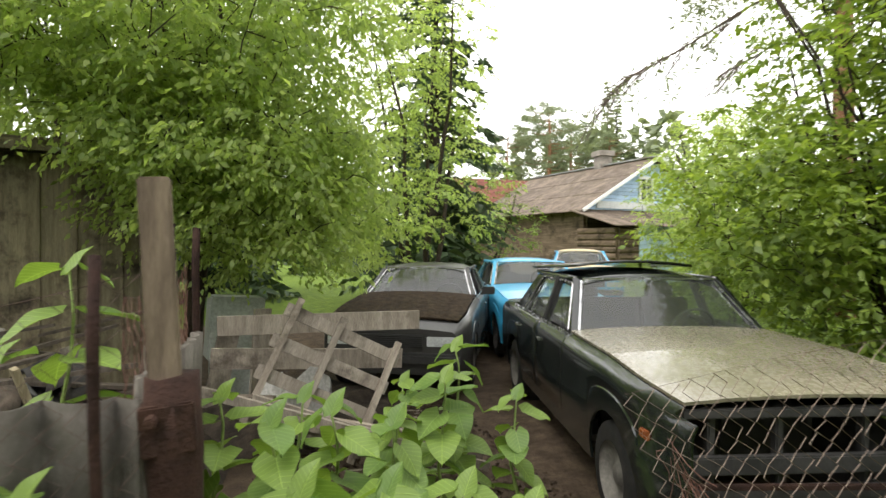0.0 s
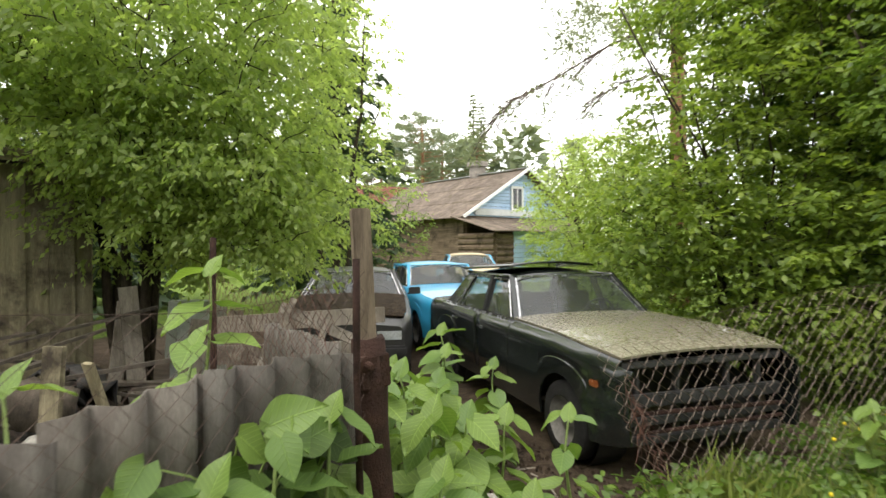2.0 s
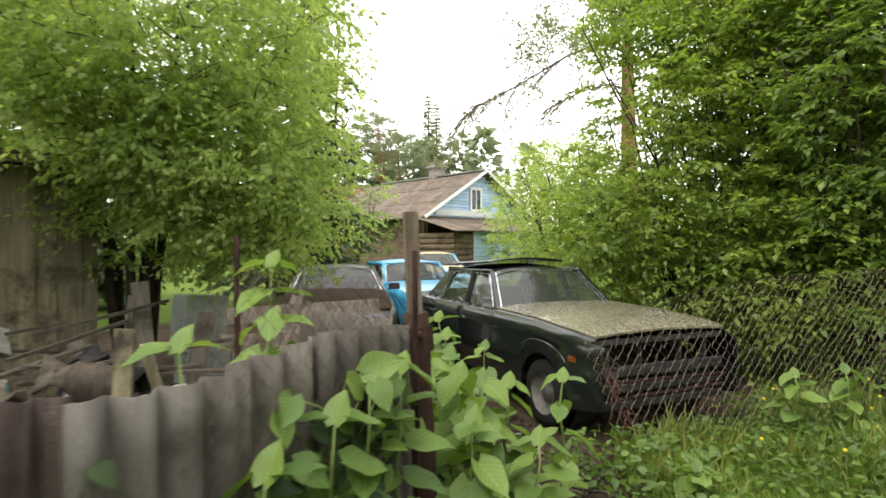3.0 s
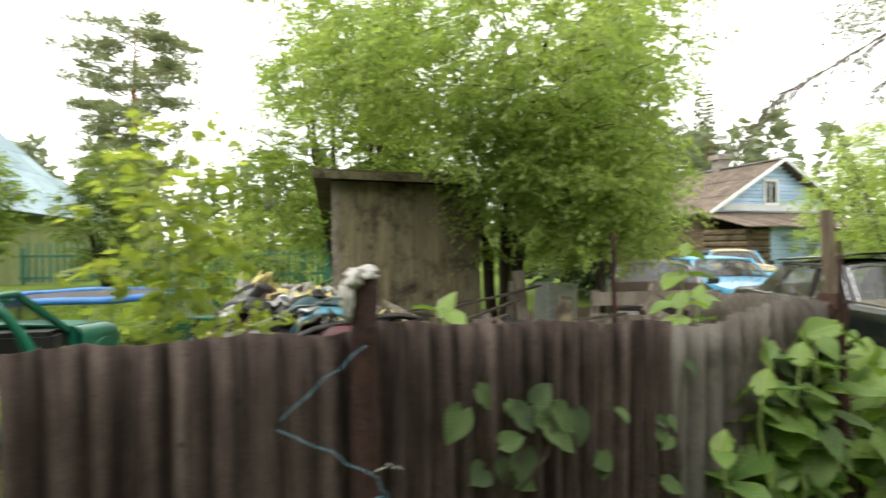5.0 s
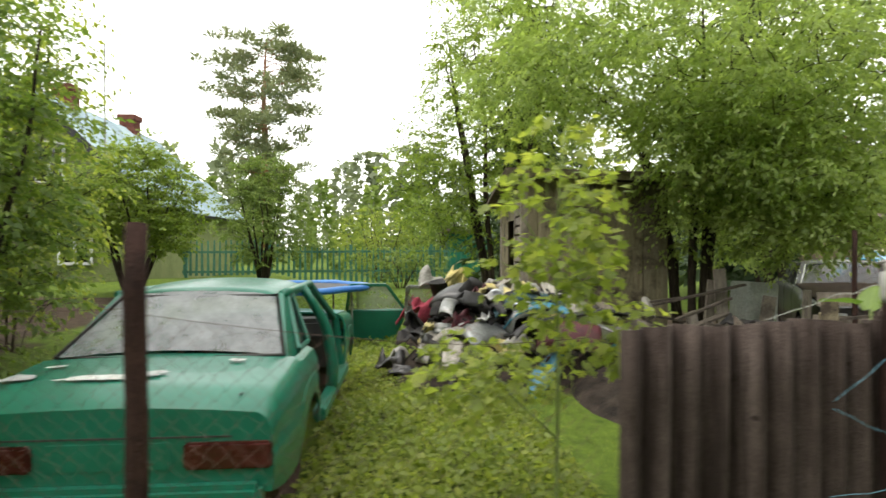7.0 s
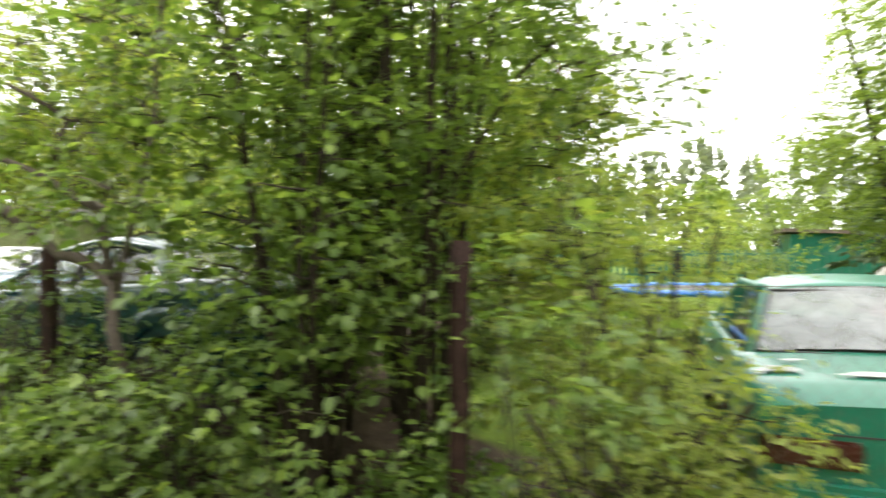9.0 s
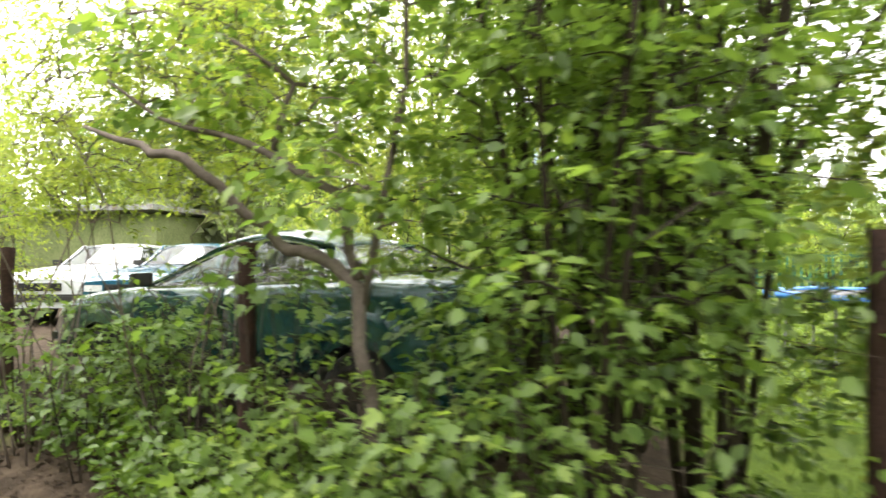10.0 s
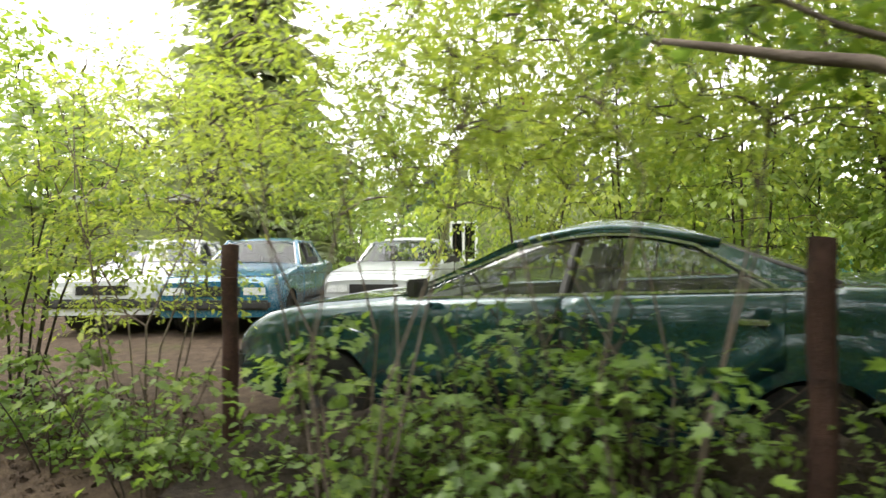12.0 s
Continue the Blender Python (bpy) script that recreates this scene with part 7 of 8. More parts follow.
# bird cherry by the shed
leafy("tree", "leafy bird cherry tree with several dark stems", "tree", base(-1.3, 8.2), stems_fan(6, 1.7, 5.2, 0.06, 1, upright=0.3),
      [((x - 0.45, y - 0.75, z), r, n) for (x, y, z), r, n in (((0.1, 0.1, 4.7), (2.4, 2.4, 1.75), 340), ((-1.1, -0.3, 3.85), (1.1, 1.2, 0.75), 100), ((1.1, -0.5, 2.7), (1.2, 1.2, 0.8), 220), ((0.4, -1.3, 3.75), (1.6, 1.0, 0.9), 120), ((1.6, 0.9, 2.4), (1.0, 1.3, 1.0), 150), ((1.35, -0.5, 2.1), (1.1, 0.9, 0.7), 170), ((0.5, -0.8, 2.6), (0.6, 0.5, 0.4), 30), ((-0.15, -0.6, 2.95), (0.7, 0.6, 0.6), 70), ((0.5, -0.1, 3.4), (1.3, 1.2, 0.7), 150), ((0.35, 0.3, 2.45), (0.7, 0.6, 0.5), 70), ((0.15, 0.6, 1.9), (0.5, 0.4, 0.4), 25), ((0, 0, 6.4), (1.7, 1.7, 1.2), 150), ((1.9, -0.3, 4.4), (0.8, 0.9, 1.0), 90), ((-1.9, 0.2, 4.5), (1.1, 1.2, 1.3), 130), ((-2.0, 0.3, 3.7), (0.8, 0.9, 0.4), 40))],
      54, 0.07, "leaf_tree", ratio=0.5, template=LEAF_LITE, spread=0.38, droop=0.5, shoots=6, flat=0.5)
# trees behind it
leafy("tree", "young green tree in the junk yard", "tree", base(2.6, 12.2), stems_fan(5, 1.5, 6.0, 0.06, 2), [((0, 0, 2.9), (2.0, 1.8, 1.4), 170), ((-1.2, -0.8, 2.0), (1.2, 1.0, 1.0), 90), ((-0.3, 0, 5.2), (1.7, 1.6, 2.1), 270)], 28, 0.085, "leaf_tree", spread=0.3, droop=0.4)
leafy("bush", "green bush behind the blue car", "bush", base(6.0, 17.0), stems_fan(5, 1.5, 2.8, 0.04, 3), [((0, 0, 2.0), (2.0, 1.8, 1.3), 170)], 24, 0.09, "leaf_far", spread=0.3)
leafy("tree", "green tree behind the plank shed", "tree", base(-3.3, 13.2), stems_fan(6, 1.5, 6.8, 0.08, 4), [((0, 0, 3.8), (2.1, 1.9, 2.6), 520), ((1.3, -0.4, 3.0), (1.6, 1.4, 1.3), 220), ((0.3, 0, 5.9), (1.8, 1.7, 1.9), 380), ((-1.6, -0.2, 2.9), (1.1, 1.0, 1.5), 150)], 34, 0.085, "leaf_bush", template=LEAF_LITE, spread=0.34)

# thicket beside the black car
leafy("bush", "dense dark green thicket beside the black car", "bush", base(5.4, 5.0), stems_fan(14, 1.6, 4.6, 0.03, 5),
      [((0, 0, 3.0), (1.7, 2.1, 2.3), 620), ((-0.6, -1.6, 1.6), (1.0, 1.1, 1.2), 200), ((-1.3, 0.6, 2.0), (0.9, 1.3, 0.9), 150), ((0.4, -2.2, 2.6), (1.2, 1.0, 2.2), 330), ((0.4, 0.0, 5.2), (1.5, 2.0, 1.1), 300), ((0, -0.6, 1.0), (1.7, 2.3, 0.9), 330), ((1.0, -1.0, 4.2), (1.4, 2.2, 1.8), 420), ((1.6, -0.5, 5.6), (1.8, 2.4, 1.5), 260)], 34, 0.085, "leaf_bush", template=LEAF_SIMPLE, spread=0.36, droop=0.25, ratio=0.6)
leafy("bush", "light green bush beyond the black car", "bush", base(7.9, 9.4), stems_fan(10, 1.7, 3.6, 0.03, 6), [((0, 0, 2.4), (1.9, 2.0, 1.8), 420), ((-0.9, -0.9, 1.5), (1.2, 1.2, 0.9), 140), ((0.6, 0.6, 3.8), (1.2, 1.3, 0.8), 90), ((-0.2, 0, 0.9), (2.0, 2.2, 0.8), 220)], 36, 0.062, "leaf_tree", template=LEAF_LITE, spread=0.32)
leafy("bush", "light green bush beside the blue house", "bush", base(12.4, 13.5), stems_fan(10, 2.2, 4.2, 0.04, 7), [((0, 0, 2.5), (2.6, 2.6, 2.1), 420), ((1.5, 1.0, 4.6), (1.8, 1.8, 1.3), 160)], 24, 0.1, "leaf_tree", spread=0.36)
leafy("bush", "small green bush at the blue house", "bush", base(15.2, 18.4), stems_fan(6, 1.0, 1.8, 0.03, 8), [((0, 0, 1.3), (1.5, 1.2, 0.9), 120)], 22, 0.1, "leaf_far", spread=0.3)
leafy("bush", "thick bush on the verge", "bush", base(5.0, 2.7), stems_fan(18, 1.0, 4.0, 0.03, 9), [((0, 0, 3.2), (1.1, 1.1, 1.9), 420), ((-0.1, -0.1, 1.0), (1.0, 1.0, 0.8), 110), ((0.3, 0.2, 5.0), (1.0, 1.0, 0.9), 170)], 34, 0.09, "leaf_thicket", template=LEAF_SIMPLE, spread=0.32)

for x, y, h, sd in ((8.2, 5.4, 7.5, 61), (7.4, 3.9, 7.0, 62)):
    leafy("tree", "dark leafy tree deep in the thicket", "tree", base(x, y), stems_fan(7, 1.4, h * 0.85, 0.06, sd), [((0, 0, h * 0.62), (1.7, 1.7, h * 0.38), 420), ((0, 0, 1.6), (1.5, 1.5, 1.4), 200)], 24, 0.12, "leaf_under", spread=0.42, droop=0.3, group="thicket trees")

# young maple by the slate fence
leafy("sapling", "young maple with yellow-green leaves", "tree", base(-4.62, 3.2), [[((0, 0, -0.05), 0.012), ((0.02, 0.03, 0.9), 0.01), ((0.0, 0.0, 1.6), 0.007), ((0.05, 0.0, 2.15), 0.004)], [((0.01, 0.02, 0.6), 0.006), ((-0.35, -0.05, 0.95), 0.004)]],
      [((0.0, 0.0, 1.65), (0.34, 0.34, 0.55), 72), ((-0.4, 0.0, 0.98), (0.42, 0.25, 0.2), 30), ((0.25, 0.1, 1.15), (0.3, 0.25, 0.3), 26), ((-0.2, 0.4, 0.8), (0.5, 0.3, 0.2), 26)], 9, 0.062, "leaf_yellow", bark="stem", ratio=0.95, template=LEAF_LOBED, spread=0.15, shoots=3, twig_r=0.002, droop=0.3, flat=0.6)

# yard bushes
leafy("bush", "elder bush in front of the green house", "bush", base(-11.8, 13.9), stems_fan(8, 1.2, 2.6, 0.05, 10), [((0, 0, 2.35), (1.65, 1.4, 1.15), 420), ((-1.0, 0.2, 1.8), (1.0, 1.0, 0.9), 130), ((0.3, 0, 3.3), (0.8, 0.8, 0.5), 60), ((0.7, -0.2, 1.5), (0.9, 0.9, 0.6), 90)], 32, 0.095, "leaf_bush", template=LEAF_LITE, spread=0.32)
leafy("bush", "round green shrub by the picket fence", "bush", base(-9.8, 17.9), stems_fan(8, 0.8, 3.0, 0.04, 11), [((0, 0, 1.9), (1.4, 1.3, 1.4), 360), ((0, 0, 3.2), (0.9, 0.9, 1.0), 150)], 32, 0.085, "leaf_far", template=LEAF_LITE, spread=0.26)
leafy("bush", "low shrub along the picket fence", "bush", base(-5.6, 19.0), stems_fan(8, 0.8, 1.0, 0.02, 12), [((0, 0, 0.8), (2.0, 0.7, 0.6), 130)], 20, 0.09, "leaf_far", spread=0.22)
leafy("bush", "yellow-green shrub behind the picket fence", "bush", base(-6.5, 23.5), stems_fan(8, 1.0, 2.2, 0.03, 13), [((0, 0, 1.9), (2.2, 1.3, 1.2), 180)], 20, 0.11, "leaf_yellow", spread=0.3)
leafy("bush", "pale green orchard tree behind the fence", "tree", base(-3.2, 25), stems_fan(7, 1.5, 2.8, 0.05, 14), [((0, 0, 2.4), (2.6, 2.0, 1.5), 220)], 20, 0.13, "leaf_far", spread=0.34)
leafy("bush", "light green bush at the hedge end", "bush", base(-8.0, 3.0), stems_fan(9, 0.5, 1.7, 0.012, 16), [((-0.05, 0, 1.2), (0.55, 0.45, 0.65), 150), ((-0.4, 0.1, 1.9), (0.4, 0.4, 0.5), 60), ((0.3, -0.2, 0.7), (0.4, 0.3, 0.4), 50)], 28, 0.052, "leaf_yellow", spread=0.26)
leafy("bush", "leafy weed bush behind the hedge mesh", "bush", base(-8.0, 2.75), stems_fan(9, 0.5, 0.8, 0.01, 17), [((0, 0, 0.5), (0.55, 0.35, 0.4), 60)], 20, 0.045, "leaf_yellow", template=LEAF_ROUND, spread=0.2)

leafy("bush", "small dark shrub at the hedge post", "bush", base(-8.15, 1.98), stems_fan(6, 0.3, 1.4, 0.008, 19, r1=0.003), [((0, 0, 1.0), (0.3, 0.22, 0.7), 34)], 16, 0.05, "leaf_thicket", template=LEAF_ROUND, spread=0.2, twig_r=0.002)
# hedge thicket of thin stems
for k, (x, y, n, h, sd) in enumerate(((-9.95, 3.45, 14, 4.6, 20), (-9.2, 3.3, 13, 4.4, 21), (-9.6, 2.75, 8, 3.8, 22), (-9.7, 4.1, 12, 4.2, 23))):
    leafy("tree", "clump of thin dark stems with fresh green leaves", "tree", base(x, y), stems_fan(n, 0.75, h, 0.021, sd, r1=0.007),
          [((0, 0, 2.9), (0.95, 0.9, 1.4), 155), ((0, -0.1, 1.5), (0.8, 0.6, 0.8), 52), ((0, -0.3, 0.8), (0.75, 0.4, 0.4), 22), ((0, -0.6, 1.7), (0.75, 0.3, 1.0), 46), ((0, 0.2, 4.3), (1.0, 1.0, 0.9), 75)], 22, 0.056, "leaf_thicket", ratio=0.68, template=LEAF_ROUND, spread=0.28, droop=0.2, group="hedge trees")

for x, y, h, sd in ((-9.7, 6.1, 4.4, 64),):
    leafy("tree", "dark leafy tree behind the hedge", "tree", base(x, y), stems_fan(6, 0.9, h * 0.85, 0.04, sd), [((0, 0, h * 0.6), (1.1, 1.1, h * 0.38), 300), ((0, 0, 1.1), (1.0, 1.0, 1.0), 130)], 24, 0.09, "leaf_thicket", spread=0.36, droop=0.3, group="hedge trees")
mound("brush_heap", "dark heap of soil and dead brush by the teal car", -11.3, 2.95, 1.1, 0.4, 0.5, M["soil_dark"], 6)
mound("brush_heap", "low dark heap of soil and dead leaves", -13.4, 2.95, 1.0, 0.4, 0.42, M["soil_dark"], 7)
for k, (x, y) in enumerate(((-11.55, 2.6), (-11.05, 2.65), (-11.9, 2.7))):
    leafy("bush", "dead twiggy brush on the dark soil", "bush", base(x, y), stems_fan(12, 0.35, 0.7, 0.006, 190 + k, r1=0.002, bend=0.8), [((0, 0, 0.55), (0.35, 0.25, 0.2), 14)], 5, 0.05, "leaf_thicket", spread=0.16, twig_r=0.002, group="hedge shrubs")
# broad-leaved shrubs that stand before the teal car
for k, (x, y, w, h) in enumerate(((-11.85, 2.4, 0.3, 1.0), (-12.5, 2.3, 0.4, 1.0), (-10.2, 2.05, 0.26, 0.9), (-13.3, 2.4, 0.45, 0.95), (-9.75, 2.05, 0.32, 1.0), (-10.85, 2.05, 0.32, 0.75), (-10.5, 2.1, 0.3, 0.75), (-10.93, 2.2, 0.24, 1.40), (-14.4, 2.3, 0.5, 0.8), (-15.3, 2.4, 0.5, 0.8))):
    leafy("bush", "fresh green broad-leaved shrub under the hedge", "bush", base(x, y), stems_fan(6, w * 0.8, h, 0.006, 170 + k, r1=0.003), [((0, 0, h * 0.74), (w, 0.28, h * 0.3), 20), ((0, 0.05, h * 0.4), (w * 0.9, 0.25, h * 0.2), 8)], 13, 0.06, "leaf_under" if k < 2 else "leaf_thicket", template=LEAF_LOBED, ratio=0.85, spread=0.2, twig_r=0.002, droop=0.3, group="hedge shrubs")
for k, (x, y, w, h) in enumerate(((-12.15, 2.6, 0.45, 0.6), (-10.1, 2.35, 0.45, 0.9), (-12.8, 2.75, 0.4, 0.55), (-11.6, 2.3, 0.35, 0.5), (-9.3, 2.2, 0.5, 0.7))):
    leafy("bush", "low leafy shrub under the hedge", "bush", base(x, y), stems_fan(7, w * 0.7, h, 0.007, 70 + k, r1=0.003), [((0, 0, h * 0.7), (w, 0.28, h * 0.34), 34)], 14, 0.055, "leaf_under" if k % 2 else "leaf_thicket", template=LEAF_ROUND, spread=0.18, twig_r=0.002, group="hedge shrubs")
leafy("tree", "leaning young tree with boughs spread over the lane", "tree", base(-9.15, 3.0), [[((0, 0, -0.1), 0.03), ((0.15, -0.1, 1.6), 0.026), ((0.3, -0.4, 3.0), 0.02), ((0.4, -0.9, 3.9), 0.012)], [((0.15, -0.1, 1.6), 0.018), ((0.6, 0.1, 2.4), 0.012), ((1.05, 0.25, 2.8), 0.006)]],
      [((0.3, -0.8, 3.9), (1.1, 0.9, 0.6), 110), ((-0.7, -0.9, 4.0), (0.9, 0.8, 0.6), 60), ((1.0, 0.3, 2.55), (0.5, 0.4, 0.65), 70), ((1.05, 0.4, 3.5), (0.5, 0.5, 0.5), 50), ((0.4, 1.5, 2.7), (0.5, 0.5, 0.8), 80)], 24, 0.052, "leaf_thicket", ratio=0.66, spread=0.28, droop=0.3, group="hedge trees")
# bent tree over the teal car
Bx, By = -10.43, 2.18
def rel(*p):
    return (p[0] - Bx, p[1] - By, p[2] - gz(Bx, By))
leafy("tree", "old bent tree leaning over the teal car", "tree", base(Bx, By),
      [[((0.12, 0.05, -0.1), 0.038), (rel(-10.36, 2.2, 0.7), 0.03), (rel(-10.42, 2.18, 1.35), 0.03), (rel(-10.62, 2.2, 1.5), 0.028), (rel(-10.82, 2.14, 1.55), 0.026), (rel(-10.94, 2.02, 1.72), 0.024), (rel(-11.04, 1.85, 1.89), 0.022), (rel(-11.35, 1.87, 1.97), 0.018), (rel(-11.82, 1.91, 2.11), 0.009)],
       [(rel(-10.42, 2.18, 1.4), 0.026), (rel(-10.55, 2.2, 1.75), 0.022), (rel(-10.95, 2.1, 1.98), 0.017), (rel(-11.4, 2.0, 2.12), 0.01), (rel(-11.75, 1.95, 2.35), 0.008)],
       [(rel(-10.85, 2.15, 1.95), 0.018), (rel(-10.78, 2.2, 2.25), 0.015), (rel(-10.95, 2.0, 2.4), 0.01)],
       [(rel(-10.4, 2.18, 1.3), 0.018), (rel(-10.28, 2.3, 2.2), 0.014), (rel(-10.3, 2.4, 3.2), 0.009)]],
      [((-0.9, 0.15, 2.3), (1.0, 0.5, 0.4), 45), ((0.15, 0.3, 2.6), (0.6, 0.5, 0.7), 40), ((-0.6, 0.5, 3.1), (1.3, 0.8, 0.5), 30), ((0.05, -0.02, 1.65), (0.35, 0.25, 0.3), 22), ((-0.5, 0.0, 1.95), (0.5, 0.25, 0.2), 18)], 18, 0.06, "leaf_thicket", ratio=0.66, template=LEAF_ROUND, bark="bark_grey", spread=0.24, droop=0.35)
# multi-stemmed light shrubs over the bonnet
leafy("bush", "tall airy shrub of thin grey stems", "bush", base(-13.1, 2.3), stems_fan(7, 0.8, 2.3, 0.008, 30, r1=0.003, bend=0.7), [((0, 0.2, 2.2), (1.1, 0.6, 0.7), 170), ((0.4, 0.2, 1.75), (0.9, 0.5, 0.35), 50), ((0.3, 0.2, 3.0), (0.9, 0.6, 0.6), 60)], 40, 0.04, "leaf_yellow", ratio=0.5, spread=0.3, twig_r=0.003, bark="bark_grey")
leafy("bush", "tall airy shrub of thin grey stems", "bush", base(-11.9, 2.55), stems_fan(6, 0.9, 2.3, 0.008, 31, r1=0.003, bend=0.7), [((0, 0, 2.3), (1.3, 0.7, 0.7), 170), ((0.2, 0.3, 3.2), (1.2, 0.9, 0.7), 90), ((0.6, 0.2, 1.9), (0.8, 0.5, 0.3), 60)], 40, 0.04, "leaf_yellow", ratio=0.5, spread=0.3, twig_r=0.003, bark="bark_grey")
leafy("bush", "tall airy shrub of thin grey stems", "bush", base(-14.9, 2.7), stems_fan(7, 0.9, 2.2, 0.008, 32, r1=0.003, bend=0.7), [((0, 0, 1.9), (1.0, 0.7, 0.6), 140), ((0, 0, 1.2), (0.8, 0.5, 0.4), 50)], 40, 0.04, "leaf_yellow", ratio=0.5, spread=0.3, twig_r=0.003, bark="bark_grey")
leafy("bush", "green shrub at the lane side", "bush", base(-16.6, 2.9), stems_fan(9, 0.9, 2.2, 0.012, 33, r1=0.004), [((0, 0, 1.8), (1.2, 0.9, 1.2), 240)], 20, 0.08, "leaf_bush", ratio=0.5, spread=0.3, twig_r=0.003)
leafy("bush", "dead-looking twiggy bush under the hedge", "bush", base(-12.35, 2.75), stems_fan(14, 0.45, 0.9, 0.009, 34, r1=0.003), [((0, 0, 0.8), (0.5, 0.4, 0.35), 40)], 8, 0.06, "leaf_thicket", spread=0.2, twig_r=0.003)
# trees behind the lot
for k, (x, y, h, r, mt) in enumerate(((-13.6, 7.2, 6.6, 1.6, "leaf_yellow"), (-12.3, 6.9, 6.2, 1.4, "leaf_yellow"), (-11.2, 6.8, 6.0, 1.3, "leaf_bush"), (-10.3, 7.6, 5.0, 1.2, "leaf_yellow"), (-15.6, 9.5, 6.2, 1.8, "leaf_bush"), (-19.5, 12.0, 6.0, 2.2, "leaf_far"), (-26.5, 17.0, 6.0, 2.4, "leaf_far"), (-29.5, 13.0, 6.0, 2.6, "leaf_far"), (-27, 6.0, 3.6, 2.0, "leaf_bush"), (-33, 9.5, 8.5, 2.2, "leaf_far"), (-30.5, 8.0, 9.5, 2.2, "leaf_far"), (-31.0, 15.5, 11.0, 3.2, "leaf_far"), (-29.0, 19.0, 10.5, 3.0, "leaf_far"))):
    leafy("tree", "light green broadleaf tree behind the parked cars", "tree", base(x, y), stems_fan(3, r * 0.7, h, 0.016, 40 + k, r1=0.006), [((0, 0, h * 0.66), (r, r, h * 0.36), int(135 * r)), ((0, 0, h * 0.32), (r, r, h * 0.26), int(95 * r))], 24, 0.085, mt, template=LEAF_LITE, spread=0.36, droop=0.5)


# ---- conifers ----
def spruce(x, y, h, r, label, n=26, mat="needle", clear=0.06, blades=1.0):
    thing = empty("spruce", Matrix.Translation((x, y, gz(x, y))), label, "tree")
    v, f = tube_arrays([(0, 0, -0.1), (0, 0, h * 0.5), (0, 0, h)], [0.018 * h, 0.011 * h, 0.01], 8)
    piece("trunk", v, f, M["bark"], thing, smooth=True)
    cs, ds, ss = [], [], []
    soup = Soup()
    for i in range(n):
        k = i / n
        z = h * (clear + (1 - clear) * k)
        ln0 = r * (1 - k) ** 0.85 + 0.12
        for j in range(7):
            a = rng.random() * 6.28
            ln = ln0 * (0.7 + 0.5 * rng.random())
            d = np.array([math.cos(a), math.sin(a), 0.0])
            tip = np.array([0, 0, z]) + d * ln + np.array([0, 0, -0.28 * ln])
            soup.tube([(0, 0, z), tuple(np.array([0, 0, z]) + d * ln * 0.5 - np.array([0, 0, 0.1 * ln])), tuple(tip)], [0.012, 0.008, 0.003], 3)
            m = max(5, int(ln * 10 * blades))
            t = rng.random(m) ** 0.7
            p = np.array([0, 0, z]) + d * (ln * t)[:, None] + np.array([0, 0, -0.28 * ln]) * (t ** 1.5)[:, None]
            side = np.array([-d[1], d[0], 0]) * rng.choice([-1, 1], m)[:, None]
            cs.append(p)
            ds.append(d * 0.7 + side * 0.7 + np.array([0, 0, -0.35]) + rng.normal(size=(m, 3)) * 0.2)
            ss.append((0.16 + 0.22 * ln * (1.1 - t)) * (0.7 + 0.6 * rng.random(m)) * max(1.0, h / 10))
    tagged(piece("bough_work", soup.v, soup.f, M["bark"], thing), kind="stuff")
    leaves("needles", np.concatenate(cs), np.concatenate(ds), np.concatenate(ss), 0.42, M[mat], thing, flat=0.55)
    return thing


def pine(x, y, h, r, label, crown_from=0.35, clumps=60, seed=0, mat="needle_pine"):
    r0 = random.Random(seed)
    thing = empty("pine", Matrix.Translation((x, y, gz(x, y))), label, "tree")
    lean = (r0.uniform(-0.3, 0.3), r0.uniform(-0.3, 0.3))
    v, f = tube_arrays([(0, 0, -0.1), (lean[0] * 0.4, lean[1] * 0.4, h * 0.4), (lean[0], lean[1], h * 0.75), (0, 0, h)], [0.02 * h, 0.015 * h, 0.009 * h, 0.02], 9)
    piece("trunk", v, f, M["bark_pine"], thing, smooth=True)
    soup = Soup()
    cs, ds, ss = [], [], []
    for i in range(clumps):
        k = (i + r0.random()) / clumps
        z = h * (crown_from + (1 - crown_from) * k)
        a = r0.random() * 6.28
        shape = math.sin(math.pi * min(1, 0.2 + 0.8 * (1 - k))) ** 0.8
        ln = r * shape * r0.uniform(0.45, 1.1) + 0.15
        tip = np.array([ln * math.cos(a), ln * math.sin(a), z + 0.12 * ln * r0.uniform(-1, 1.6)])
        soup.tube(wiggle((lean[0] * k, lean[1] * k, z - 0.1 * ln), tuple(tip), 4, 0.06 * ln), [0.03, 0.024, 0.018, 0.012, 0.006], 4)
        for c in range(3):
            q = tip + np.array([r0.gauss(0, 0.25), r0.gauss(0, 0.25), r0.gauss(0, 0.1)]) * (0.3 + 0.25 * r) - 0.25 * c * np.array([math.cos(a), math.sin(a), 0]) * ln * 0.8
            m = 64
            p = q + ball(m) * np.array([0.24, 0.24, 0.12]) * (0.6 + 0.3 * r)
            cs.append(p)
            ds.append((p - q) + np.array([0, 0, 0.12]) + rng.normal(size=(m, 3)) * 0.1)
            ss.append((0.12 + 0.05 * r) * (0.6 + 0.7 * rng.random(m)))
    tagged(piece("limb_work", soup.v, soup.f, M["bark_pine"], thing), kind="stuff")
    leaves("needles", np.concatenate(cs), np.concatenate(ds), np.concatenate(ss), 0.3, M[mat], thing, LEAF_LITE, flat=0.2)
    return thing


spruce(3.9, 15.2, 11.0, 2.3, "large dark spruce behind the junk yard", 40)
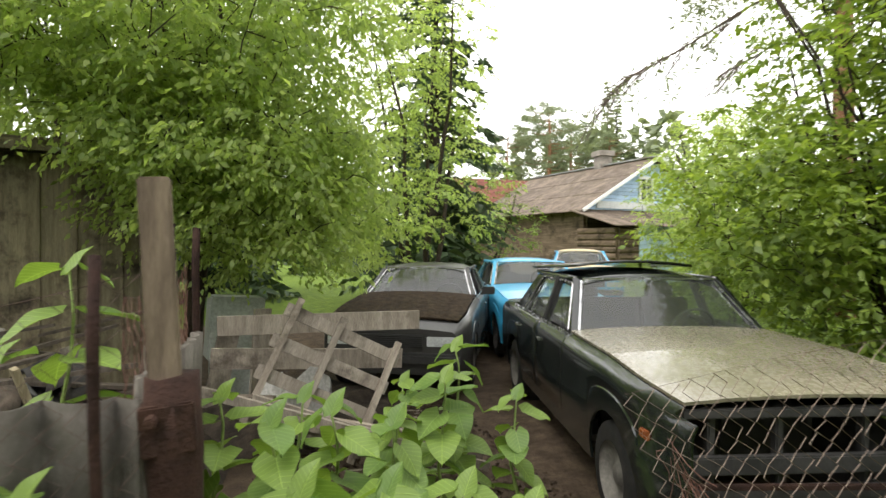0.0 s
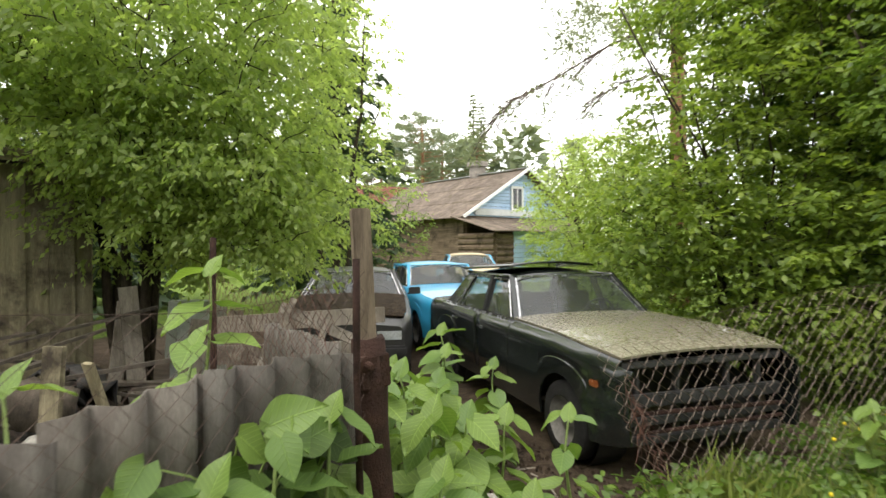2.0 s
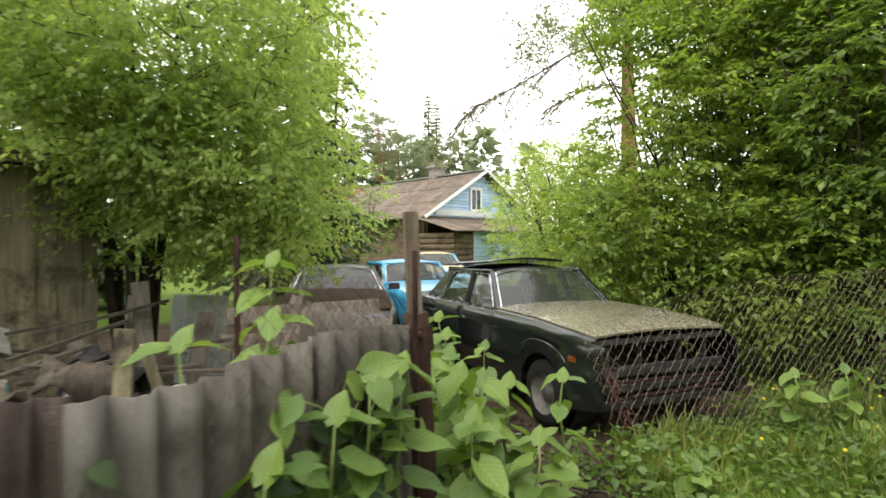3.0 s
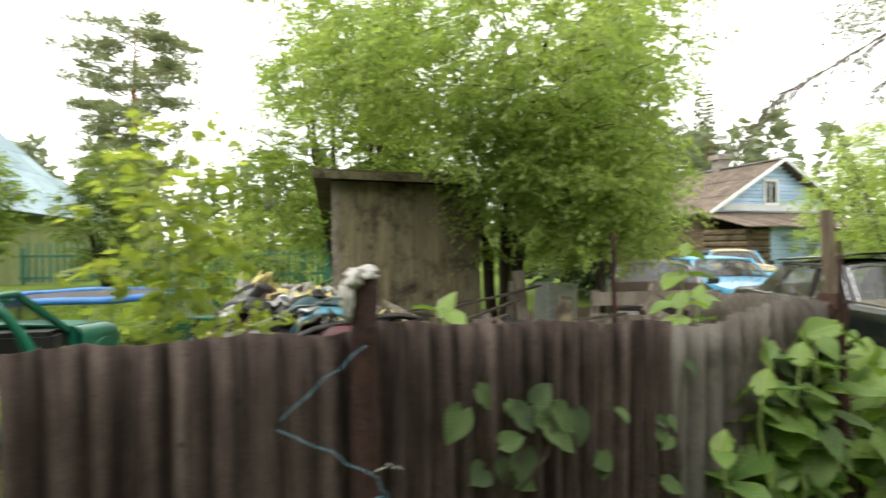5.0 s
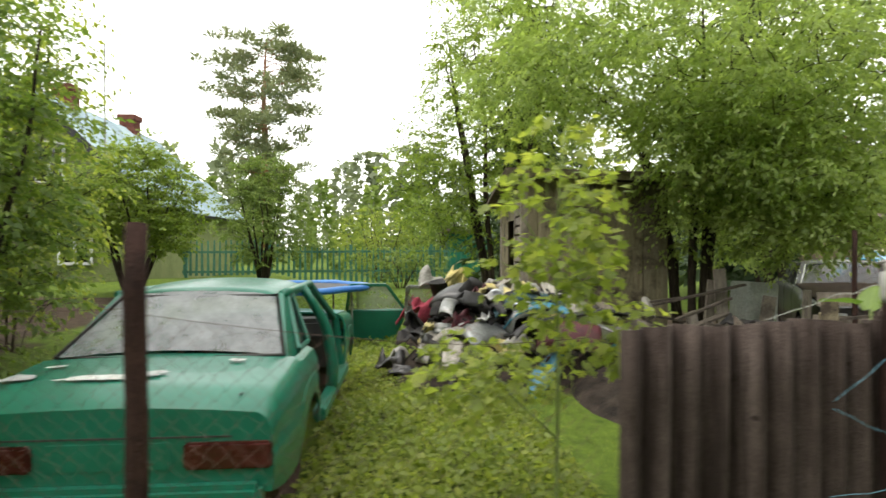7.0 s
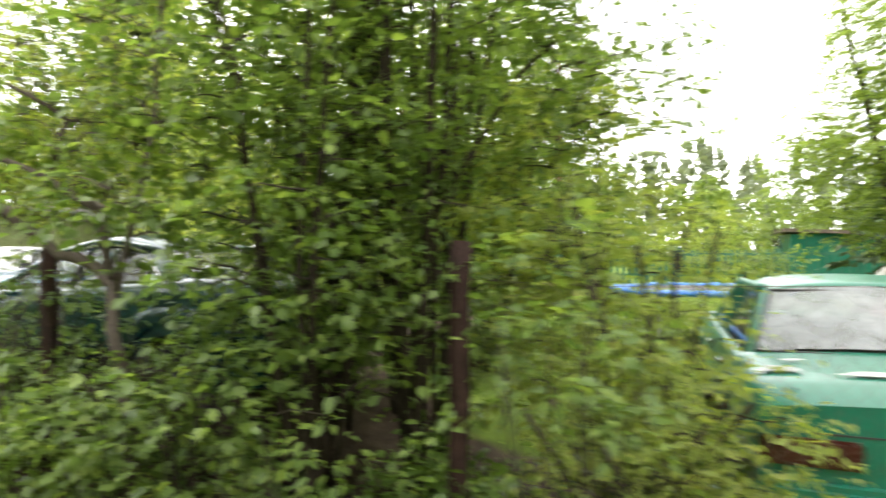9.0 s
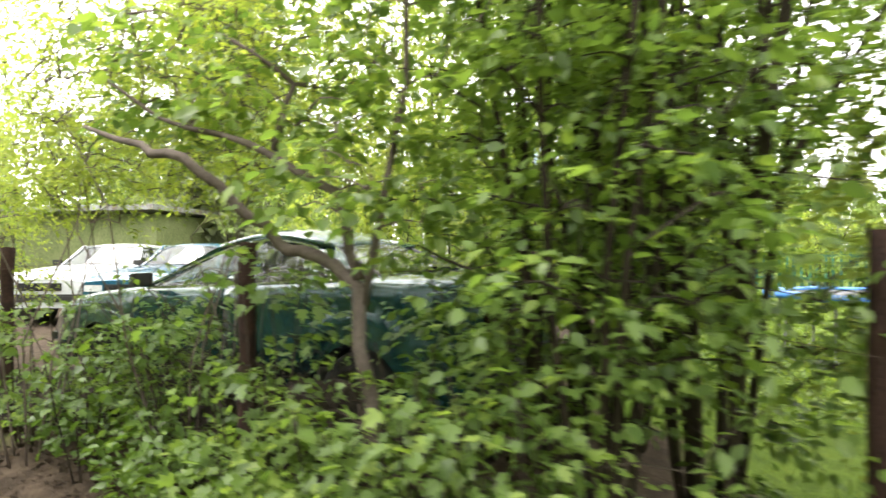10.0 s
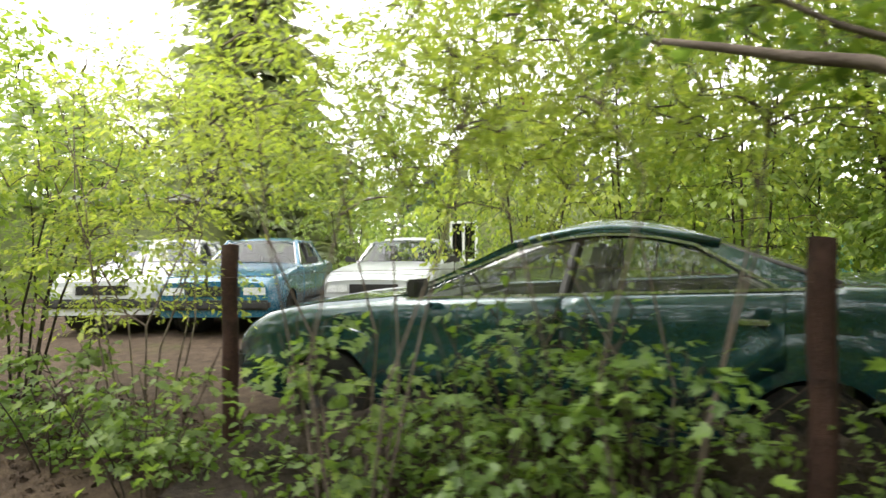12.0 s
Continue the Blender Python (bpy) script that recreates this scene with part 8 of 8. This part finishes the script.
spruce(-1.6, 17.5, 11.5, 2.3, "tall dark spruce behind the shed", 40)
pine(-13.4, 33.0, 13.3, 3.3, "tall spreading pine beyond the picket fence", 0.3, 105, 1)
pine(12.2, 10.6, 14, 2.6, "tall pine with a reddish trunk", 0.6, 60, 2)
# far conifers: their pale needle colours carry the haze
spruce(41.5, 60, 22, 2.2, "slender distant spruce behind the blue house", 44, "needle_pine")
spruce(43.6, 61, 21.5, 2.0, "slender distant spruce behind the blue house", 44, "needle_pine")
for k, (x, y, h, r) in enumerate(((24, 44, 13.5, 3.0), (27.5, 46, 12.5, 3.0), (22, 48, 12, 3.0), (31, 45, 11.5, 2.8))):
    pine(x, y, h, r, "distant pine behind the blue house", 0.35, 60, 10 + k, "needle_far_haze")
# haze painted here too: pale pine needles on a spruce
spruce(-24.4, 14.0, 16.0, 3.6, "dark spruce behind the parked cars", 44, "needle_pine")
# dead pine branch hanging over the yard
br = empty("branch", Matrix(), "bare drooping pine branch with sparse tufts", "branch")
soup = Soup()
main = [(12.1, 10.6, 7.4), (11.2, 10.9, 7.6), (10.2, 11.3, 7.1), (9.2, 11.8, 6.4), (8.4, 12.1, 5.9), (7.7, 12.3, 5.5), (7.1, 12.5, 4.9)]
soup.tube(main, [0.05, 0.04, 0.03, 0.022, 0.016, 0.012, 0.006], 6)
main2 = [(12.1, 10.6, 6.3), (11.3, 10.7, 6.35), (10.3, 11.0, 6.0), (9.6, 11.3, 5.6)]
soup.tube(main2, [0.028, 0.02, 0.014, 0.006], 6)
tips = []
for ln, count, lo in ((main, 34, 2), (main2, 24, 0)):
    for k in range(count):
        i = min(len(ln) - 2, lo + int((len(ln) - 1 - lo) * rnd.random() ** 0.8))
        a, b = Vector(ln[i]), Vector(ln[i + 1])
        p = a.lerp(b, rnd.random())
        d = ((b - a).normalized() + Vector((rnd.gauss(0, 0.22), rnd.gauss(0, 0.3), rnd.gauss(-0.05, 0.2)))).normalized()
        size = rnd.uniform(0.6, 1.5)
        line = [p + d * size * t + Vector((0, 0, -0.3 * size * t * t)) + Vector((rnd.gauss(0, 0.025), 0, rnd.gauss(0, 0.025))) for t in (0, 0.2, 0.4, 0.6, 0.8, 1.0)]
        soup.tube(line, [0.016, 0.014, 0.012, 0.009, 0.007, 0.005], 4)
        tips.append(line[-1])
        for q in line[2:5]:
            e = q + (d + Vector((rnd.gauss(0, 0.4), rnd.gauss(0, 0.4), rnd.uniform(-0.9, 0.1)))).normalized() * size * rnd.uniform(0.2, 0.45)
            soup.tube([q, q.lerp(e, 0.5) + Vector((0, 0, 0.02)), e], [0.009, 0.007, 0.004], 3)
piece("limb", soup.v, soup.f, M["bark_grey"], br)
tc, td, ts = [], [], []
for k in range(170):
    c = np.array([rng.uniform(8.6, 13.0), rng.uniform(10.2, 12.6), 0.0])
    c[2] = 7.5 + 0.22 * (c[0] - 9.6) + rng.normal() * 0.4
    if k < 30:
        c = np.array(tips[(k * 7) % len(tips)])
    p = c + ball(16) * 0.16
    tc.append(p)
    td.append(p - c + rng.normal(size=(16, 3)) * 0.05)
    ts.append(np.full(16, 0.19))
tagged(leaves("needle_cover", np.concatenate(tc), np.concatenate(td), np.concatenate(ts), 0.25, M["needle_pine"], br, flat=0.2), kind="stuff")


# ---- distant woods all round, and house beyond ----
def woods(name, label, spots, mat, h0, h1, seed):
    cs, ds, ss = [], [], []
    r0 = random.Random(seed)
    for x, y in spots:
        h = r0.uniform(h0, h1)
        r = h * r0.uniform(0.16, 0.24)
        m = 420
        k = rng.random(m) ** 1.2
        a = rng.random(m) * 6.283
        prof = (1 - k) ** 0.7 * np.minimum(1, 0.35 + 3 * k)
        rad = r * prof * np.sqrt(rng.random(m))
        zz = h * (0.04 + 0.96 * k)
        cs.append(np.stack([x + rad * np.cos(a), y + rad * np.sin(a), gz(x, y) + zz], 1))
        ds.append(np.stack([np.cos(a), np.sin(a), rng.normal(size=m) * 0.5 - 0.1], 1))
        ss.append(h * 0.085 * (0.6 + 0.8 * rng.random(m)))
    ob = leaves(name, np.concatenate(cs), np.concatenate(ds), np.concatenate(ss), 0.55, M[mat], None, LEAF_LITE, flat=0.3)
    tagged(ob, label, "woods", kind="stuff")


wr0 = random.Random(99)
ring = []
for k in range(210):
    a = 2 * math.pi * k / 210 + wr0.uniform(-0.02, 0.02)
    d = wr0.uniform(55, 85)
    ring.append((-4 + d * math.sin(a), 2 + d * math.cos(a)))
# the needle belt's paleness is painted haze
woods("far_woods", "distant belt of mixed dark woods paled by painted haze", ring, "needle_far_haze", 8, 14, 1)
woods("far_woods", "distant belt of green broadleaf trees", [(x * 0.8 + wr0.uniform(-4, 4), y * 0.8 + wr0.uniform(-4, 4)) for x, y in ring[::2]], "leaf_far", 4, 7.5, 2)
# added trees behind the camera, never in view; they darken the fence side
near = [(-30 + 1.8 * k, -8 + wr0.uniform(-1, 1)) for k in range(30)]
woods("hedge_row", "unseen row of trees added across the lane to block sky light", near, "leaf_thicket", 6, 9, 3)
woods("hedge_row", "green shrubs behind the gardens", [(-13 + 1.9 * k, 31 + wr0.uniform(-2, 2)) for k in range(14)] + [(8 + 2.2 * k, 33 + wr0.uniform(-2, 2)) for k in range(8)], "leaf_far", 3, 5, 4)

hut = empty("hut", Matrix(), "small green hut with a flat roof beyond the fence", "hut")
bm = bmesh.new()
box(bm, (2.6, 2.2, 1.9), Matrix.Translation((-2.4, 24.2, 1.2)))
part("wall", bm, M["green_body"], hut, bevel=0.02)
bm = bmesh.new()
box(bm, (3.0, 2.6, 0.12), Matrix.Translation((-2.4, 24.2, 2.2)) @ Matrix.Rotation(0.06, 4, "Y"))
part("roof", bm, M["roof_old"], hut)
bm = bmesh.new()
box(bm, (1.2, 0.06, 1.2), Matrix.Translation((-0.6, 20.0, 1.1)))
tagged(part("sheet_panel", bm, M["grey_metal"], None, bevel=0.01), "grey metal sheet standing by the fence", "panel")
long_roof = empty("hut", Matrix(), "low shed with a pale flat roof behind the lot", "hut")
bm = bmesh.new()
box(bm, (7, 3, 2.4), Matrix.Translation((-26.5, 10.4, 1.4)) @ Matrix.Rotation(0.3, 4, "Z"))
part("wall", bm, M["green_wall"], long_roof)
bm = bmesh.new()
box(bm, (7.6, 3.8, 0.14), Matrix.Translation((-26.5, 10.3, 2.75)) @ Matrix.Rotation(0.3, 4, "Z"))
part("roof", bm, M["grey_metal"], long_roof)
# log house behind the bird cherry
back = empty("house", Matrix(), "old log house with a rusty roof behind the trees", "house")
bm = bmesh.new()
box(bm, (7, 5, 3.6), Matrix.Translation((16.5, 38, 1.8)))
part("wall", bm, M["log"], back)
bm = bmesh.new()
v = [bm.verts.new(p) for p in ((12.6, 35.2, 3.5), (20.4, 35.2, 3.5), (20.4, 38, 6.2), (12.6, 38, 6.2), (20.4, 40.8, 3.5), (12.6, 40.8, 3.5))]
bm.faces.new((v[0], v[1], v[2], v[3]))
bm.faces.new((v[3], v[2], v[4], v[5]))
bm.faces.new((v[0], v[3], v[5]))
bm.faces.new((v[1], v[4], v[2]))
part("roof", bm, M["brick"], back, "rusty red metal roof")
